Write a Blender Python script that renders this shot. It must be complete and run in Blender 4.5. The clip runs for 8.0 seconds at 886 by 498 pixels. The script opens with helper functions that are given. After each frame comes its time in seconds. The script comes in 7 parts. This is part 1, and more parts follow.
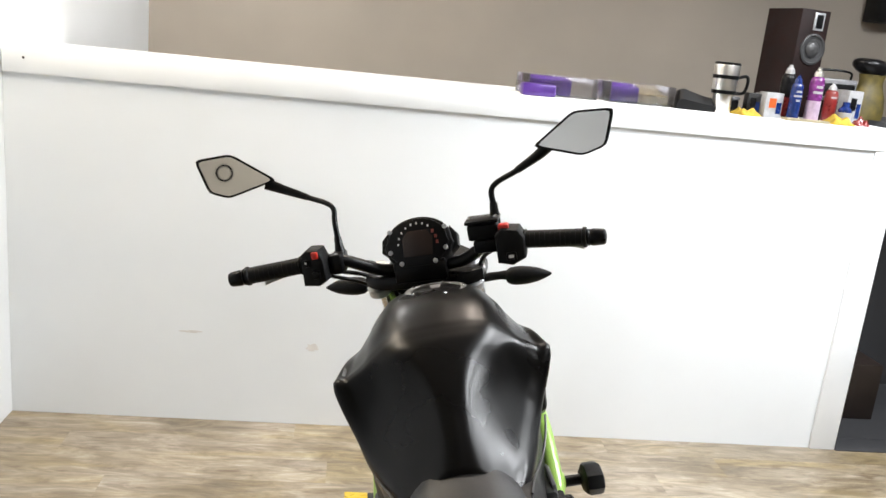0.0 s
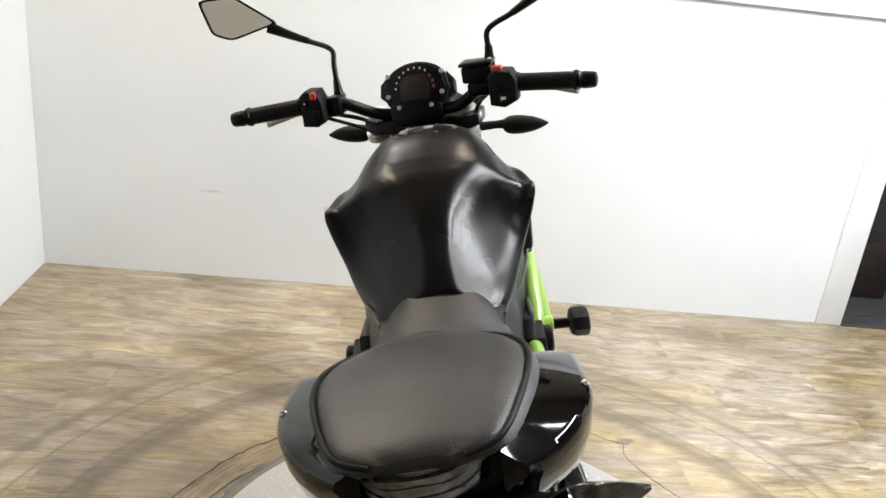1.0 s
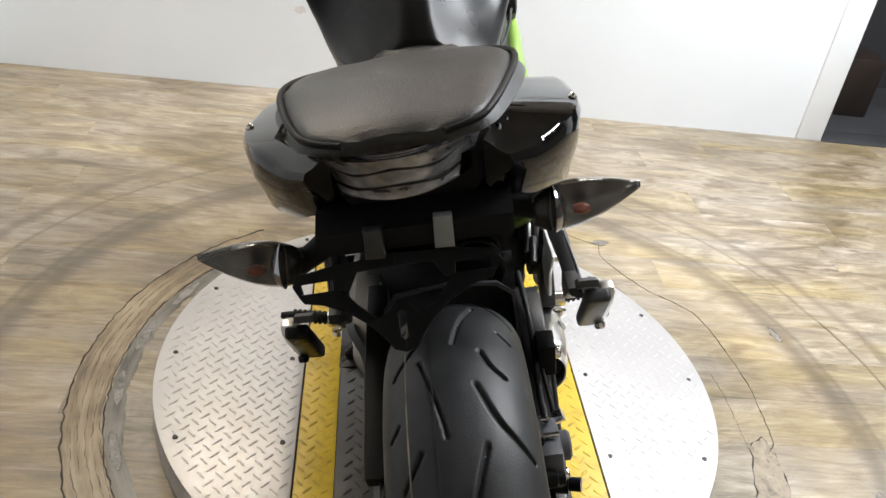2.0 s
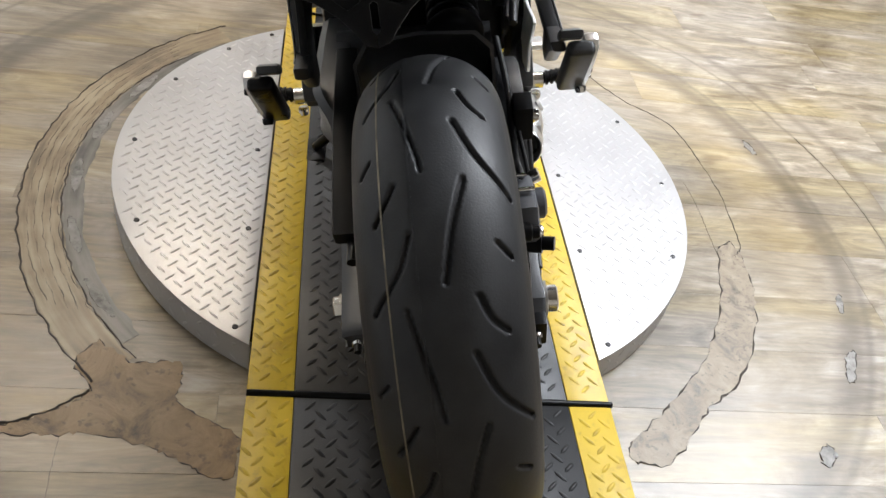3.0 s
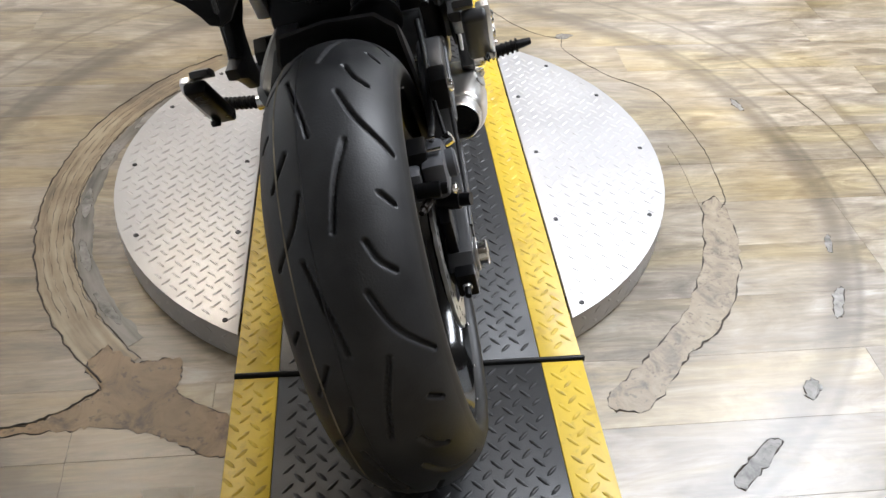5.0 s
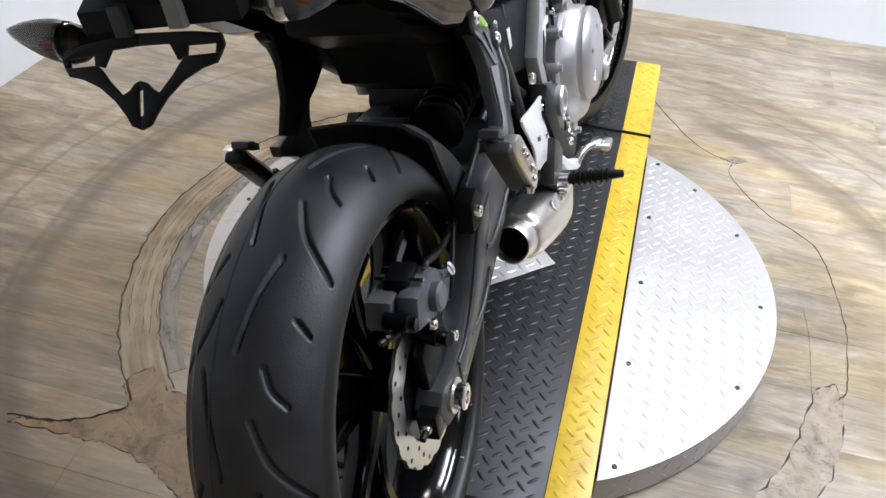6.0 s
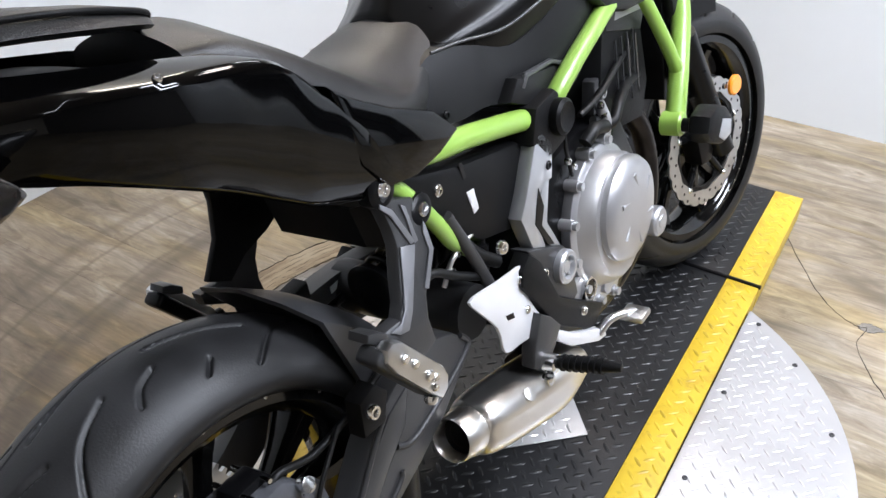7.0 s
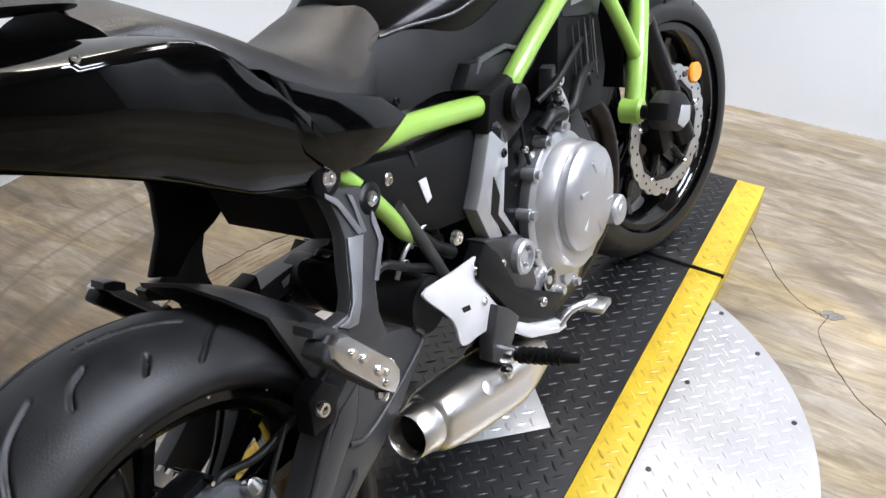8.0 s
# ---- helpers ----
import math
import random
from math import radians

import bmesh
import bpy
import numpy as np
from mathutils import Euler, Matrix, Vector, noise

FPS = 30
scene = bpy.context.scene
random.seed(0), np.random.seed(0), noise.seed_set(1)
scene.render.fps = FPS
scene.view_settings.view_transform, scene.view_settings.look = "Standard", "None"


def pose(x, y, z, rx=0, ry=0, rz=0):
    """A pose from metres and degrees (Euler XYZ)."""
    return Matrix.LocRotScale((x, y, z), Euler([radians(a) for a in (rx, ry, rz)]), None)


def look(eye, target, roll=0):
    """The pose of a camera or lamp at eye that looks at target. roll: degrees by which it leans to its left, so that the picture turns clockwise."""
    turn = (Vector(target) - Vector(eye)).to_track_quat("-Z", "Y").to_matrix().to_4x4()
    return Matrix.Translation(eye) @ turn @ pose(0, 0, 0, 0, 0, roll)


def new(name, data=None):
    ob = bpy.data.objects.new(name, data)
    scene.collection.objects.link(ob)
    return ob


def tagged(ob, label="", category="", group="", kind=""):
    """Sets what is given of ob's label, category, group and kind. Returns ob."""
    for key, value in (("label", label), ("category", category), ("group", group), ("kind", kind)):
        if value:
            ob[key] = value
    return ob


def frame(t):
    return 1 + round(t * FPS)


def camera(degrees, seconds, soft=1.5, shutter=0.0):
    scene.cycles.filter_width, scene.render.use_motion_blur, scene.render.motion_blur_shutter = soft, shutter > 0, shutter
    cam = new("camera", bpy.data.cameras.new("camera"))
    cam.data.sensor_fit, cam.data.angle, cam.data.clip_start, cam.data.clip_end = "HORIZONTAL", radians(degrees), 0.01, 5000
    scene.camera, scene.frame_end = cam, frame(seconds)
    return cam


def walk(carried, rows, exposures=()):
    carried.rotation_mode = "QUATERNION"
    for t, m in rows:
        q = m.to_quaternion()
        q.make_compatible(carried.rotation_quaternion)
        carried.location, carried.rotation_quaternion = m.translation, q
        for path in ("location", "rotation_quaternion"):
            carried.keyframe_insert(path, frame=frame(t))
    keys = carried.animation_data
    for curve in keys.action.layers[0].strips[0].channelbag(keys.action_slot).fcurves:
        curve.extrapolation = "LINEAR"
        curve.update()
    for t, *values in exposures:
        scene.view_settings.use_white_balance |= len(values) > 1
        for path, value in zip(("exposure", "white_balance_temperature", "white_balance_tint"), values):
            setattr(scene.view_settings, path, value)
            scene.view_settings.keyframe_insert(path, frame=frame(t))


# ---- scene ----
cam = camera(56.2, 8.0)
PATH = [
    (0, (-0.351, -0.688, 1.423), (-0.119, 1.239, 0.939), 5.8),
    (0.5, (-0.311, -0.756, 1.426), (-0.137, 1.169, 0.911), 6.2),
    (0.8, (-0.268, -0.761, 1.376), (-0.115, 1.129, 0.74), 6.9),
    (1, (-0.265, -0.771, 1.352), (-0.098, 1.08, 0.614), 6.6),
    (1.2, (-0.257, -0.772, 1.321), (-0.11, 1.056, 0.523), 6.6),
    (1.5, (-0.259, -0.782, 1.281), (-0.079, 1.001, 0.393), 7.1),
    (1.8, (-0.249, -0.783, 1.234), (-0.025, 0.94, 0.244), 8.2),
    (2, (-0.251, -0.781, 1.207), (0.001, 0.894, 0.144), 8.7),
    (2.2, (-0.249, -0.782, 1.181), (0.013, 0.848, 0.054), 9.2),
    (3.3, (-0.239, -0.83, 1.056), (0.143, 0.558, -0.332), 14.3),
    (3.5, (-0.246, -0.842, 1.047), (0.151, 0.51, -0.373), 14.9),
    (4, (-0.247, -0.887, 1.02), (0.204, 0.4, -0.443), 15.5),
    (4.5, (-0.23, -0.911, 1.033), (0.248, 0.392, -0.407), 12.5),
    (4.7, (-0.174, -0.941, 1.061), (0.212, 0.439, -0.334), 7.4),
    (5.8, (0.191, -0.871, 1.144), (-0.123, 0.658, -0.107), 4.1),
    (6, (0.225, -0.783, 1.147), (-0.131, 0.733, -0.109), 3.7),
    (6.2, (0.266, -0.681, 1.139), (-0.198, 0.806, -0.116), 1),
    (6.5, (0.365, -0.56, 1.156), (-0.315, 0.889, -0.043), 2.2),
    (6.7, (0.422, -0.479, 1.168), (-0.323, 0.956, -0.008), 2.5),
    (7, (0.465, -0.41, 1.18), (-0.385, 0.976, 0.014), 0.4),
    (7.2, (0.483, -0.373, 1.18), (-0.359, 1.02, 0.018), 0.3),
    (7.5, (0.497, -0.357, 1.176), (-0.307, 1.077, 0.037), -0.2),
    (7.7, (0.497, -0.356, 1.169), (-0.285, 1.079, 0.016), 0.6),
    (8, (0.473, -0.38, 1.158), (-0.313, 1.036, -0.017), 1.1),
]
walk(cam, [(t, look(eye, target, roll)) for t, eye, target, roll in PATH],
     [(0, 0, 6350, 10), (1.2, 0, 6400, 10), (2.2, 0, 6250, 10), (3.3, 0, 6100, 11), (4.7, 0, 6100, 11), (5.8, 0, 5850, 13), (8, 0, 5850, 13)])

# ---- world, lamps, exposure ----
world = bpy.data.worlds.new("world")
scene.world = world
world.use_nodes = True
world.node_tree.nodes["Background"].inputs[0].default_value = (0.9, 0.93, 1.0, 1)
world.node_tree.nodes["Background"].inputs[1].default_value = 0.25

FLOOR = -0.07
CEIL = 2.63
LAMPS = [  # x, y, size x, size y, watts, colour
    (1.12, 0.95, 0.30, 1.25, 50, (0.955, 0.98, 1.0)),
    (2.10, 1.30, 0.30, 1.25, 86, (0.955, 0.98, 1.0)),
    (1.85, -1.1, 0.22, 1.25, 4, (0.955, 0.98, 1.0)),
    # the next two are added fill, for the left floor and the far wall
    (-1.35, 1.70, 0.22, 1.05, 20, (1.0, 0.79, 0.50)),
    (-1.00, 3.35, 0.22, 1.25, 6, (1.0, 0.93, 0.85)),
    (0.08, 2.12, 0.28, 0.28, 9, (1.0, 0.80, 0.62)),
    (0.46, 2.12, 0.28, 0.28, 9, (1.0, 0.80, 0.62)),
]


# ---- materials ----
def mat_nodes(name):
    m = bpy.data.materials.new(name)
    m.use_nodes = True
    nt = m.node_tree
    return m, nt, nt.nodes["Principled BSDF"]


def paint(name, colour, rough=0.5, metal=0.0, vary=0.12, scale=6.0, grain=0.0, grain_scale=250.0, coat=0.0, coat_rough=0.05,
          rough_vary=0.12, random_amount=0.0, spec=0.5):
    """A surface with soft stains at a large scale and grain at a small one."""
    m, nt, b = mat_nodes(name)
    n = nt.nodes
    tc = n.new("ShaderNodeTexCoord")
    big = n.new("ShaderNodeTexNoise")
    big.inputs["Scale"].default_value = scale
    big.inputs["Detail"].default_value = 6
    nt.links.new(tc.outputs["Object"], big.inputs["Vector"])
    ramp = n.new("ShaderNodeMapRange")
    ramp.inputs["From Min"].default_value, ramp.inputs["From Max"].default_value = 0.3, 0.7
    ramp.inputs["To Min"].default_value, ramp.inputs["To Max"].default_value = 1 - vary, 1 + vary
    nt.links.new(big.outputs["Fac"], ramp.inputs["Value"])
    mul = n.new("ShaderNodeMix")
    mul.data_type, mul.blend_type = "RGBA", "MULTIPLY"
    mul.inputs[0].default_value = 1
    mul.inputs[6].default_value = (*colour, 1)
    last = ramp.outputs["Result"]
    if random_amount:
        oi = n.new("ShaderNodeObjectInfo")
        r2 = n.new("ShaderNodeMapRange")
        r2.inputs["To Min"].default_value, r2.inputs["To Max"].default_value = 1 - random_amount, 1 + random_amount
        nt.links.new(oi.outputs["Random"], r2.inputs["Value"])
        mm = n.new("ShaderNodeMath")
        mm.operation = "MULTIPLY"
        nt.links.new(last, mm.inputs[0])
        nt.links.new(r2.outputs["Result"], mm.inputs[1])
        last = mm.outputs[0]
    nt.links.new(last, mul.inputs[7])
    nt.links.new(mul.outputs[2], b.inputs["Base Color"])
    rr = n.new("ShaderNodeMapRange")
    rr.inputs["From Min"].default_value, rr.inputs["From Max"].default_value = 0.3, 0.7
    rr.inputs["To Min"].default_value = max(0.02, rough - rough_vary * rough)
    rr.inputs["To Max"].default_value = min(1.0, rough + rough_vary * rough)
    nt.links.new(big.outputs["Fac"], rr.inputs["Value"])
    nt.links.new(rr.outputs["Result"], b.inputs["Roughness"])
    b.inputs["Metallic"].default_value = metal
    b.inputs["Specular IOR Level"].default_value = spec
    b.inputs["Coat Weight"].default_value = coat
    b.inputs["Coat Roughness"].default_value = coat_rough
    if grain:
        fine = n.new("ShaderNodeTexNoise")
        fine.inputs["Scale"].default_value = grain_scale
        fine.inputs["Detail"].default_value = 3
        nt.links.new(tc.outputs["Object"], fine.inputs["Vector"])
        bump = n.new("ShaderNodeBump")
        bump.inputs["Strength"].default_value = grain
        bump.inputs["Distance"].default_value = 0.001
        nt.links.new(fine.outputs["Fac"], bump.inputs["Height"])
        nt.links.new(bump.outputs["Normal"], b.inputs["Normal"])
    return m


def glass_mat(name, colour, rough=0.03, trans=1.0):
    m, nt, b = mat_nodes(name)
    b.inputs["Base Color"].default_value = (*colour, 1)
    b.inputs["Roughness"].default_value = rough
    b.inputs["Transmission Weight"].default_value = trans
    b.inputs["IOR"].default_value = 1.45
    return m


def lamp_mat(name, colour, strength):
    m, nt, b = mat_nodes(name)
    b.inputs["Base Color"].default_value = (0.8, 0.8, 0.8, 1)
    b.inputs["Emission Color"].default_value = (*colour, 1)
    b.inputs["Emission Strength"].default_value = strength
    return m


WALL = paint("white wall paint", (0.765, 0.80, 0.83), 0.55, vary=0.03, scale=1.6, grain=0.25, grain_scale=160)
TRIM = paint("white trim gloss", (0.79, 0.82, 0.85), 0.35, vary=0.03, scale=3)
BEIGE = paint("beige back wall", (0.37, 0.33, 0.28), 0.7, vary=0.10, scale=1.2, grain=0.2, grain_scale=90)
CEILM = paint("ceiling paint", (0.32, 0.285, 0.24), 0.8, vary=0.03, scale=1.5, grain=0.3, grain_scale=60)
BOUNCECUT = paint("unseen east wall, dark to cut bounce light", (0.10, 0.092, 0.085), 0.7, vary=0.15, scale=1.5, grain=0.2, grain_scale=90)
UNLIT = paint("unlit doorway black", (0.02, 0.02, 0.022), 0.7, vary=0.2, scale=3)
BROWNWOOD = paint("dark brown wood", (0.012, 0.007, 0.005), 0.5, vary=0.3, scale=9)
RUBBER = paint("tyre rubber", (0.0200, 0.0199, 0.0206), 0.46, vary=0.5, scale=16, grain=0.25, grain_scale=420, spec=0.36)
SEAM = paint("pale tread line", (0.17, 0.145, 0.10), 0.6, vary=0.5, scale=30)
SIDEWALL = paint("rubber sidewall", (0.0045, 0.0045, 0.0048), 0.5, vary=0.2, scale=9)
SATIN = paint("satin black metallic paint", (0.0036, 0.0034, 0.0034), 0.285, metal=0.1, vary=0.06, scale=8, grain=0.05, grain_scale=900, spec=0.24)
GLOSS = paint("gloss black paint", (0.0012, 0.0012, 0.0013), 0.06, vary=0.2, scale=10, spec=0.27)
PLASTIC = paint("textured black plastic", (0.0055, 0.0055, 0.0058), 0.48, vary=0.15, scale=14, grain=0.35, grain_scale=700, spec=0.15)
HUGGERM = paint("satin black moulding", (0.034, 0.034, 0.0355), 0.36, vary=0.12, scale=12, grain=0.15, grain_scale=700, spec=0.6)
PANEL = paint("satin grey-black panel", (0.0105, 0.0105, 0.011), 0.42, vary=0.1, scale=10, grain=0.15, grain_scale=800, spec=0.25)
VINYL = paint("seat vinyl", (0.0115, 0.0112, 0.0112), 0.42, vary=0.10, scale=10, grain=0.55, grain_scale=520, spec=0.5)
GREEN = paint("lime green powder coat", (0.275, 0.455, 0.075), 0.34, vary=0.06, scale=12, coat=0.3)
CAST = paint("silver cast engine paint", (0.50, 0.50, 0.51), 0.38, metal=0.75, vary=0.08, scale=18, grain=0.25, grain_scale=500)
ALU = paint("brushed aluminium", (0.62, 0.62, 0.62), 0.32, metal=1.0, vary=0.08, scale=25, grain=0.2, grain_scale=600)
STEEL = paint("brushed stainless steel", (0.74, 0.72, 0.69), 0.31, metal=1.0, vary=0.05, scale=14, grain=0.12, grain_scale=400)
HEADER = paint("heat-stained steel", (0.035, 0.030, 0.027), 0.35, metal=0.9, vary=0.4, scale=20)
CHROME = paint("bright steel bolt", (0.72, 0.72, 0.72), 0.16, metal=1.0, vary=0.1, scale=60)
SILVERP = paint("silver painted bracket", (0.52, 0.53, 0.55), 0.33, metal=0.7, vary=0.07, scale=20, grain=0.15, grain_scale=700)
WHITEP = paint("white heel guard", (0.70, 0.70, 0.71), 0.36, metal=0.25, vary=0.05, scale=20)
HANGERM = paint("satin grey cast face", (0.17, 0.172, 0.18), 0.42, metal=0.4, vary=0.12, scale=20, grain=0.2, grain_scale=600)
GREYM = paint("grey cast swingarm", (0.050, 0.050, 0.051), 0.40, metal=0.35, vary=0.12, scale=15, grain=0.25, grain_scale=600, spec=0.3)
SWING = paint("dark grey cast swingarm", (0.040, 0.040, 0.041), 0.40, metal=0.2, vary=0.12, scale=15, grain=0.25, grain_scale=600, spec=0.5)
CREAM = paint("cream back wall", (0.80, 0.745, 0.64), 0.7, vary=0.05, scale=1.2, grain=0.2, grain_scale=90)
CALIPER = paint("blue-grey cast caliper", (0.085, 0.087, 0.095), 0.42, metal=0.2, vary=0.15, scale=30, grain=0.3, grain_scale=500, spec=0.3)
BLACKM = paint("black metal", (0.0045, 0.0045, 0.005), 0.30, metal=0.2, vary=0.2, scale=20, spec=0.18)
RIMM = paint("gloss black rim", (0.0025, 0.0025, 0.0025), 0.11, vary=0.2, scale=20, coat=0.0, spec=0.38)
CABLE = paint("black cable", (0.006, 0.006, 0.006), 0.45, vary=0.2, scale=30, spec=0.3)
AMBER = paint("amber reflector", (0.85, 0.30, 0.02), 0.18, vary=0.08, scale=60, coat=0.8)
REDP = paint("red switch", (0.60, 0.03, 0.02), 0.3, vary=0.1, scale=60)
SCREEN = paint("dark display", (0.022, 0.015, 0.013), 0.25, vary=0.1, scale=20, spec=0.25)
MARK = paint("pale print", (0.72, 0.72, 0.70), 0.5, vary=0.05, scale=40)
REDDIM = paint("dull red print", (0.16, 0.03, 0.02), 0.4, vary=0.05, scale=40)
MIRROR = paint("mirror glass", (0.86, 0.86, 0.85), 0.02, metal=1.0, vary=0.01, scale=8, rough_vary=0.0)
LENS = glass_mat("clear grey lens", (0.93, 0.925, 0.92), 0.05)
CLEAR = glass_mat("clear tail lens", (0.92, 0.92, 0.94), 0.10)
BOWL = paint("silvery lamp bowl", (0.72, 0.72, 0.74), 0.30, metal=0.8, vary=0.5, scale=70)
BULB = paint("dull orange bulb", (0.14, 0.030, 0.015), 0.25, vary=0.1, scale=60)
CLIPG = paint("pale grey clip", (0.20, 0.21, 0.205), 0.4, vary=0.1, scale=30)
SHELL = paint("grey indicator shell", (0.15, 0.148, 0.15), 0.24, metal=0.7, vary=0.5, scale=60)
REFLECT = paint("silver reflector bowl", (0.36, 0.36, 0.38), 0.12, metal=1.0, vary=0.15, scale=80)
TREADB = paint("worn black tread plate", (0.0075, 0.0075, 0.0080), 0.40, vary=0.4, scale=7, grain=0.2, grain_scale=300, rough_vary=0.3, spec=0.32)
TREADT = paint("worn black tread bar", (0.0065, 0.0065, 0.0070), 0.42, vary=0.4, scale=9, rough_vary=0.25, spec=0.40)
YELLOWW = paint("worn yellow bar", (0.53, 0.37, 0.020), 0.36, vary=0.4, scale=26)
PLATE = paint("aluminium tread plate", (0.46, 0.45, 0.445), 0.42, metal=0.45, vary=0.08, scale=5, grain=0.2, grain_scale=350)
PLATEB = paint("polished tread bar", (0.54, 0.53, 0.525), 0.36, metal=0.6, vary=0.10, scale=30)


def floor_mat():
    """Printed vinyl planks: grain along x, tone by plank."""
    m, nt, b = mat_nodes("printed vinyl plank")
    n = nt.nodes
    geo = n.new("ShaderNodeNewGeometry")
    oi = n.new("ShaderNodeObjectInfo")
    off = n.new("ShaderNodeVectorMath")
    off.operation = "MULTIPLY_ADD"
    off.inputs[1].default_value = (1, 1, 1)
    rnd = n.new("ShaderNodeVectorMath")
    rnd.operation = "SCALE"
    rnd.inputs[0].default_value = (13.0, 7.0, 3.0)
    nt.links.new(oi.outputs["Random"], rnd.inputs["Scale"])
    nt.links.new(geo.outputs["Position"], off.inputs[0])
    nt.links.new(rnd.outputs[0], off.inputs[2])
    mp = n.new("ShaderNodeMapping")
    mp.inputs["Scale"].default_value = (2.8, 11.0, 1.0)
    nt.links.new(off.outputs[0], mp.inputs["Vector"])
    n1 = n.new("ShaderNodeTexNoise")
    n1.inputs["Scale"].default_value = 1.6
    n1.inputs["Detail"].default_value = 9
    n1.inputs["Roughness"].default_value = 0.68
    n1.inputs["Distortion"].default_value = 1.1
    nt.links.new(mp.outputs[0], n1.inputs["Vector"])
    ramp = n.new("ShaderNodeValToRGB")
    e = ramp.color_ramp.elements
    e[0].position, e[0].color = 0.30, (0.132, 0.104, 0.070, 1)
    e[1].position, e[1].color = 0.72, (0.455, 0.412, 0.345, 1)
    k = e.new(0.46)
    k.color = (0.242, 0.198, 0.141, 1)
    k = e.new(0.58)
    k.color = (0.338, 0.286, 0.216, 1)
    nt.links.new(n1.outputs["Fac"], ramp.inputs["Fac"])
    # knots and dark flecks
    mp2 = n.new("ShaderNodeMapping")
    mp2.inputs["Scale"].default_value = (3.0, 9.0, 1.0)
    nt.links.new(off.outputs[0], mp2.inputs["Vector"])
    v = n.new("ShaderNodeTexNoise")
    v.inputs["Scale"].default_value = 2.6
    v.inputs["Detail"].default_value = 4
    nt.links.new(mp2.outputs[0], v.inputs["Vector"])
    fl = n.new("ShaderNodeMapRange")
    fl.inputs["From Min"].default_value, fl.inputs["From Max"].default_value = 0.62, 0.72
    nt.links.new(v.outputs["Fac"], fl.inputs["Value"])
    flk = n.new("ShaderNodeMix")
    flk.data_type = "RGBA"
    flk.inputs[7].default_value = (0.13, 0.09, 0.05, 1)
    fs = n.new("ShaderNodeMath")
    fs.operation = "MULTIPLY"
    fs.inputs[1].default_value = 0.75
    nt.links.new(fl.outputs[0], fs.inputs[0])
    nt.links.new(fs.outputs[0], flk.inputs[0])
    nt.links.new(ramp.outputs[0], flk.inputs[6])
    # scuff rings round the turntable, as wide worn bands
    sep = n.new("ShaderNodeVectorMath")
    sep.operation = "SUBTRACT"
    sep.inputs[1].default_value = (0.0, 0.63, FLOOR)
    nt.links.new(geo.outputs["Position"], sep.inputs[0])
    ln = n.new("ShaderNodeVectorMath")
    ln.operation = "LENGTH"
    nt.links.new(sep.outputs[0], ln.inputs[0])
    wob = n.new("ShaderNodeTexNoise")
    wob.inputs["Scale"].default_value = 3.0
    wob.inputs["Detail"].default_value = 5
    nt.links.new(geo.outputs["Position"], wob.inputs["Vector"])
    wa = n.new("ShaderNodeMath")
    wa.operation = "MULTIPLY_ADD"
    wa.inputs[1].default_value = 0.05
    nt.links.new(wob.outputs["Fac"], wa.inputs[0])
    nt.links.new(ln.outputs["Value"], wa.inputs[2])
    last = flk.outputs[2]
    sx = n.new("ShaderNodeSeparateXYZ")
    nt.links.new(geo.outputs["Position"], sx.inputs[0])
    side = n.new("ShaderNodeMapRange")
    side.inputs["From Min"].default_value, side.inputs["From Max"].default_value = 0.25, 0.5
    away = n.new("ShaderNodeMath")
    away.operation = "ABSOLUTE"
    nt.links.new(sx.outputs["X"], away.inputs[0])
    nt.links.new(away.outputs[0], side.inputs["Value"])
    for radius, half, colour, amount in ((0.90, 0.14, (0.40, 0.305, 0.175), 0.36), (1.022, 0.052, (0.13, 0.10, 0.065), 0.75), (1.058, 0.016, (0.10, 0.08, 0.055), 0.45), (1.190, 0.011, (0.14, 0.11, 0.07), 0.6), (1.265, 0.030, (0.13, 0.10, 0.065), 0.55)):
        d = n.new("ShaderNodeMath")
        d.operation = "SUBTRACT"
        d.inputs[1].default_value = radius
        nt.links.new(wa.outputs[0], d.inputs[0])
        a = n.new("ShaderNodeMath")
        a.operation = "ABSOLUTE"
        nt.links.new(d.outputs[0], a.inputs[0])
        r = n.new("ShaderNodeMapRange")
        r.interpolation_type = "SMOOTHSTEP"
        r.inputs["From Min"].default_value, r.inputs["From Max"].default_value = half, 0.0
        r.inputs["To Max"].default_value = amount
        nt.links.new(a.outputs[0], r.inputs["Value"])
        br = n.new("ShaderNodeMath")
        br.operation = "MULTIPLY"
        nt.links.new(r.outputs[0], br.inputs[0])
        nt.links.new(side.outputs[0], br.inputs[1])
        b2 = n.new("ShaderNodeMath")
        b2.operation = "MULTIPLY"
        b2.inputs[1].default_value = 1.0
        nt.links.new(br.outputs[0], b2.inputs[0])
        mx = n.new("ShaderNodeMix")
        mx.data_type = "RGBA"
        mx.inputs[7].default_value = (*colour, 1)
        nt.links.new(b2.outputs[0], mx.inputs[0])
        nt.links.new(last, mx.inputs[6])
        last = mx.outputs[2]
    # fine pores along the grain
    mp3 = n.new("ShaderNodeMapping")
    mp3.inputs["Scale"].default_value = (14.0, 160.0, 1.0)
    nt.links.new(off.outputs[0], mp3.inputs["Vector"])
    pores = n.new("ShaderNodeTexNoise")
    pores.inputs["Scale"].default_value = 1.0
    pores.inputs["Detail"].default_value = 4
    nt.links.new(mp3.outputs[0], pores.inputs["Vector"])
    pr = n.new("ShaderNodeMapRange")
    pr.inputs["From Min"].default_value, pr.inputs["From Max"].default_value = 0.3, 0.65
    pr.inputs["To Min"].default_value, pr.inputs["To Max"].default_value = 0.80, 1.06
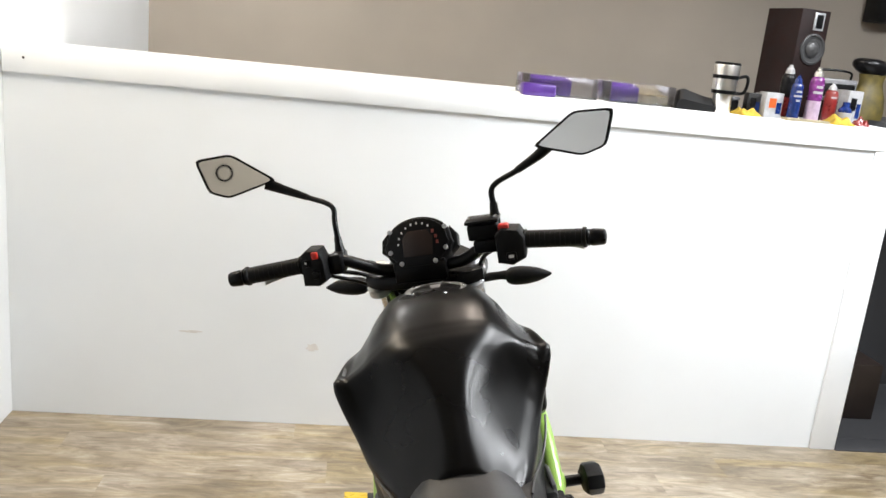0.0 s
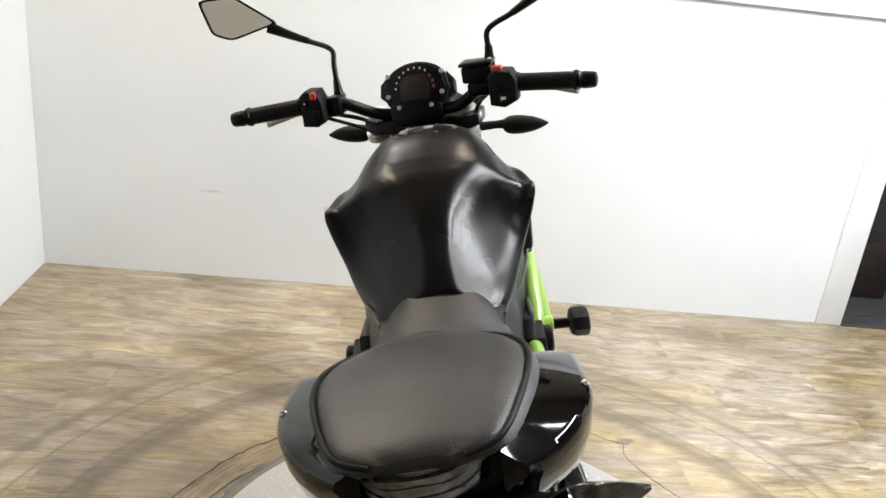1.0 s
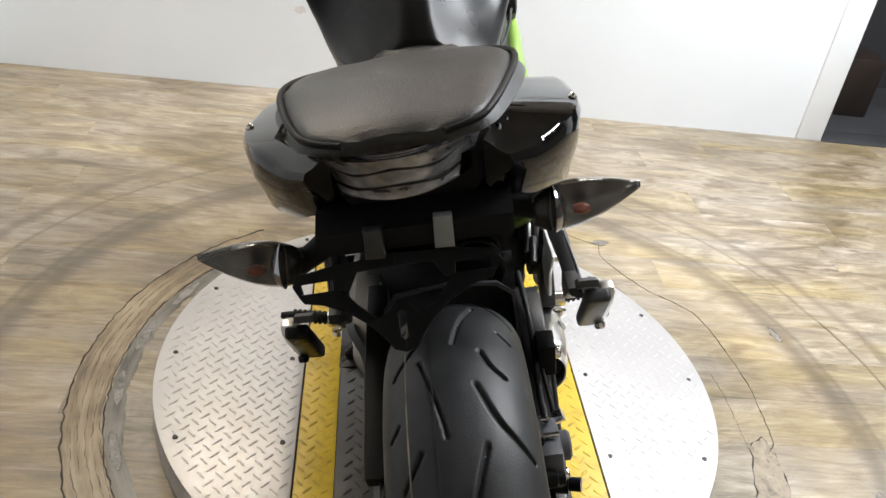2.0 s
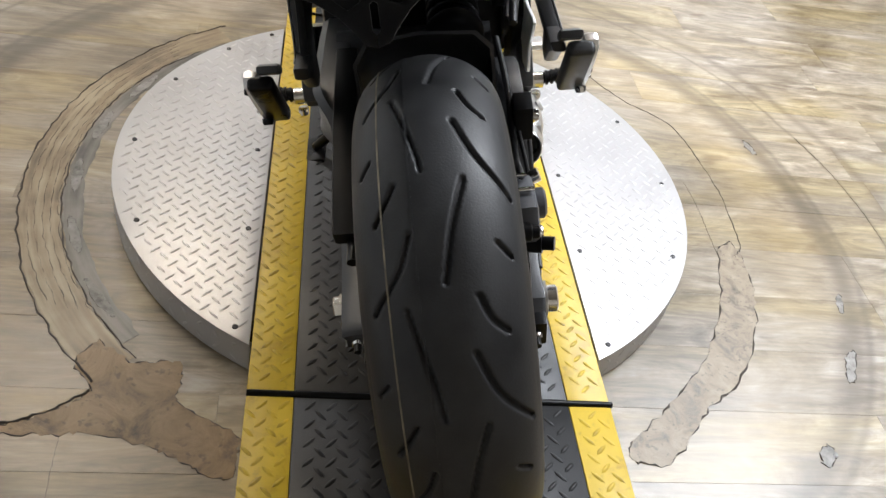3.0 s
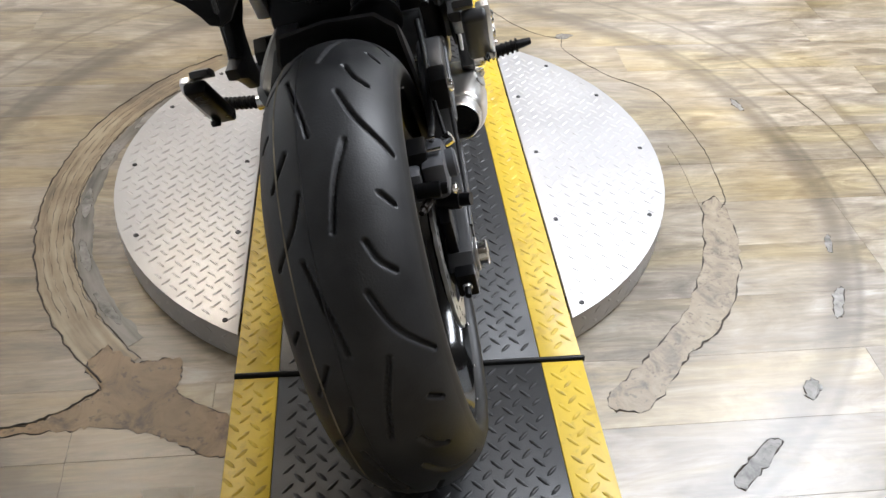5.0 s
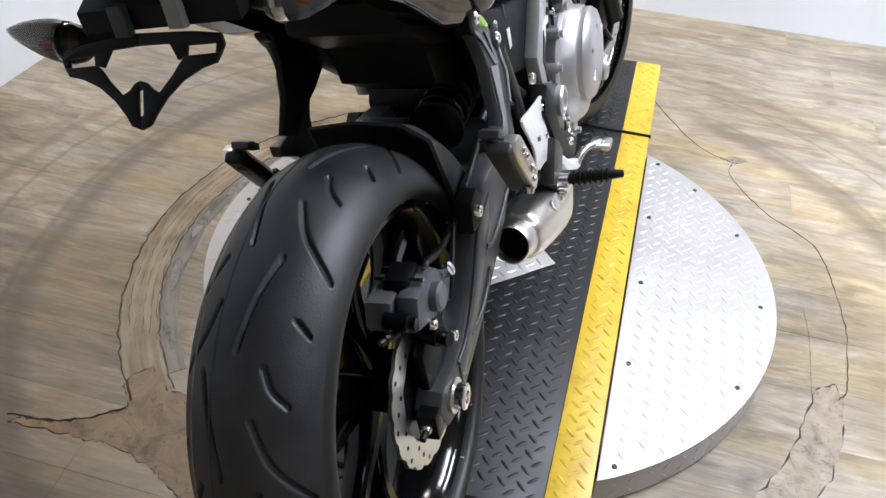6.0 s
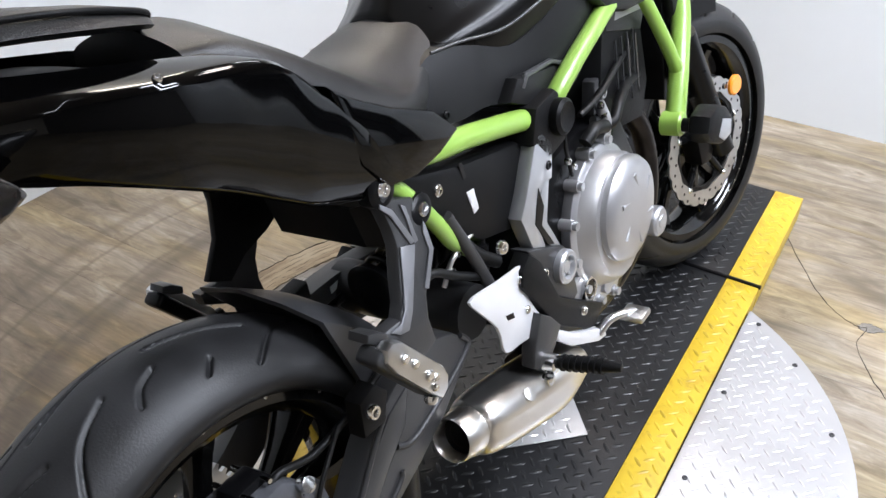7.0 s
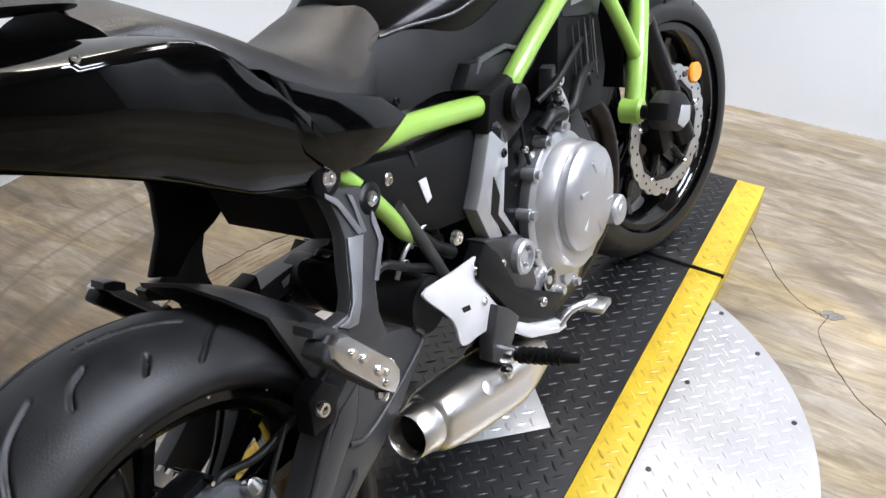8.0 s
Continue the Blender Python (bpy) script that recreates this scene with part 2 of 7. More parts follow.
    nt.links.new(pores.outputs["Fac"], pr.inputs["Value"])
    pm = n.new("ShaderNodeMix")
    pm.data_type, pm.blend_type = "RGBA", "MULTIPLY"
    pm.inputs[0].default_value = 1
    nt.links.new(last, pm.inputs[6])
    nt.links.new(pr.outputs[0], pm.inputs[7])
    last = pm.outputs[2]
    # wide browner, darker zone on the left, its edge broken by noise
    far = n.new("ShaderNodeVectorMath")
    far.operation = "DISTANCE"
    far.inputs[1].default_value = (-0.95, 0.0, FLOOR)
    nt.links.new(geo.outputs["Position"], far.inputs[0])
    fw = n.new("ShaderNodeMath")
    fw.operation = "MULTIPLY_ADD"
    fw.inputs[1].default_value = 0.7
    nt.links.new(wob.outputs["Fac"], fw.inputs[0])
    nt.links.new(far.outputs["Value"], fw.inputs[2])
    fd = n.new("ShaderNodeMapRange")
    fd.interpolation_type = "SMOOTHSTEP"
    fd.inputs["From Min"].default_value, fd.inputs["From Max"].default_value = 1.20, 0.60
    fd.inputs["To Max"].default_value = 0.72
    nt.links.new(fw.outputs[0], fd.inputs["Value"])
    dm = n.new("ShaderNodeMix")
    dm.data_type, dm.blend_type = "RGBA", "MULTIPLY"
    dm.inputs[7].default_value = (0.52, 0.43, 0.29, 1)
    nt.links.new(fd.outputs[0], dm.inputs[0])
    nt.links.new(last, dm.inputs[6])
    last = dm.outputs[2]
    wide = n.new("ShaderNodeTexNoise")
    wide.inputs["Scale"].default_value, wide.inputs["Detail"].default_value, wide.inputs["Roughness"].default_value = 1.7, 5, 0.6
    wide.inputs["Distortion"].default_value = 0.8
    nt.links.new(geo.outputs["Position"], wide.inputs["Vector"])
    wr = n.new("ShaderNodeValToRGB")
    wr.color_ramp.elements[0].position, wr.color_ramp.elements[0].color = 0.36, (0.68, 0.65, 0.58, 1)
    wr.color_ramp.elements[1].position, wr.color_ramp.elements[1].color = 0.60, (1.06, 1.06, 1.06, 1)
    nt.links.new(wide.outputs["Fac"], wr.inputs["Fac"])
    wm = n.new("ShaderNodeMix")
    wm.data_type, wm.blend_type = "RGBA", "MULTIPLY"
    wm.inputs[0].default_value = 1
    nt.links.new(last, wm.inputs[6])
    nt.links.new(wr.outputs[0], wm.inputs[7])
    last = wm.outputs[2]
    # ochre and grey streaks in the print
    mp4 = n.new("ShaderNodeMapping")
    mp4.inputs["Scale"].default_value = (1.1, 6.5, 1.0)
    nt.links.new(off.outputs[0], mp4.inputs["Vector"])
    hue = n.new("ShaderNodeTexNoise")
    hue.inputs["Scale"].default_value, hue.inputs["Detail"].default_value, hue.inputs["Distortion"].default_value = 1.3, 4, 0.6
    nt.links.new(mp4.outputs[0], hue.inputs["Vector"])
    hr = n.new("ShaderNodeValToRGB")
    hr.color_ramp.elements[0].position, hr.color_ramp.elements[0].color = 0.36, (1.08, 1.05, 0.84, 1)
    hr.color_ramp.elements[1].position, hr.color_ramp.elements[1].color = 0.62, (1.02, 1.05, 1.13, 1)
    k = hr.color_ramp.elements.new(0.48)
    k.color = (1.07, 1.08, 1.08, 1)
    nt.links.new(hue.outputs["Fac"], hr.inputs["Fac"])
    hm = n.new("ShaderNodeMix")
    hm.data_type, hm.blend_type = "RGBA", "MULTIPLY"
    hm.inputs[0].default_value = 1
    nt.links.new(last, hm.inputs[6])
    nt.links.new(hr.outputs[0], hm.inputs[7])
    last = hm.outputs[2]
    tone = n.new("ShaderNodeMapRange")
    tone.inputs["To Min"].default_value, tone.inputs["To Max"].default_value = 0.88, 1.08
    nt.links.new(oi.outputs["Random"], tone.inputs["Value"])
    mul = n.new("ShaderNodeMix")
    mul.data_type, mul.blend_type = "RGBA", "MULTIPLY"
    mul.inputs[0].default_value = 1
    nt.links.new(last, mul.inputs[6])
    nt.links.new(tone.outputs[0], mul.inputs[7])
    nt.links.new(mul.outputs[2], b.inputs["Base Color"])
    rg = n.new("ShaderNodeMapRange")
    rg.inputs["To Min"].default_value, rg.inputs["To Max"].default_value = 0.27, 0.46
    nt.links.new(n1.outputs["Fac"], rg.inputs["Value"])
    nt.links.new(rg.outputs[0], b.inputs["Roughness"])
    b.inputs["Specular IOR Level"].default_value = 0.72
    bp = n.new("ShaderNodeBump")
    bp.inputs["Strength"].default_value = 0.12
    bp.inputs["Distance"].default_value = 0.002
    nt.links.new(n1.outputs["Fac"], bp.inputs["Height"])
    nt.links.new(bp.outputs[0], b.inputs["Normal"])
    return m


PLANK = floor_mat()


def torn_mat(name, pale, mid, dark, scale=14.0, specks=0.6, relief=0.5):
    """Bare subfloor: blotches at two scales, dark glue specks, rough relief."""
    m, nt, b = mat_nodes(name)
    n = nt.nodes
    geo = n.new("ShaderNodeNewGeometry")
    a = n.new("ShaderNodeTexNoise")
    a.inputs["Scale"].default_value, a.inputs["Detail"].default_value, a.inputs["Roughness"].default_value = scale, 10, 0.68
    a.inputs["Distortion"].default_value = 0.7
    nt.links.new(geo.outputs["Position"], a.inputs["Vector"])
    ramp = n.new("ShaderNodeValToRGB")
    e = ramp.color_ramp.elements
    e[0].position, e[0].color = 0.34, (*dark, 1)
    e[1].position, e[1].color = 0.68, (*pale, 1)
    k = e.new(0.48)
    k.color = (*mid, 1)
    nt.links.new(a.outputs["Fac"], ramp.inputs["Fac"])
    s = n.new("ShaderNodeTexNoise")
    s.inputs["Scale"].default_value, s.inputs["Detail"].default_value = scale * 5.5, 3
    nt.links.new(geo.outputs["Position"], s.inputs["Vector"])
    r = n.new("ShaderNodeMapRange")
    r.inputs["From Min"].default_value, r.inputs["From Max"].default_value = 0.60, 0.70
    r.inputs["To Max"].default_value = specks
    nt.links.new(s.outputs["Fac"], r.inputs["Value"])
    mx = n.new("ShaderNodeMix")
    mx.data_type = "RGBA"
    mx.inputs[7].default_value = (dark[0] * 0.4, dark[1] * 0.4, dark[2] * 0.4, 1)
    nt.links.new(r.outputs[0], mx.inputs[0])
    nt.links.new(ramp.outputs[0], mx.inputs[6])
    nt.links.new(mx.outputs[2], b.inputs["Base Color"])
    b.inputs["Roughness"].default_value = 0.42
    bp = n.new("ShaderNodeBump")
    bp.inputs["Strength"].default_value, bp.inputs["Distance"].default_value = relief, 0.004
    nt.links.new(a.outputs["Fac"], bp.inputs["Height"])
    nt.links.new(bp.outputs[0], b.inputs["Normal"])
    return m


def ring_mat(name, pale, mid, dark):
    """Vinyl rubbed in circles round the turntable."""
    m, nt, b = mat_nodes(name)
    n = nt.nodes
    geo = n.new("ShaderNodeNewGeometry")
    c = n.new("ShaderNodeVectorMath")
    c.operation = "SUBTRACT"
    c.inputs[1].default_value = (0.0, 0.628, FLOOR)
    nt.links.new(geo.outputs["Position"], c.inputs[0])
    ln = n.new("ShaderNodeVectorMath")
    ln.operation = "LENGTH"
    nt.links.new(c.outputs[0], ln.inputs[0])
    nrm = n.new("ShaderNodeVectorMath")
    nrm.operation = "NORMALIZE"
    nt.links.new(c.outputs[0], nrm.inputs[0])
    sep = n.new("ShaderNodeSeparateXYZ")
    nt.links.new(nrm.outputs[0], sep.inputs[0])
    rs = n.new("ShaderNodeMath")
    rs.operation = "MULTIPLY"
    rs.inputs[1].default_value = 70.0
    nt.links.new(ln.outputs["Value"], rs.inputs[0])
    ys = n.new("ShaderNodeMath")
    ys.operation = "MULTIPLY"
    ys.inputs[1].default_value = 5.0
    nt.links.new(sep.outputs["Y"], ys.inputs[0])
    comb = n.new("ShaderNodeCombineXYZ")
    nt.links.new(rs.outputs[0], comb.inputs[0])
    nt.links.new(ys.outputs[0], comb.inputs[1])
    a = n.new("ShaderNodeTexNoise")
    a.inputs["Scale"].default_value, a.inputs["Detail"].default_value = 1.0, 7
    nt.links.new(comb.outputs[0], a.inputs["Vector"])
    g = n.new("ShaderNodeTexNoise")
    g.inputs["Scale"].default_value, g.inputs["Detail"].default_value = 9.0, 8
    nt.links.new(geo.outputs["Position"], g.inputs["Vector"])
    av = n.new("ShaderNodeMath")
    av.operation = "ADD"
    nt.links.new(a.outputs["Fac"], av.inputs[0])
    nt.links.new(g.outputs["Fac"], av.inputs[1])
    hf = n.new("ShaderNodeMath")
    hf.operation = "MULTIPLY"
    hf.inputs[1].default_value = 0.5
    nt.links.new(av.outputs[0], hf.inputs[0])
    ramp = n.new("ShaderNodeValToRGB")
    e = ramp.color_ramp.elements
    e[0].position, e[0].color = 0.38, (*dark, 1)
    e[1].position, e[1].color = 0.62, (*pale, 1)
    k = e.new(0.5)
    k.color = (*mid, 1)
    nt.links.new(hf.outputs[0], ramp.inputs["Fac"])
    nt.links.new(ramp.outputs[0], b.inputs["Base Color"])
    b.inputs["Roughness"].default_value = 0.34
    return m


YELLOW = torn_mat("worn yellow floor paint", (0.62, 0.44, 0.026), (0.58, 0.405, 0.020), (0.44, 0.29, 0.014), 11, 0.30, 0.04)
SUBFLOOR = torn_mat("bare brown subfloor", (0.29, 0.195, 0.095), (0.195, 0.122, 0.052), (0.062, 0.042, 0.022))
SUBGREY = torn_mat("grey scraped subfloor", (0.30, 0.285, 0.26), (0.19, 0.178, 0.158), (0.08, 0.073, 0.062), 22, 0.5)
SUBTAN = torn_mat("grey-brown scraped subfloor", (0.34, 0.285, 0.205), (0.255, 0.205, 0.142), (0.13, 0.11, 0.086), 20, 0.5)
ORANGE = ring_mat("worn orange-brown plank ring", (0.36, 0.295, 0.19), (0.25, 0.188, 0.108), (0.125, 0.09, 0.052))
RINGGREY = ring_mat("grey rubbed ring", (0.22, 0.20, 0.175), (0.15, 0.135, 0.11), (0.07, 0.062, 0.05))
PALEV = torn_mat("paler vinyl piece", (0.43, 0.395, 0.33), (0.365, 0.325, 0.262), (0.27, 0.235, 0.18), 6, 0.1)
CRACK = paint("dark torn edge", (0.045, 0.035, 0.025), 0.7, vary=0.3, scale=40)


# ---- mesh helpers ----
def mesh_ob(name, verts, faces, mat, parent=None, label="", smooth=38):
    me = bpy.data.meshes.new(name)
    me.from_pydata([tuple(map(float, v)) for v in verts], [], faces)
    me.validate()
    bm = bmesh.new()
    bm.from_mesh(me)
    bmesh.ops.recalc_face_normals(bm, faces=bm.faces)
    bm.to_mesh(me)
    bm.free()
    me.materials.append(mat)
    if smooth:
        me.shade_smooth()
        me.set_sharp_from_angle(angle=radians(smooth))
    ob = new(name, me)
    ob.parent = parent
    if label:
        ob["label"] = label
    return ob


def part(name, bm, mat, parent=None, label="", smooth=38):
    """Links a bmesh as one mesh object under a thing or a part."""
    me = bpy.data.meshes.new(name)
    bmesh.ops.recalc_face_normals(bm, faces=bm.faces)
    bm.to_mesh(me)
    bm.free()
    me.materials.append(mat)
    if smooth:
        me.shade_smooth()
        me.set_sharp_from_angle(angle=radians(smooth))
    ob = new(name, me)
    ob.parent = parent
    if label:
        ob["label"] = label
    return ob


def spline(pts, k, closed=False):
    """Points along a Catmull-Rom curve, k to a span."""
    p = np.array(pts, float)
    m = len(p)
    out = []
    spans = m if closed else m - 1
    for i in range(spans):
        if closed:
            a, b, c, d = p[(i - 1) % m], p[i], p[(i + 1) % m], p[(i + 2) % m]
        else:
            b, c = p[i], p[i + 1]
            a = p[i - 1] if i else 2 * b - c
            d = p[i + 2] if i + 2 < m else 2 * c - b
        for j in range(k):
            t = j / k
            out.append(0.5 * (2 * b + (c - a) * t + (2 * a - 5 * b + 4 * c - d) * t * t + (3 * b - a - 3 * c + d) * t ** 3))
    if not closed:
        out.append(p[-1])
    return np.array(out)


def loft_data(rings, k=4, kr=1, caps=True):
    r = [spline(x, kr, True) if kr > 1 else np.array(x, float) for x in rings]
    r = np.array(r)
    if k > 1:
        m, n, _ = r.shape
        r = spline(r.reshape(m, n * 3), k).reshape(-1, n, 3)
    m, n, _ = r.shape
    faces = []
    for i in range(m - 1):
        for j in range(n):
            j2 = (j + 1) % n
            faces.append((i * n + j, i * n + j2, (i + 1) * n + j2, (i + 1) * n + j))
    if caps:
        faces.append(tuple(range(n)))
        faces.append(tuple((m - 1) * n + j for j in range(n)))
    return r.reshape(-1, 3), faces


def loft(name, rings, mat, parent, label="", k=4, kr=1, smooth=38, m=None):
    v, f = loft_data(rings, k, kr)
    return mesh_ob(name, moved(v, m), f, mat, parent, label, smooth)


def moved(v, m):
    if m is None:
        return v
    a = np.array(m)
    return np.asarray(v) @ a[:3, :3].T + a[:3, 3]


def tube_data(pts, r, k=5, n=12):
    p = spline(pts, k) if k > 1 and len(pts) > 2 else np.array(pts, float)
    rad = np.interp(np.linspace(0, 1, len(p)), np.linspace(0, 1, len(r)), r) if isinstance(r, (list, tuple)) else np.full(len(p), r)
    t = np.gradient(p, axis=0)
    t /= np.linalg.norm(t, axis=1)[:, None]
    up = np.array((0.0, 0, 1)) if abs(t[0][2]) < 0.9 else np.array((1.0, 0, 0))
    rings = []
    for i in range(len(p)):
        up = up - t[i] * (up @ t[i])
        up /= np.linalg.norm(up)
        side = np.cross(t[i], up)
        ang = np.linspace(0, 2 * np.pi, n, endpoint=False)
        rings.append(p[i] + rad[i] * (np.cos(ang)[:, None] * up + np.sin(ang)[:, None] * side))
    return loft_data(rings, 1)


def tube(name, pts, r, mat, parent, label="", k=5, n=12, m=None):
    v, f = tube_data(pts, r, k, n)
    return mesh_ob(name, moved(v, m), f, mat, parent, label, 50)


def lathe_data(profile, n=48, closed=False):
    """Profile of (along, radius) turned round the x axis."""
    p = np.array(profile, float)
    ang = np.linspace(0, 2 * np.pi, n, endpoint=False)
    v = np.array([[(a, r * math.cos(t), r * math.sin(t)) for t in ang] for a, r in p]).reshape(-1, 3)
    f = []
    rows = len(p)
    for i in range(rows if closed else rows - 1):
        i2 = (i + 1) % rows
        for j in range(n):
            f.append((i * n + j, i * n + (j + 1) % n, i2 * n + (j + 1) % n, i2 * n + j))
    if not closed:
        f.append(tuple(range(n)))
        f.append(tuple((rows - 1) * n + j for j in range(n)))
    return v, f


def aim(centre, axis):
    """The pose that lays the x axis along axis, at centre."""
    return Matrix.Translation(centre) @ Vector(axis).to_track_quat("X", "Z").to_matrix().to_4x4()


def lathe(name, profile, centre, axis, mat, parent, label="", n=40, closed=False, m=None, smooth=35):
    v, f = lathe_data(profile, n, closed)
    a = aim(centre, axis)
    return mesh_ob(name, moved(v, m @ a if m is not None else a), f, mat, parent, label, smooth)


def bolt(parent, centre, axis, r=0.008, h=0.006, mat=None, label="", m=None, name="bolt"):
    return lathe(name, [(0, r), (h * 0.6, r), (h, r * 0.8), (h, r * 0.5), (h * 0.55, r * 0.42)], centre, axis, mat or CHROME, parent, label, 14, m=m)


def box_bm(lo, hi, bevel=0.003, seg=2):
    bm = bmesh.new()
    bmesh.ops.create_cube(bm, size=1)
    lo, hi = Vector(lo), Vector(hi)
    for v in bm.verts:
        v.co = Vector((lo[i] + (v.co[i] + 0.5) * (hi[i] - lo[i]) for i in range(3)))
    if bevel:
        bmesh.ops.bevel(bm, geom=bm.edges[:], offset=bevel, segments=seg, affect="EDGES", profile=0.5)
    return bm


def box(name, lo, hi, mat, parent=None, label="", bevel=0.003, m=None):
    bm = box_bm(lo, hi, bevel)
    if m is not None:
        bmesh.ops.transform(bm, matrix=m, verts=bm.verts)
    return part(name, bm, mat, parent, label)


def slab_bm(poly, x0, x1, bevel=0.002, axis="x"):
    """A polygon of (u, v), extruded along an axis from x0 to x1, its rim edges rounded."""
    bm = bmesh.new()
    put = {"x": lambda a, u, v: (a, u, v), "y": lambda a, u, v: (u, a, v), "z": lambda a, u, v: (u, v, a)}[axis]
    lo = [bm.verts.new(put(x0, *p)) for p in poly]
    hi = [bm.verts.new(put(x1, *p)) for p in poly]
    bm.faces.new(lo)
    bm.faces.new(hi)
    n = len(poly)
    for i in range(n):
        bm.faces.new((lo[i], lo[(i + 1) % n], hi[(i + 1) % n], hi[i]))
    bmesh.ops.recalc_face_normals(bm, faces=bm.faces)
    if bevel:
        bm.edges.ensure_lookup_table()
        rim = [e for e in bm.edges if (e.verts[0] in lo) == (e.verts[1] in lo)]
        bmesh.ops.bevel(bm, geom=rim, offset=bevel, segments=2, affect="EDGES", profile=0.5)
    return bm


def slab(name, poly, x0, x1, mat, parent, label="", bevel=0.002, axis="x", m=None):
    bm = slab_bm(poly, x0, x1, bevel, axis)
    if m is not None:
        bmesh.ops.transform(bm, matrix=m, verts=bm.verts)
    return part(name, bm, mat, parent, label)


def flip(pts):
    return [(-p[0], *p[1:]) for p in pts]


# ---- room ----
def structure(ob, label, category):
    return tagged(ob, label, category, kind="structure")


def hull(name, lo, hi, mat, label, category, bevel=0.0):
    return structure(box(name, lo, hi, mat, bevel=bevel), label, category)


LX, RX, BY, FY, FAR = -1.545, 4.2, 2.305, -3.6, 4.3
wall_west = hull("wall_west", (LX - 0.12, FY, FLOOR), (LX, FAR, CEIL), WALL, "plain white painted side wall", "wall")
# out of view; its dark colour is there to cut bounced light
wall_east = hull("wall_east", (RX, FY, FLOOR), (RX + 0.12, FAR, CEIL), BOUNCECUT, "unseen east wall, dark to cut bounce light", "wall")
wall_south = hull("wall_south", (LX - 0.12, FY - 0.12, FLOOR), (RX + 0.12, FY, CEIL), CREAM, "plain cream painted wall", "wall")
wall_far = hull("wall_far", (LX - 0.12, FAR, FLOOR), (RX + 0.12, FAR + 0.12, CEIL), BEIGE, "beige painted wall behind the half wall", "wall")
ceiling = hull("ceiling", (LX - 0.12, FY - 0.12, CEIL), (RX + 0.12, FAR + 0.12, CEIL + 0.1), CEILM, "plain beige painted ceiling", "ceiling")

WTOP = 1.262
half_wall = structure(new("wall_north"), "white painted half wall behind the turntable", "half wall")
box("wall_core", (LX + 0.001, BY, FLOOR), (1.735, BY + 0.14, WTOP - 0.02), WALL, half_wall, bevel=0)
box("fascia", (LX + 0.004, BY - 0.014, WTOP - 0.082), (1.74, BY - 0.0005, WTOP), TRIM, half_wall, "white trim board along the top", bevel=0.003)
box("cap", (LX + 0.002, BY, WTOP - 0.019), (1.735, BY + 0.62, WTOP), TRIM, half_wall, "white counter top", bevel=0.002)
box("end_trim", (1.625, BY - 0.011, FLOOR), (1.735, BY - 0.0005, WTOP - 0.083), TRIM, half_wall, "white upright trim", bevel=0.002)
bolt(half_wall, (LX + 0.075, BY - 0.014, WTOP - 0.03), (0, -1, 0), 0.004, 0.003, BLACKM, name="screw")
# doorway past the end of the half wall; near-black panels stand in for its darkness
doorway = structure(new("door_1"), "open doorway beside the half wall, its unlit inside coloured black", "doorway")
box("threshold", (1.737, BY - 0.02, FLOOR), (2.75, BY + 0.10, FLOOR + 0.004), UNLIT, doorway, bevel=0.002)
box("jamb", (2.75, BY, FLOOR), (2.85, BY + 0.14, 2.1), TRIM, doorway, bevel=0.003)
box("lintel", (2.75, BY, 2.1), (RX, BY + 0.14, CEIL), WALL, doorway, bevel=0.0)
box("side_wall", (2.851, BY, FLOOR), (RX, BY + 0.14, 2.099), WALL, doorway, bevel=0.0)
box("back_panel", (1.737, BY + 0.75, FLOOR), (2.85, BY + 0.80, WTOP), UNLIT, doorway, bevel=0.0)
box("side_panel", (1.737, BY + 0.145, FLOOR), (1.745, BY + 0.745, WTOP - 0.02), UNLIT, doorway, bevel=0.0)
box("side_panel", (2.84, BY + 0.145, FLOOR), (2.85, BY + 0.745, WTOP - 0.02), UNLIT, doorway, bevel=0.0)
box("inner_floor", (1.737, BY + 0.101, FLOOR), (2.85, BY + 0.749, FLOOR + 0.004), UNLIT, doorway, bevel=0.0)
box("inner_top", (1.737, BY + 0.145, WTOP), (2.85, BY + 0.745, WTOP + 0.02), UNLIT, doorway, bevel=0.0)
crate = tagged(box("wooden_crate", (1.80, BY + 0.30, FLOOR + 0.004), (2.10, BY + 0.68, 0.20), BROWNWOOD, bevel=0.006),
               "dark brown wooden crate in the doorway", "crate")


def scuff(name, centre, size, seed, mat):
    rnd = random.Random(seed)
    pts = []
    for i in range(18):
        a = 2 * math.pi * i / 18
        r = rnd.uniform(0.55, 1.0)
        pts.append((centre[0] + size[0] * r * math.cos(a), centre[1] + size[1] * r * math.sin(a)))
    return slab(name, pts, BY - 0.0012, BY - 0.0002, mat, half_wall, "faint grey scuff", 0, "y")


SCUFFM = paint("faint scuff", (0.66, 0.65, 0.645), 0.6, vary=0.05, scale=40)
scuff("scuff", (-0.45, 0.25), (0.028, 0.02), 3, SCUFFM)
scuff("scuff", (-0.90, 0.285), (0.05, 0.006), 5, SCUFFM)

# ceiling lamps, all out of view; some of the long ones are added fill
lampm = lamp_mat("lamp diffuser", (1.0, 0.98, 0.95), 14.0)
for x, y, sx, sy, watts, colour in LAMPS:
    fixture = tagged(new("ceiling_light"), "unseen long white ceiling light for key and fill" if max(sx, sy) > 1 else "small square warm ceiling light fitting", "ceiling light", "ceiling lights")
    fixture.location = (x, y, CEIL)
    box("housing", (-sx / 2 - 0.02, -sy / 2 - 0.02, -0.05), (sx / 2 + 0.02, sy / 2 + 0.02, -0.001), TRIM, fixture, bevel=0.004)
    box("diffuser", (-sx / 2, -sy / 2, -0.062), (sx / 2, sy / 2, -0.0505), lampm, fixture, "glowing white diffuser", bevel=0.004)
    la = bpy.data.lights.new("lamp", "AREA")
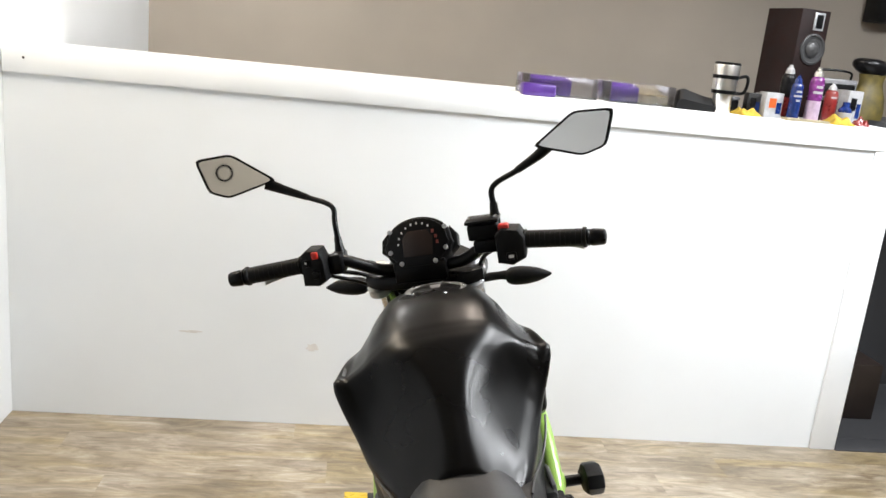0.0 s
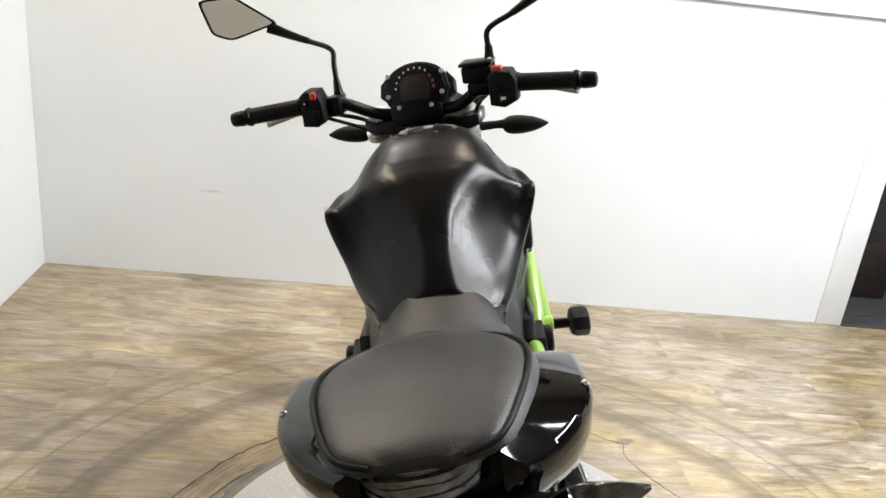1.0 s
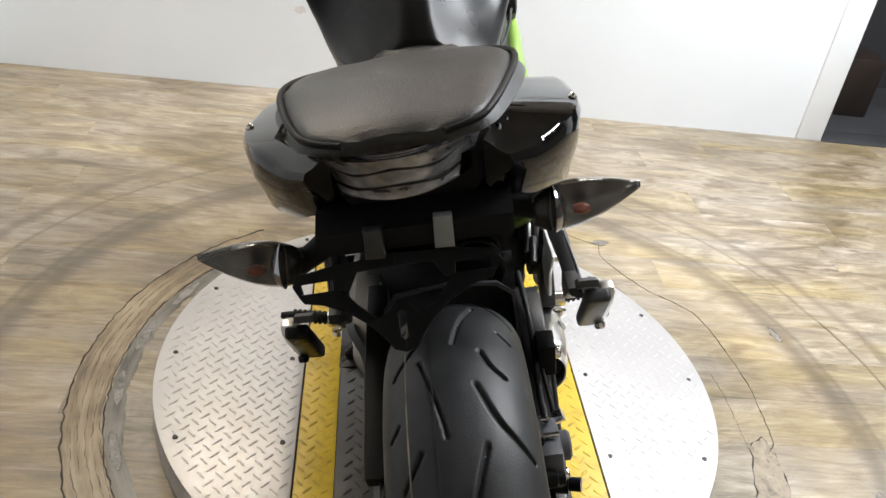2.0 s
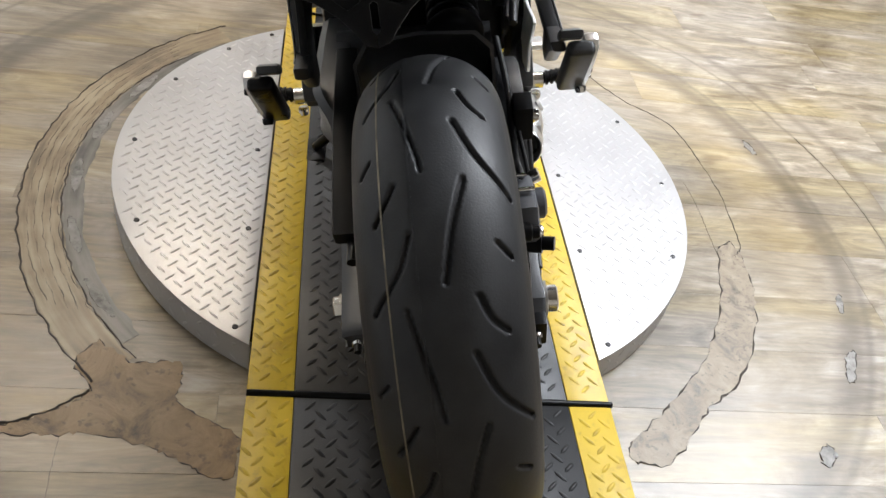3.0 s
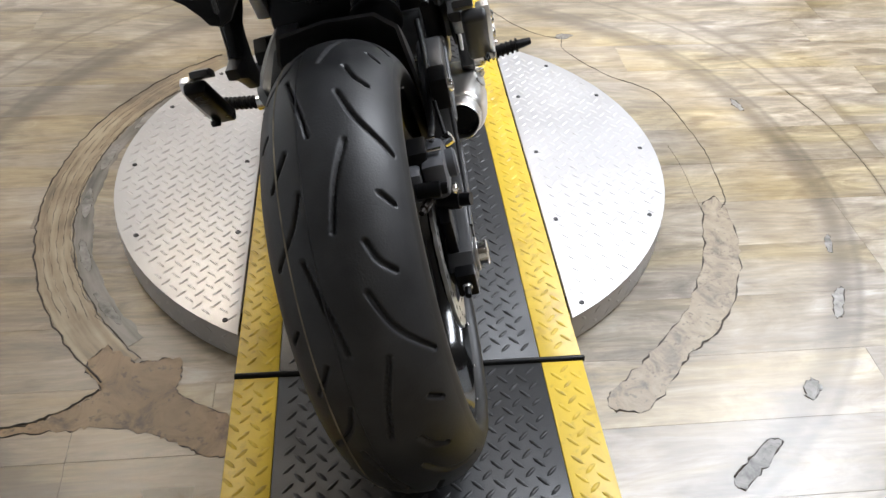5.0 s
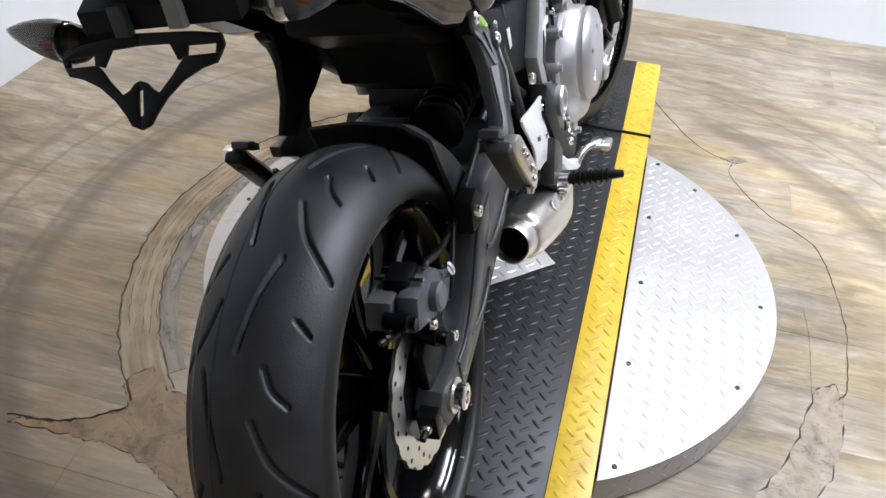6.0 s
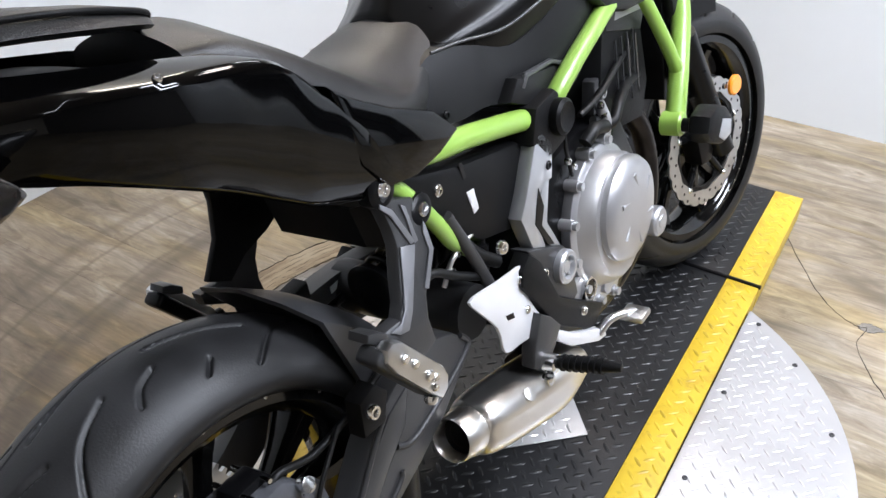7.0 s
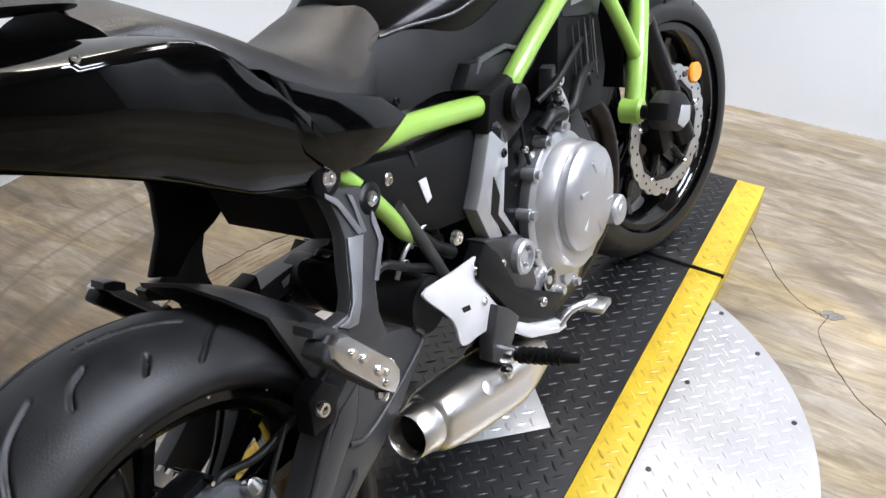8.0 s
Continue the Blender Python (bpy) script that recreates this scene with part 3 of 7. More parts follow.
    la.shape, la.size, la.size_y, la.energy, la.color = "RECTANGLE", sx, sy, watts, colour
    lo = new("lamp", la)
    lo.matrix_world = pose(x, y, CEIL - 0.07)

# ---- turntable ----
CY, RAD, HALF, INNER = 0.628, 0.612, 0.30, 0.226
turntable = tagged(new("turntable"), "round aluminium tread-plate turntable with a black and yellow runway", "turntable")
turntable.location = (0, CY, FLOOR)
TB = Matrix.Translation((0, -CY, -FLOOR))


def tread(name, inside, lo, hi, pitch, z, mat, parent, length=0.0262, width=0.0078, height=0.0017, angle=45, label=""):
    """Raised lozenges, turned one way and the other in turn, over the area where inside(x, y) holds."""
    v, f = [], []
    g = pitch / math.sqrt(2)
    rows = int((hi[1] - lo[1]) / g)
    cols = int((hi[0] - lo[0]) / g)
    for j in range(rows + 1):
        for i in range(j % 2, cols + 1, 2):
            x, y = lo[0] + (i + 0.5) * g, lo[1] + (j + 0.5) * g
            if not inside(x, y):
                continue
            a = radians(angle if j % 2 else -angle)
            c, s = math.cos(a), math.sin(a)
            base = [(-1, 0, 0), (-0.5, -0.85, 0), (0.5, -0.85, 0), (1, 0, 0), (0.5, 0.85, 0), (-0.5, 0.85, 0),
                    (-0.62, 0, 1), (-0.3, -0.42, 1), (0.3, -0.42, 1), (0.62, 0, 1), (0.3, 0.42, 1), (-0.3, 0.42, 1)]
            n0 = len(v)
            for u, w, h in base:
                px, py = u * length / 2, w * width / 2
                v.append((x + c * px - s * py, y + s * px + c * py, z + h * height))
            for q in range(6):
                q2 = (q + 1) % 6
                f.append((n0 + q, n0 + q2, n0 + 6 + q2, n0 + 6 + q))
            f.append(tuple(n0 + 6 + q for q in range(6)))
    ob = mesh_ob(name, moved(v, TB), f, mat, parent, label, 60)
    return tagged(ob, kind="stuff")


def arc_side(sign):
    """Outline of the deck plate at one side of the runway."""
    a0 = math.asin((HALF + 0.004) / RAD)
    pts = []
    for i in range(41):
        a = a0 + (math.pi - 2 * a0) * i / 40
        pts.append((sign * RAD * math.sin(a), CY - RAD * math.cos(a)))
    return pts


for sign in (1, -1):
    deck = slab("deck_plate", arc_side(sign), -0.006, -0.001, PLATE, turntable, "bright aluminium tread plate", 0.001, "z", TB)
    tread("deck_tread", lambda x, y, s=sign: s * x > HALF + 0.016 and math.hypot(x, y - CY) < RAD - 0.014,
          (-RAD, CY - RAD), (RAD, CY + RAD), 0.0238, -0.001, PLATEB, deck, 0.0245, 0.0052, 0.0013)
    # skirt with its own tread
    pts = arc_side(sign)
    v = [(x, y, FLOOR + 0.004) for x, y in pts] + [(x, y, -0.006) for x, y in pts]
    v += [(x * 0.985, CY + (y - CY) * 0.985, FLOOR + 0.004) for x, y in pts] + [(x * 0.985, CY + (y - CY) * 0.985, -0.006) for x, y in pts]
    n = len(pts)
    f = []
    for i in range(n - 1):
        f += [(i, i + 1, n + i + 1, n + i), (2 * n + i, 2 * n + i + 1, 3 * n + i + 1, 3 * n + i), (i, i + 1, 2 * n + i + 1, 2 * n + i)]
    skirt = mesh_ob("skirt", moved(v, TB), f, PLATE, turntable, "aluminium tread-plate skirt")
    v, f = [], []
    for row in range(2):
        for i in range(52):
            a = math.pi * (i + 0.5) / 52
            if RAD * math.sin(a) < HALF + 0.02:
                continue
            lean = (1 if (i + row) % 2 else -1) * radians(45)
            zc = FLOOR + 0.02 + row * 0.03
            base = [(-1, 0), (-0.4, -0.9), (0.4, -0.9), (1, 0), (0.4, 0.9), (-0.4, 0.9)]
            n0 = len(v)
            for h, sc in ((0.0, 1.0), (0.0014, 0.6)):
                for u, w in base:
                    p, q = u * 0.0105 * sc, w * 0.003 * sc
                    along, up = p * math.cos(lean) - q * math.sin(lean), p * math.sin(lean) + q * math.cos(lean)
                    aa = a + along / RAD
                    rr = RAD + 0.0002 + h
                    v.append((sign * rr * math.sin(aa), CY - rr * math.cos(aa), zc + up))
            for q in range(6):
                f.append((n0 + q, n0 + (q + 1) % 6, n0 + 6 + (q + 1) % 6, n0 + 6 + q))
            f.append(tuple(n0 + 6 + q for q in range(6)))
    tagged(mesh_ob("skirt_tread", moved(v, TB), f, PLATEB, skirt, "", 60), kind="stuff")
    for x, y in ((0.330, 0.135), (0.329, 0.383), (0.331, 0.631), (0.329, 0.876), (0.333, 1.12), (0.532, 0.385), (0.579, 0.632), (0.532, 0.873), (0.43, 1.03)):
        lathe("deck_screw", [(0, 0.0054), (0.0018, 0.0050), (0.0024, 0.0032), (0.0012, 0.0028)], (sign * x, y, -0.001), (0, 0, 1), GREYM, turntable, "dark deck screw", 14, m=TB)

# runway: middle section, rear and front flaps
for name, y0, y1 in (("middle_deck", 0.006, 1.247), ("rear_flap", -0.62, -0.006), ("front_flap", 1.259, 1.705)):
    sec = part(name, box_bm((-INNER, y0, FLOOR + 0.004), (INNER, y1, 0.0), 0.0015), TREADB, turntable, "worn black tread-plate runway")
    sec.data.transform(TB)
    tread("runway_tread", lambda x, y, a=y0, b=y1: abs(x) < INNER - 0.012 and a + 0.012 < y < b - 0.012, (-INNER, y0), (INNER, y1), 0.0238, 0.0, TREADT, sec)
    for s in (1, -1):
        edge = box("yellow_edge", (min(s * (INNER + 0.0006), s * HALF), y0, FLOOR + 0.004), (max(s * (INNER + 0.0006), s * HALF), y1, 0.0), YELLOW, turntable, "worn yellow painted edge strip", 0.0015, TB)
        tread("edge_tread", lambda x, y, a=y0, b=y1, s=s: s * x > INNER + 0.008 and s * x < HALF - 0.008 and a + 0.012 < y < b - 0.012,
              (-HALF, y0), (HALF, y1), 0.0238, 0.0, YELLOWW, edge)
for y in (0.0, 1.253):
    tube("hinge_rod", [(-HALF, y, -0.001), (HALF + 0.004, y, -0.001)], 0.0056, BLACKM, turntable, "black steel hinge rod", 1, 12, TB)
core = lathe("hub", [(0, 0.56), (0.0585, 0.56)], (0, CY, FLOOR + 0.003), (0, 0, 1), BLACKM, turntable, "dark turntable core", 48, m=TB)

# loose plate on the runway under the exhaust
pad = tagged(slab("metal_plate", [(0.013, 0.501), (0.146, 0.629), (0.053, 0.735), (-0.08, 0.61)], 0.0018, 0.0045, PLATE, None, "", 0.0008, "z"),
             "small loose aluminium tread plate on the black runway", "metal plate")
tread("plate_tread", lambda x, y: abs((x - 0.033) * 0.707 + (y - 0.618) * 0.707) < 0.08 and abs((x - 0.033) * 0.707 - (y - 0.618) * 0.707) < 0.066,
      (-0.1, 0.48), (0.2, 0.76), 0.0238, 0.0045 , PLATEB, pad)
for o in pad.children:
    o.data.transform(TB.inverted())

# ---- floor planks ----
floor = structure(new("floor"), "worn printed oak vinyl plank floor", "floor")
box("screed", (LX, FY, FLOOR - 0.06), (RX, FAR, FLOOR - 0.0055), SUBGREY, floor, bevel=0)
plank_meshes = {}
rng = random.Random(11)
PW, PL = 0.152, 1.22
y = FY
while y < BY + 0.11:
    x = LX - rng.uniform(0, PL)
    while x < RX:
        x0, x1 = max(x, LX), min(x + PL, RX)
        y1 = min(y + PW, BY + 0.0)
        if x1 - x0 > 0.02 and y1 - y > 0.01:
            key = (round(x1 - x0, 3), round(y1 - y, 3))
            if key not in plank_meshes:
                me = bpy.data.meshes.new("plank")
                bm = box_bm((0.0001, 0.0001, -0.005), (key[0] - 0.0001, key[1] - 0.0001, 0.0), 0.00035, 1)
                bm.to_mesh(me)
                bm.free()
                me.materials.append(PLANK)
                plank_meshes[key] = me
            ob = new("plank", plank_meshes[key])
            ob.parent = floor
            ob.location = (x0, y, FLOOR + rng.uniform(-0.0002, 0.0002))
        x += PL
    y += PW


def ragged(pts, seed, amount, k=6):
    """A closed outline with torn edges."""
    p = spline([(a, b, 0) for a, b in pts], k, True)
    rnd = random.Random(seed)
    return [(a + rnd.uniform(-amount, amount), b + rnd.uniform(-amount, amount)) for a, b, _ in p]


def polar(r, deg):
    """A place on the floor: distance from the turntable's middle, angle from the rear (clockwise seen from above is plus)."""
    a = radians(deg)
    return (-r * math.sin(a), CY - r * math.cos(a))


def band(r0, r1, a0, a1, seed, wob=0.01, n=26):
    rnd = random.Random(seed)
    inner = [polar(r0 + rnd.uniform(-wob, wob), a0 + (a1 - a0) * i / n) for i in range(n + 1)]
    outer = [polar(r1 + rnd.uniform(-wob, wob), a0 + (a1 - a0) * i / n) for i in range(n + 1)]
    return inner + outer[::-1]


def patch(name, pts, mat, label, z=0.0009):
    ob = slab(name, pts, FLOOR - 0.001, FLOOR + z, mat, floor, label, 0, "z")
    return ob


def crack(pts, seed, r=0.0016, jitter=0.002):
    p = spline([(a, b, 0) for a, b in pts], 8)
    rnd = random.Random(seed)
    q = [(a + rnd.uniform(-jitter, jitter), b + rnd.uniform(-jitter, jitter), FLOOR + 0.0003) for a, b, _ in p]
    w = [r * rnd.uniform(0.4, 1.3) for _ in q]
    tube("crack", q, w, CRACK, floor, "dark torn seam", 1, 5)



def torn(pts, seed, amount, mat, label, r=0.0014, z=0.0008, name="torn_patch"):
    """A torn patch with its dark broken rim."""
    out = ragged(pts, seed, amount)
    patch(name, out, mat, label, z)
    rnd = random.Random(seed + 100)
    q = [(a, b, FLOOR + 0.0006) for a, b in out] + [(*out[0], FLOOR + 0.0006)]
    tube("torn_edge", q, [r * rnd.choice((0.05, 0.1, 0.3, 0.5, 0.8, 1.2)) for _ in q], CRACK, floor, "dark torn edge", 1, 5)


# to the left of the turntable: rubbed rings, and the bare subfloor where they end
patch("worn_ring", band(0.712, 0.786, 44, 142, 1, 0.003, 60), ORANGE, "rubbed orange-brown ring in the vinyl", 0.0006)
patch("scraped_ring", band(0.672, 0.708, 47, 140, 2, 0.004, 60), RINGGREY, "grey rubbed ring", 0.0007)
for q in range(5):
    a0 = 52 + 15 * q
    torn([polar(0.690, a0), polar(0.700, a0 + 4), polar(0.697, a0 + 9), polar(0.686, a0 + 8), polar(0.680, a0 + 3)], 60 + q, 0.002, SUBGREY, "pale scrape in the ring", 0.0007, 0.0009, "scrape")
torn([(-0.497, 0.108), (-0.455, 0.109), (-0.416, 0.107), (-0.413, 0.065), (-0.41, 0.03), (-0.36, -0.004), (-0.31, -0.032), (-0.308, -0.07), (-0.311, -0.108), (-0.353, -0.103), (-0.385, -0.085), (-0.417, -0.068),
      (-0.465, -0.052), (-0.54, -0.037), (-0.59, -0.040), (-0.645, -0.040), (-0.72, -0.045), (-0.71, -0.030), (-0.65, -0.020), (-0.61, -0.001), (-0.57, 0.02), (-0.55, 0.05), (-0.585, 0.10), (-0.56, 0.15), (-0.53, 0.13)], 4, 0.004, SUBFLOOR, "torn vinyl with bare brown subfloor")
torn([(-0.543, -0.208), (-0.515, -0.215), (-0.497, -0.25), (-0.51, -0.29), (-0.54, -0.30), (-0.562, -0.262), (-0.556, -0.225)], 6, 0.004, SUBFLOOR, "torn vinyl with bare brown subfloor", 0.0009)
torn([(-0.485, -0.285), (-0.452, -0.28), (-0.44, -0.33), (-0.47, -0.37), (-0.50, -0.33)], 7, 0.004, SUBFLOOR, "torn vinyl with bare brown subfloor", 0.0008)
patch("pale_piece", [(-0.440, -0.164), (-0.358, -0.163), (-0.357, -0.24), (-0.42, -0.225)], PALEV, "paler replaced piece of vinyl", 0.0005)
# to the right
torn([polar(0.716, -79), polar(0.752, -82), polar(0.775, -76), polar(0.787, -68), polar(0.796, -60), polar(0.799, -50), polar(0.783, -44), polar(0.786, -40), polar(0.800, -35), polar(0.806, -30), polar(0.775, -27), polar(0.745, -28.5),
      polar(0.735, -34), polar(0.727, -40), polar(0.724, -49), polar(0.716, -60), polar(0.712, -70)], 8, 0.004, SUBTAN, "torn vinyl with grey-brown subfloor showing", 0.0020)
torn([polar(0.980, -64), polar(0.997, -65), polar(1.0, -61), polar(0.99, -59.5), polar(0.979, -61.5)], 10, 0.003, SUBGREY, "torn scar in the vinyl", 0.0014, name="scar")
torn([polar(0.980, -48.6), polar(1.0, -48.3), polar(1.004, -46.4), polar(0.99, -45.8), polar(0.978, -46.8)], 9, 0.004, SUBGREY, "torn scar in the vinyl", 0.0014, name="scar")
torn([polar(0.984, -38.2), polar(1.004, -38.4), polar(1.010, -34.5), polar(1.012, -31.3), polar(0.99, -31.4), polar(0.984, -34.5)], 12, 0.003, SUBGREY, "torn scar in the vinyl", 0.0018, name="scar")
torn([polar(0.972, -74), polar(0.984, -75), polar(0.985, -72), polar(0.974, -71.5)], 14, 0.002, SUBGREY, "torn scar in the vinyl", 0.0008, name="scar")
torn([polar(0.975, -108), polar(0.99, -109), polar(0.99, -106), polar(0.977, -105.5)], 15, 0.003, SUBGREY, "torn scar in the vinyl", 0.0010, name="scar")
torn([(0.52, 1.325), (0.55, 1.315), (0.575, 1.335), (0.545, 1.348)], 13, 0.004, SUBGREY, "torn scar in the vinyl", 0.0012, name="scar")

crack([polar(0.788, 44 + 10 * i) for i in range(11)], 21, 0.0020, 0.003)
crack([polar(0.710, 44 + 10 * i) for i in range(10)], 22, 0.0016, 0.003)
crack([(-0.55, 0.045), (-0.60, 0.005), (-0.66, -0.02), (-0.74, -0.03)], 25, 0.0026)
crack([(-0.575, -0.042), (-0.572, -0.11), (-0.567, -0.186)], 50, 0.0004, 0.001)
crack([(-0.75, -0.20), (-0.62, -0.185), (-0.56, -0.18), (-0.50, -0.186), (-0.44, -0.19)], 51, 0.0007)
crack([polar(1.16, -78 - 6 * i) for i in range(6)], 52, 0.0006, 0.001)
crack([(0.30, 1.60), (0.42, 1.40), (0.50, 1.33), (0.541, 1.328)], 27, 0.0014)
crack([(0.541, 1.328), (0.535, 1.24), (0.62, 1.10), (0.70, 1.03), (0.740, 0.976), (0.765, 0.86), (0.779, 0.714), (0.772, 0.60), (0.762, 0.513), (0.735, 0.475)], 28, 0.0013)
crack([polar(0.702, -99), polar(0.70, -92), polar(0.70, -84), polar(0.71, -78)], 53, 0.0005, 0.001)
for q, rr in enumerate((0.715, 0.728, 0.742, 0.757, 0.770)):
    crack([polar(rr + 0.002 * math.sin(3 * i + q), 55 + q + 9.2 * i) for i in range(9)], 40 + q, 0.0007)

# ---- motorcycle ----
moto = tagged(new("motorcycle"), "black naked motorcycle with lime green frame leaning on its side stand", "motorcycle")
moto.matrix_world = pose(0.003, -0.092, 0, 0, 0, -2.2) @ pose(0, 0, 0, 0, -12.5, 0) @ Matrix.Translation((0, 0.092, 0))
# the bars, fork and front wheel are turned to the right
STEER = Matrix.Translation((0, 1.04, 0)) @ pose(0, 0, 0, 0, 0, -13) @ Matrix.Translation((0, -1.04, 0))
BARS = STEER @ Matrix.Translation((0, 0.862, 1.046)) @ pose(0, 0, 0, 0, -2.6, 0) @ Matrix.Translation((0, -0.862, -1.046))
RA = (0.010, -0.092, 0.3095)
FA = (0.0, 1.290, 0.296)
# the rear wheel as it truly stands on the runway
REAR = moto.matrix_world.inverted() @ pose(-0.0373, -0.0712, 0.3078, 0, 0, -1.22) @ pose(0, 0, 0, 0, -14.64, 0) @ Matrix.Translation((-RA[0], -RA[1], -RA[2]))


def tyre(name, parent, centre, big, half, grooves, label, m=None, nu=940, fine=104, wall=()):
    """A tyre with its tread cut in: rings of the section are set in where a groove runs."""
    base_r, sect = big - 0.42 * (2 * half) , 0.42 * 2 * half
    if wall:
        ends = np.linspace(76, 110, len(wall))
        phi = np.radians(np.concatenate([-ends[::-1], np.linspace(-72, 72, fine), ends]))
    else:
        phi = np.radians(np.concatenate([np.linspace(-108, -74, 12)[:-1], np.linspace(-72, 72, fine), np.linspace(74, 108, 12)[1:]]))
    nv = len(phi)
    x = half * np.sin(phi)
    r = base_r + sect * np.cos(phi)
    for k, (wx, wr) in enumerate(wall):
        j = nv - len(wall) + k
        x[j], r[j], x[nv - 1 - j], r[nv - 1 - j] = wx, wr, -wx, wr
    th = np.linspace(0, 2 * np.pi, nu, endpoint=False)
    cut = np.zeros((nu, nv))
    for th0, line, width in grooves:
        pts = spline([(a, b, 0) for a, b in line], 44)
        for a, b, _ in pts:
            dth = (th[:, None] - radians(th0 + a) + np.pi) % (2 * np.pi) - np.pi
            d = np.hypot(dth * big, (phi[None, :] - radians(b)) * half)
            cut = np.maximum(cut, np.clip(1.5 - d / (width * 0.5), 0, 1))
    rr = r[None, :] - 0.0048 * cut
    xx = np.broadcast_to(x, (nu, nv)) * (1 - 0.02 * cut)
    v = np.stack([centre[0] + xx, centre[1] + rr * np.cos(th)[:, None], centre[2] + rr * np.sin(th)[:, None]], -1).reshape(-1, 3)
    f = [(i * nv + j, i * nv + j + 1, ((i + 1) % nu) * nv + j + 1, ((i + 1) % nu) * nv + j) for i in range(nu) for j in range(nv - 1)]
    ob = mesh_ob(name, moved(v, m), f, RUBBER, parent, label, 50)
    # the smooth sidewalls, past the tread's edge, are blacker rubber
    ob.data.materials.append(SIDEWALL)
    side = (np.abs(np.degrees(phi[:-1] + phi[1:]) / 2) > (67 if wall else 80)).astype(int)
    ob.data.polygons.foreach_set("material_index", np.tile(side, nu))
    return ob


def rear_grooves():
    """Tread pattern: one set of slashes and ticks, repeated round the tyre. Angles round the wheel, and across the tread."""
    unit = [([(89, -24), (103, -11), (109, -7)], 0.0052), ([(97.5, 16), (106, 30), (114, 57)], 0.0056), ([(111.3, 19), (120.5, 9), (130.4, 2)], 0.0054), ([(123.6, 39), (126.3, 50)], 0.0050),
            ([(133.2, 22), (137.5, 29), (140.2, 40)], 0.0054), ([(111, -26), (114.5, -34), (118, -43)], 0.0046), ([(121, -18), (128, -28), (135, -50)], 0.0048), ([(103.3, -45), (105.8, -55)], 0.0044)]
    out = []
    for turn in range(8):
        for line, width in unit:
            out.append((0, [(a + 45.6 * (turn - 2), b) for a, b in line], width))
    return out


def wheel(name, centre, big, half, rim_w, label, m, spokes=5, phase=0.0, rim_r=0.2205):
    """Rim, hub and paired spokes in one cast; the tyre and discs are its own pieces."""
    h = rim_w / 2
    prof = [(-h, rim_r + 0.006), (-h, rim_r - 0.008), (-h + 0.012, rim_r - 0.022), (0, rim_r - 0.034), (h - 0.012, rim_r - 0.022), (h, rim_r - 0.008), (h, rim_r + 0.006),
            (h - 0.008, rim_r + 0.004), (h - 0.02, rim_r - 0.008), (0, rim_r - 0.016), (-h + 0.02, rim_r - 0.008), (-h + 0.008, rim_r + 0.004)]
    v, f = lathe_data(prof, 72, True)
    rim = mesh_ob(name, moved(v + np.array(centre), m), f, RIMM, moto, label, 40)
    hv, hf = lathe_data([(-0.055, 0.030), (-0.052, 0.042), (0.052, 0.042), (0.055, 0.030)], 28)
    mesh_ob("hub", moved(hv + np.array(centre), m), hf, RIMM, rim, "", 40)
    for i in range(spokes):
        for d in (-10, 10):
            a0 = radians(phase + 360 / spokes * i + d * 0.6)
            a1 = radians(phase + 360 / spokes * i + d * 1.5)
            rings = []
            for rad, a, w, t in ((0.036, a0, 0.020, 0.030), (0.09, a0 * 0.8 + a1 * 0.2, 0.013, 0.022), (0.15, a0 * 0.3 + a1 * 0.7, 0.011, 0.018), (rim_r - 0.026, a1, 0.016, 0.030)):
                c = np.array((0, rad * math.cos(a), rad * math.sin(a)))
                tan = np.array((0, -math.sin(a), math.cos(a)))
                rings.append([c + tan * w * u + np.array((t * q, 0, 0)) for u, q in ((-1, -0.6), (-0.6, -1), (0.6, -1), (1, -0.6), (1, 0.6), (0.6, 1), (-0.6, 1), (-1, 0.6))])
            sv, sf = loft_data(rings, 3)
            mesh_ob("spoke", moved(sv + np.array(centre), m), sf, RIMM, rim, "", 40)
    return rim


def petal_disc(name, centre, x0, thick, r_out, r_in, parent, m, waves=12, depth=0.004, label="drilled wavy brake disc"):
    n = 144
    ang = np.linspace(0, 2 * np.pi, n, endpoint=False)
    ro = r_out - depth * (0.5 + 0.5 * np.cos(waves * 2 * ang)) ** 3
    ri = r_in + depth * 0.8 * (0.5 + 0.5 * np.cos(waves * ang)) ** 2
    v = []
    for x, r in ((x0, ri), (x0, ro), (x0 + thick, ro), (x0 + thick, ri)):
        v += [(centre[0] + x, centre[1] + r[i] * math.cos(ang[i]), centre[2] + r[i] * math.sin(ang[i])) for i in range(n)]
    f = []
    for a in range(4):
        b = (a + 1) % 4
        f += [(a * n + i, a * n + (i + 1) % n, b * n + (i + 1) % n, b * n + i) for i in range(n)]
    ob = mesh_ob(name, moved(v, m), f, ALU, parent, label, 40)
    # drilled holes, sunk as dark cups through the face
    hv, hf = [], []
    for i in range(waves * 3):
        a = 2 * math.pi * (i + 0.3) / (waves * 3)
        r = r_in + (r_out - r_in) * (0.28 + 0.24 * (i % 3))
        o = len(hv)
        for x in (x0 - 0.0004, x0 + thick + 0.0004):
            for q in range(8):
                b = 2 * math.pi * q / 8
                hv.append((centre[0] + x, centre[1] + r * math.cos(a) + 0.0034 * math.cos(b), centre[2] + r * math.sin(a) + 0.0034 * math.sin(b)))
        hf += [tuple(o + q for q in range(8)), tuple(o + 8 + q for q in range(8))]
        hf += [(o + q, o + (q + 1) % 8, o + 8 + (q + 1) % 8, o + 8 + q) for q in range(8)]
    tagged(mesh_ob("drill_holes", moved(hv, m), hf, BLACKM, ob, "", 0), kind="stuff")
    return ob


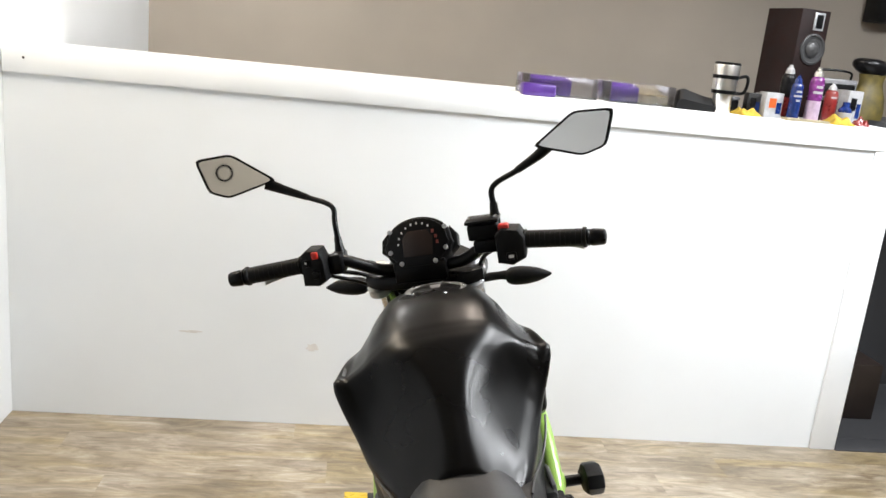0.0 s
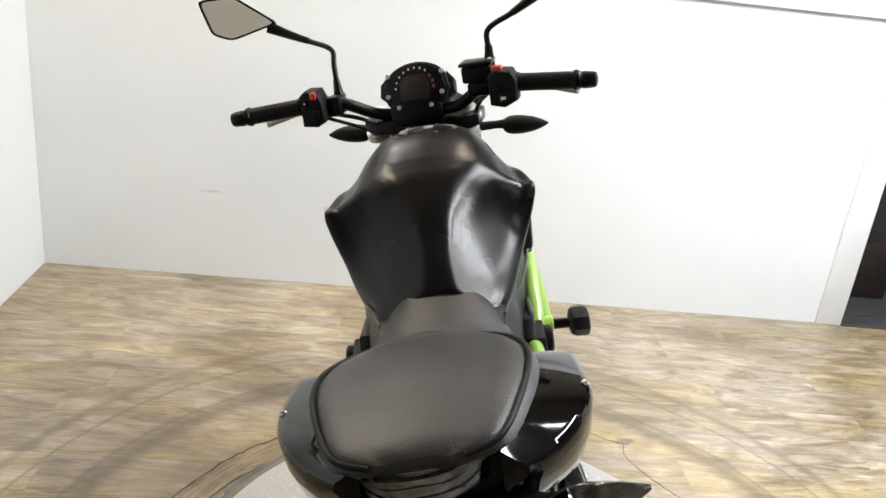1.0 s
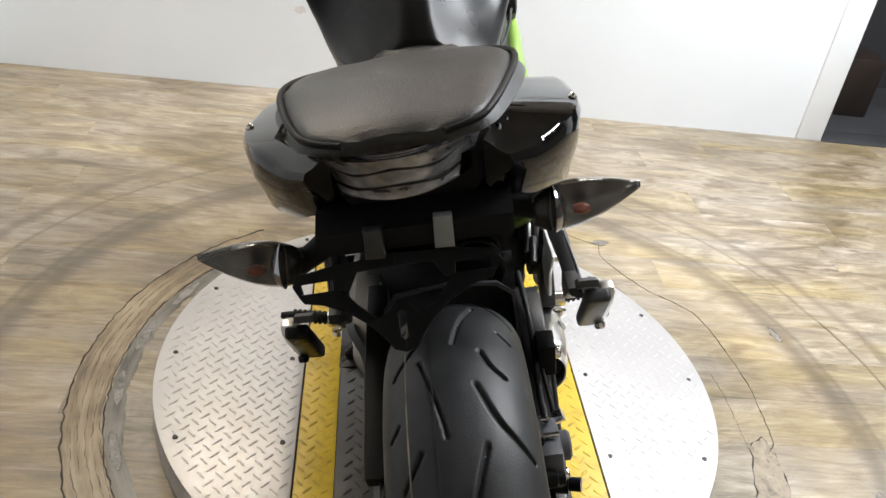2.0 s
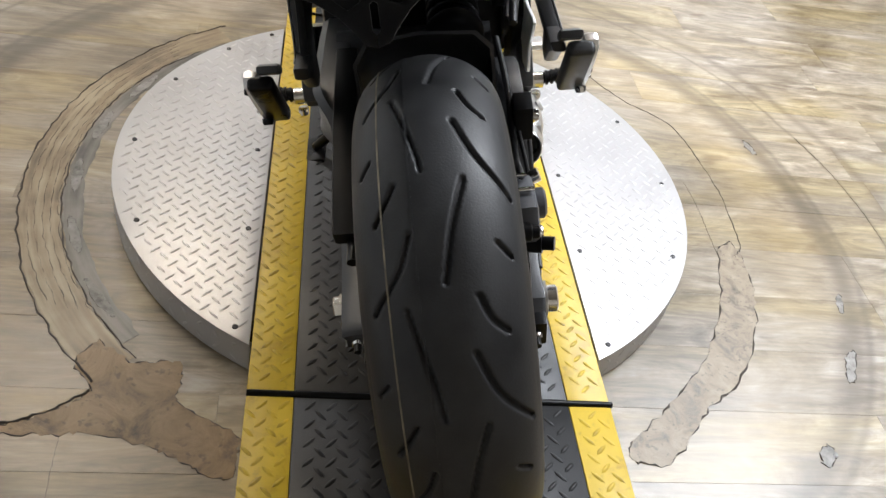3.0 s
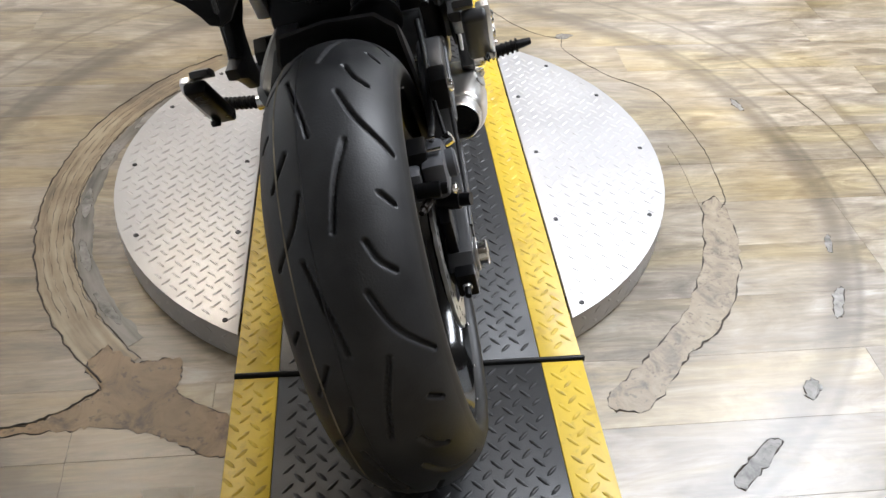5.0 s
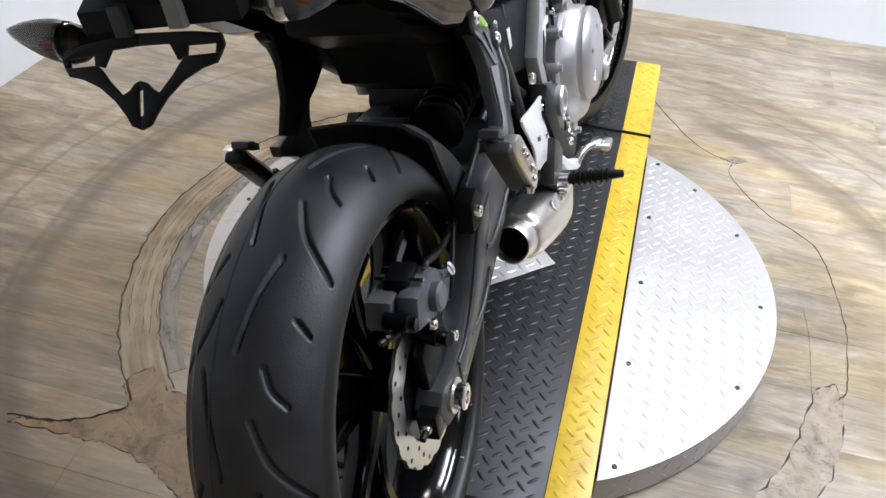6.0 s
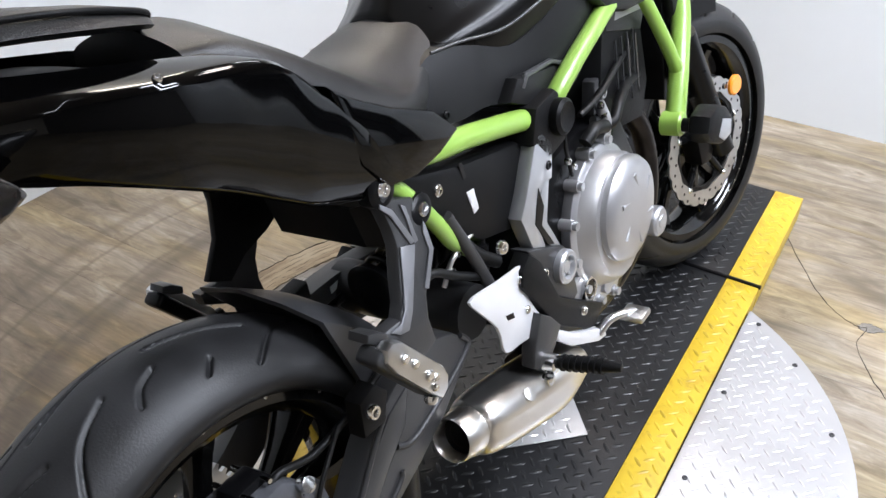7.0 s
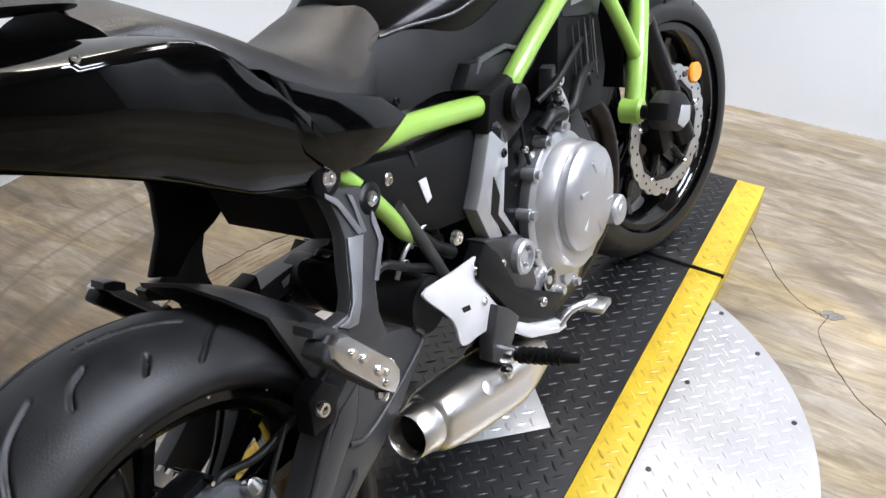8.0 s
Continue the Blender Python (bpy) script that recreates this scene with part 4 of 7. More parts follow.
# rear wheel
rw = wheel("rear_wheel", RA, 0.31, 0.08, 0.146, "gloss black cast wheel", None, phase=20, rim_r=0.2375)
tyre("tyre", rw, RA, 0.3141, 0.0894, rear_grooves(), "worn black sport tyre with slash tread",
     wall=((0.0862, 0.2590), (0.0868, 0.2545), (0.0862, 0.2500), (0.0842, 0.2460), (0.0808, 0.2428), (0.0765, 0.2408), (0.0700, 0.2395)))
for ph in (-37, -15):
    rr = 0.3141 - 0.42 * 0.1788 + 0.42 * 0.1788 * math.cos(radians(ph))
    lathe("mould_line", [(-0.0009, rr), (-0.0009, rr + 0.0008), (0.0009, rr + 0.0008), (0.0009, rr)], (RA[0] + 0.0894 * math.sin(radians(ph)), RA[1], RA[2]), (1, 0, 0), SEAM if ph < -20 else RUBBER, rw, "thin pale line round the tread", 160, True)
petal_disc("brake_disc", RA, 0.082, 0.005, 0.110, 0.072, rw, None, 10)
lathe("disc_carrier", [(0, 0.080), (0.006, 0.080), (0.006, 0.03), (0, 0.03)], (RA[0] + 0.076, RA[1], RA[2]), (1, 0, 0), BLACKM, rw, "black disc carrier", 36, True)
gear = []
for i in range(46):
    for da, r in ((0.0, 0.113), (0.30, 0.113), (0.42, 0.120), (0.72, 0.120), (0.84, 0.113)):
        a = 2 * math.pi * (i + da) / 46
        gear.append((RA[1] + r * math.cos(a), RA[2] + r * math.sin(a)))
gear_ring = bmesh.new()
for x0 in (RA[0] - 0.088, RA[0] - 0.082):
    outer = [gear_ring.verts.new((x0, y, z)) for y, z in gear]
    inner = [gear_ring.verts.new((x0, RA[1] + (y - RA[1]) * 0.72, RA[2] + (z - RA[2]) * 0.72)) for y, z in gear]
    for i in range(len(gear)):
        j = (i + 1) % len(gear)
        gear_ring.faces.new((outer[i], outer[j], inner[j], inner[i]))
    if x0 < RA[0] - 0.085:
        first = (outer, inner)
for a_ring, b_ring in zip(first, (outer, inner)):
    for i in range(len(gear)):
        j = (i + 1) % len(gear)
        gear_ring.faces.new((a_ring[i], a_ring[j], b_ring[j], b_ring[i]))
part("sprocket", gear_ring, ALU, rw, "toothed steel sprocket")
for i in range(5):
    a = radians(72 * i + 10)
    tube("sprocket_arm", [(RA[0] - 0.085, RA[1] + 0.035 * math.cos(a), RA[2] + 0.035 * math.sin(a)), (RA[0] - 0.085, RA[1] + 0.080 * math.cos(a), RA[2] + 0.080 * math.sin(a))], 0.007, BLACKM, rw, "", 1, 8)
# small chrome studs along the rim, standing in for glints on its flange
for i in range(18):
    a = radians(20 * i + 7)
    bolt(rw, (RA[0] + 0.0738, RA[1] + 0.2390 * math.cos(a), RA[2] + 0.2390 * math.sin(a)), (1, 0, 0), 0.0022, 0.0016, CHROME, "", None, "rim_rivet")

for ob in [rw] + list(rw.children_recursive):
    ob.data.transform(REAR)

# front wheel
fw = wheel("front_wheel", FA, 0.30, 0.06, 0.100, "gloss black cast front wheel", STEER, phase=8)
fgr = [(i * 24, [(0, s * 8), (6, s * 30), (12, s * 62)], 0.0055) for i in range(15) for s in (1, -1)]
tyre("tyre", fw, FA, 0.299, 0.061, fgr, "black sport tyre", STEER, 600, 60)
for s in (1, -1):
    petal_disc("brake_disc", FA, s * 0.068 - 0.0025, 0.005, 0.143, 0.108, fw, STEER, 12, 0.005)
    lathe("disc_carrier", [(0, 0.118), (0.005, 0.118), (0.005, 0.10), (0, 0.10)], (s * 0.066 - 0.0025, FA[1], FA[2]), (1, 0, 0), BLACKM, fw, "black disc carrier", 40, True, STEER)
    for i in range(5):
        a = radians(72 * i)
        tube("carrier_arm", [(s * 0.063, FA[1] + 0.035 * math.cos(a), FA[2] + 0.035 * math.sin(a)), (s * 0.066, FA[1] + 0.112 * math.cos(a + 0.25), FA[2] + 0.112 * math.sin(a + 0.25))], 0.008, BLACKM, fw, "", 1, 8, STEER)
        bolt(fw, (s * 0.071, FA[1] + 0.112 * math.cos(a + 0.25), FA[2] + 0.112 * math.sin(a + 0.25)), (s, 0, 0), 0.006, 0.004, CHROME, m=STEER, name="disc_bolt")
# the same studs as glints on the front rim
for i in range(8):
    a = radians(-64 + 8 * i)
    bolt(fw, (0.0502, FA[1] + 0.2125 * math.cos(a), FA[2] + 0.2105 * math.sin(a)), (1, 0, 0), 0.0022, 0.0014, CHROME, "", STEER, "rim_rivet")

# fork
RAKE = Vector((0, -math.sin(radians(24.5)), math.cos(radians(24.5))))
for s in (1, -1):
    lo = Vector((s * 0.096, 1.296, 0.300))
    leg = [tuple(lo + RAKE * d) for d in (-0.02, 0.10, 0.30)]
    fk = tube("fork_slider", leg, [0.026, 0.028, 0.027], BLACKM, moto, "black fork lower leg", 4, 20, STEER)
    tube("fork_tube", [tuple(lo + RAKE * d) for d in (0.29, 0.75)], 0.0205, CHROME, moto, "bright steel fork tube", 1, 18, STEER)
    lathe("fork_cap", [(0, 0.021), (0.008, 0.021), (0.012, 0.014), (0.018, 0.012)], tuple(lo + RAKE * 0.752), tuple(RAKE), SILVERP, fk, "silver fork cap", 20, m=STEER)
    slab("caliper", [(1.215, 0.33), (1.255, 0.40), (1.285, 0.40), (1.29, 0.33), (1.265, 0.27), (1.23, 0.27)], s * 0.052, s * 0.098, BLACKM, moto, "black front brake caliper", 0.006, "x", STEER)
    lathe("reflector", [(0, 0.022), (0.006, 0.022), (0.009, 0.018)], (s * 0.112, 1.327, 0.420), (s, 0, 0), AMBER, fk, "round amber reflector", 24, m=STEER)
    bolt(fk, (s * 0.106, 1.300, 0.425), (s, 0, 0), 0.006, 0.006, CHROME, m=STEER)
# triple clamp and yokes
slab("top_yoke", [(-0.125, 0.955), (-0.09, 0.925), (0.09, 0.925), (0.125, 0.955), (0.125, 1.03), (0.07, 1.055), (-0.07, 1.055), (-0.125, 1.03)], 0.955, 0.985, BLACKM, moto, "black top yoke", 0.006, "z", STEER)
slab("lower_yoke", [(-0.125, 1.035), (-0.06, 1.02), (0.06, 1.02), (0.125, 1.035), (0.125, 1.105), (-0.125, 1.105)], 0.78, 0.815, BLACKM, moto, "black lower yoke", 0.005, "z", STEER)
# front mudguard: an arch over the front tyre
rings = []
for i in range(10):
    a = radians(78 + 8.4 * i)
    ring = []
    for x, dr in ((-0.062, -0.035), (-0.058, 0.0), (-0.03, 0.016), (0, 0.020), (0.03, 0.016), (0.058, 0.0), (0.062, -0.035), (0.056, -0.035), (0.052, -0.003), (0.03, 0.011), (0, 0.015), (-0.03, 0.011), (-0.052, -0.003), (-0.056, -0.035)):
        r = 0.312 + dr
        ring.append((x, FA[1] + r * math.cos(a), FA[2] + r * math.sin(a)))
    rings.append(ring)
loft("front_mudguard", rings, PLASTIC, moto, "black plastic front mudguard", 2, m=STEER)

# ---- frame ----
for s in (1, -1):
    def fx(pts, s=s):
        return [(p[0] if s > 0 else -0.84 * p[0], p[1], p[2]) for p in pts]
    tube("frame_tube", fx([(0.055, 1.03, 0.88), (0.12, 0.90, 0.80), (0.158, 0.785, 0.750), (0.166, 0.715, 0.728), (0.165, 0.645, 0.700), (0.163, 0.585, 0.672), (0.155, 0.555, 0.645)]), 0.0145, GREEN, moto, "lime green steel frame tube", 6, 14)
    tube("frame_tube", fx([(0.05, 1.05, 0.86), (0.115, 1.075, 0.78), (0.165, 1.035, 0.68), (0.192, 0.955, 0.59), (0.205, 0.893, 0.505)]), 0.0175, GREEN, moto, "lime green steel down tube", 6, 14)
    tube("frame_tube", fx([(0.145, 0.84, 0.80), (0.168, 0.872, 0.72), (0.187, 0.905, 0.64), (0.196, 0.935, 0.575)]), 0.0115, GREEN, moto, "thin lime green brace tube", 5, 12)
    lathe("frame_lug", [(-0.018, 0.021), (0.014, 0.021), (0.018, 0.017)], (0.205 if s > 0 else -0.172, 0.885, 0.500), (s, 0, 0), GREEN, moto, "lime green engine mount", 24)
    tube("seat_rail", fx([(0.145, 0.560, 0.600), (0.150, 0.535, 0.640), (0.150, 0.495, 0.658), (0.149, 0.375, 0.686), (0.144, 0.28, 0.703), (0.115, 0.17, 0.742), (0.09, 0.05, 0.80)]), 0.0150, GREEN, moto, "lime green seat rail", 6, 14)
    if s > 0:
        tube("frame_brace", fx([(0.128, 0.20, 0.715), (0.144, 0.228, 0.688), (0.150, 0.254, 0.653), (0.150, 0.284, 0.611), (0.144, 0.316, 0.568), (0.12, 0.40, 0.50)]), 0.0105, GREEN, moto, "lime green rear brace", 5, 12)
    lathe("pivot_cap", [(-0.02, 0.026), (0.010, 0.026), (0.014, 0.021), (0.010, 0.012)], (s * 0.174, 0.556, 0.642), (s, 0, 0), PLASTIC, moto, "round black frame cap", 28)
    # black block filling the dark gap beside the frame cap
    slab("frame_gusset", [(0.485, 0.628), (0.505, 0.672), (0.560, 0.680), (0.590, 0.655), (0.575, 0.600), (0.52, 0.590)], s * 0.120, s * 0.172, PLASTIC, moto, "black block beside the frame cap", 0.006)

# engine guard on the right: rod and block
rod = lathe("slider_rod", [(0, 0.012), (0.05, 0.012)], (0.222, 0.882, 0.500), (1, 0, 0), BLACKM, moto, "black crash bobbin rod", 16)
blk = slab("slider_block", [(0.800, 0.522), (0.812, 0.546), (0.850, 0.552), (0.892, 0.534), (0.924, 0.500), (0.914, 0.478), (0.868, 0.476), (0.815, 0.500)], 0.258, 0.296, PLASTIC, moto, "black crash bobbin block", 0.009)
slab("slider_face", [(0.842, 0.500), (0.862, 0.524), (0.902, 0.508), (0.898, 0.484), (0.866, 0.484)], 0.296, 0.2975, SILVERP, blk, "grey face", 0.0004)

# ---- engine ----
eng = slab("crankcase", [(0.44, 0.46), (0.50, 0.56), (0.66, 0.58), (0.80, 0.55), (0.86, 0.44), (0.84, 0.30), (0.74, 0.23), (0.56, 0.25), (0.46, 0.33)], -0.150, 0.150, BLACKM, moto, "dark engine crankcase", 0.015)
rings = []
for x, w in ((-0.15, 1.0), (0.13, 1.0), (0.145, 0.94)):
    rings.append([(x, 0.80 + (y - 0.80) * w, 0.63 + (z - 0.63) * w) for y, z in ((0.72, 0.53), (0.90, 0.50), (0.93, 0.56), (0.915, 0.665), (0.90, 0.70), (0.79, 0.73), (0.765, 0.70))])
loft("cylinder_block", rings, PLASTIC, moto, "black cylinder block", 1)
for i in range(2):
    x = 0.147 + i * 0.0
    tube("oil_line", [(0.150, 0.845 + 0.03 * i, 0.66), (0.152, 0.842 + 0.03 * i, 0.56)], 0.0022, CHROME, moto, "thin bright line", 1, 6)
slab("head_cover", [(0.775, 0.690), (0.905, 0.655), (0.93, 0.69), (0.92, 0.735), (0.80, 0.765), (0.775, 0.74)], -0.14, 0.150, GREYM, moto, "dark grey cylinder head cover", 0.010)
# clutch cover: egg-shaped flange, domed cover
def egg(cy, cz, ry, rz, x, n=56, tilt=0.0, point=0.14):
    out = []
    for i in range(n):
        a = 2 * math.pi * i / n
        r = 1 + point * max(0, -math.sin(a)) ** 2
        u, w = ry * math.cos(a), rz * math.sin(a) * r
        out.append((x, cy + u * math.cos(tilt) - w * math.sin(tilt), cz + u * math.sin(tilt) + w * math.cos(tilt)))
    return out


EC, EZ = 0.674, 0.424
loft("clutch_flange", [egg(EC, EZ, 0.110, 0.120, 0.148, tilt=0.2), egg(EC, EZ, 0.112, 0.122, 0.152, tilt=0.2), egg(EC, EZ, 0.112, 0.122, 0.166, tilt=0.2), egg(EC, EZ, 0.106, 0.116, 0.170, tilt=0.2),
                       egg(EC, EZ, 0.101, 0.110, 0.171, tilt=0.2), egg(EC + 0.004, EZ + 0.006, 0.095, 0.102, 0.190, tilt=0.2), egg(EC + 0.006, EZ + 0.008, 0.091, 0.096, 0.196, tilt=0.2)], CAST, moto, "silver cast clutch cover flange", 1)
cov = loft("clutch_cover", [egg(EC + 0.012, EZ + 0.014, 0.084, 0.086, 0.194, point=0), egg(EC + 0.012, EZ + 0.014, 0.084, 0.086, 0.206, point=0), egg(EC + 0.014, EZ + 0.014, 0.079, 0.080, 0.214, point=0),
                           egg(EC + 0.016, EZ + 0.014, 0.066, 0.067, 0.2185, point=0), egg(EC + 0.016, EZ + 0.014, 0.030, 0.030, 0.2215, point=0)], CAST, moto, "silver domed clutch cover", 1)
for i in range(6):
    a = radians(60 * i + 20)
    y0, z0 = EC + 0.016 + 0.034 * math.cos(a), EZ + 0.014 + 0.034 * math.sin(a)
    y1, z1 = EC + 0.016 + 0.060 * math.cos(a + 0.25), EZ + 0.014 + 0.060 * math.sin(a + 0.25)
    tube("cover_rib", [(0.2195, y0, z0), (0.218, y1, z1)], [0.0015, 0.0045], CAST, cov, "", 1, 8)
for i in range(11):
    a = radians(78 + 28 * i)
    yy, zz = EC + 0.113 * math.cos(a), EZ + 0.127 * math.sin(a) * (1 + 0.14 * max(0, -math.sin(a)) ** 2)
    lathe("cover_boss", [(0, 0.0095), (0.022, 0.0095), (0.022, 0.0070), (0.029, 0.0068), (0.029, 0.003)], (0.150, yy, zz), (1, 0, 0), CAST, moto, "silver bolt boss", 14)
lathe("oil_filler_cap", [(0, 0.026), (0.034, 0.026), (0.038, 0.022), (0.038, 0.012), (0.040, 0.010)], (0.184, 0.772, 0.372), (1, 0, 0), CAST, moto, "round silver oil filler cap", 28)
lathe("oil_window", [(0, 0.021), (0.010, 0.021), (0.010, 0.017), (0.006, 0.015)], (0.166, 0.592, 0.338), (1, 0, 0), CHROME, moto, "round oil level window", 24)
lathe("window_glass", [(0, 0.015), (0.003, 0.014)], (0.172, 0.592, 0.338), (1, 0, 0), GLOSS, moto, "dark oil level glass", 20)
lathe("drain_boss", [(0, 0.017), (0.010, 0.016), (0.012, 0.010)], (0.166, 0.652, 0.312), (1, 0, 0), CAST, moto, "silver cast boss", 20)
slab("lower_cover", [(0.55, 0.36), (0.60, 0.38), (0.70, 0.34), (0.73, 0.30), (0.70, 0.275), (0.60, 0.288), (0.56, 0.31)], 0.140, 0.168, CAST, moto, "silver lower engine cover", 0.006)
slab("engine_bracket", [(0.722, 0.575), (0.735, 0.625), (0.755, 0.630), (0.768, 0.600), (0.758, 0.572)], 0.118, 0.142, GREYM, moto, "grey engine hanger", 0.004)
bolt(moto, (0.142, 0.744, 0.604), (1, 0, 0), 0.011, 0.010)
tube("coolant_hose", [(0.15, 0.70, 0.575), (0.165, 0.735, 0.560), (0.162, 0.77, 0.578), (0.15, 0.83, 0.590), (0.14, 0.89, 0.585)], 0.009, CABLE, moto, "black coolant hose", 5, 10)
tube("coolant_pipe", [(0.155, 0.715, 0.600), (0.162, 0.72, 0.570), (0.160, 0.715, 0.545)], 0.009, CAST, moto, "silver coolant pipe", 4, 10)
tube("hose", [(0.165, 0.64, 0.565), (0.17, 0.665, 0.578), (0.17, 0.70, 0.568)], 0.011, CABLE, moto, "black rubber hose", 4, 10)
tube("clutch_cable", [(0.16, 0.60, 0.53), (0.163, 0.585, 0.58), (0.158, 0.60, 0.64)], 0.003, CABLE, moto, "black cable", 4, 8)
tube("header_pipe", [(0.06, 0.90, 0.55), (0.10, 0.98, 0.45), (0.11, 0.97, 0.30), (0.10, 0.85, 0.21), (0.09, 0.70, 0.19), (0.10, 0.52, 0.21)], 0.020, HEADER, moto, "dark heat-stained exhaust header", 6, 14)
tube("header_pipe", [(-0.06, 0.90, 0.55), (-0.09, 0.98, 0.45), (-0.09, 0.97, 0.30), (-0.07, 0.85, 0.21), (0.0, 0.70, 0.19), (0.06, 0.52, 0.21)], 0.020, HEADER, moto, "dark heat-stained exhaust header", 6, 14)
# radiator and shroud
slab("radiator", [(-0.15, 0.50), (0.15, 0.50), (0.155, 0.76), (-0.155, 0.76)], 0.985, 1.02, BLACKM, moto, "black radiator", 0.004, "y")
for s in (1, -1):
    sh = slab("radiator_shroud", [(0.950, 0.775), (1.02, 0.80), (1.075, 0.70), (1.065, 0.60), (1.02, 0.52), (0.985, 0.545), (1.0, 0.62), (0.985, 0.70)], s * 0.152, s * 0.172, PANEL, moto, "grey-black radiator shroud", 0.006)
    slab("shroud_vent", [(1.012, 0.61), (1.04, 0.625), (1.045, 0.665), (1.02, 0.655)], s * 0.172, s * 0.1728, BLACKM, sh, "", 0)
    bolt(sh, (s * 0.172, 1.015, 0.735), (s, 0, 0), 0.007, 0.004, BLACKM)

# ---- tank and body ----
TANK = [
    (0.412, [(0, 0.826), (0.024, 0.822), (0.040, 0.812), (0.058, 0.799), (0.075, 0.788), (0.090, 0.776), (0.090, 0.735)]),
    (0.450, [(0, 0.864), (0.020, 0.859), (0.036, 0.846), (0.060, 0.824), (0.086, 0.803), (0.108, 0.783), (0.104, 0.735)]),
    (0.510, [(0, 0.914), (0.026, 0.909), (0.046, 0.890), (0.074, 0.858), (0.104, 0.822), (0.131, 0.790), (0.122, 0.735)]),
    (0.560, [(0, 0.948), (0.040, 0.943), (0.070, 0.921), (0.096, 0.880), (0.124, 0.840), (0.149, 0.806), (0.134, 0.745)]),
    (0.590, [(0, 0.966), (0.058, 0.961), (0.094, 0.938), (0.114, 0.900), (0.138, 0.864), (0.163, 0.836), (0.142, 0.755)]),
    (0.610, [(0, 0.974), (0.068, 0.969), (0.110, 0.945), (0.134, 0.923), (0.158, 0.902), (0.183, 0.884), (0.146, 0.76)]),
    (0.624, [(0, 0.979), (0.072, 0.974), (0.114, 0.950), (0.139, 0.930), (0.165, 0.914), (0.189, 0.899), (0.148, 0.765)]),
    (0.645, [(0, 0.986), (0.074, 0.980), (0.115, 0.955), (0.137, 0.934), (0.162, 0.916), (0.186, 0.900), (0.150, 0.77)]),
    (0.700, [(0, 0.998), (0.076, 0.991), (0.115, 0.962), (0.133, 0.940), (0.153, 0.921), (0.174, 0.902), (0.150, 0.78)]),
    (0.760, [(0, 1.000), (0.074, 0.992), (0.110, 0.964), (0.125, 0.942), (0.142, 0.917), (0.160, 0.889), (0.146, 0.785)]),
    (0.820, [(0, 0.992), (0.068, 0.984), (0.100, 0.957), (0.114, 0.933), (0.128, 0.906), (0.143, 0.878), (0.137, 0.79)]),
    (0.880, [(0, 0.968), (0.054, 0.961), (0.082, 0.936), (0.093, 0.912), (0.103, 0.889), (0.112, 0.864), (0.110, 0.80)]),
    (0.905, [(0, 0.938), (0.040, 0.934), (0.060, 0.918), (0.070, 0.899), (0.078, 0.880), (0.085, 0.858), (0.088, 0.81)]),
]
rings = []
for y, half in TANK:
    h = spline([(x, z, 0) for x, z in half], 5)
    w = min(1, max(0, (y - 0.45) / 0.12))
    ring = [(x - 0.005 * w, y + 0.11 * x * w, z) for x, z, _ in h] + [(-x - 0.005 * w, y - 0.11 * x * w, z) for x, z, _ in h[::-1][:-1]]
    rings.append(ring)
tank = loft("fuel_tank", rings, SATIN, moto, "satin black metallic fuel tank", 7, smooth=60)
lathe("filler_ring", [(0, 0.060), (0.005, 0.059), (0.007, 0.056), (0.007, 0.048), (0.004, 0.046)], (0, 0.800, 0.986), (0, 0.10, 1), SILVERP, tank, "grey metal fuel cap ring", 44)
lathe("filler_cap", [(0, 0.044), (0.006, 0.043), (0.009, 0.034), (0.010, 0.010)], (0, 0.800, 0.987), (0, 0.10, 1), BLACKM, tank, "dark fuel cap", 36)
slab("lock_cover", [(-0.008, 0.782), (0.008, 0.782), (0.010, 0.812), (-0.010, 0.812)], 0.994, 0.998, SILVERP, tank, "", 0.001, "z")
for i in range(5):
    a = radians(72 * i)
    bolt(tank, (0.052 * math.cos(a), 0.800 + 0.052 * math.sin(a), 0.993 - 0.005 * math.sin(a)), (0, 0, 1), 0.0035, 0.0025)

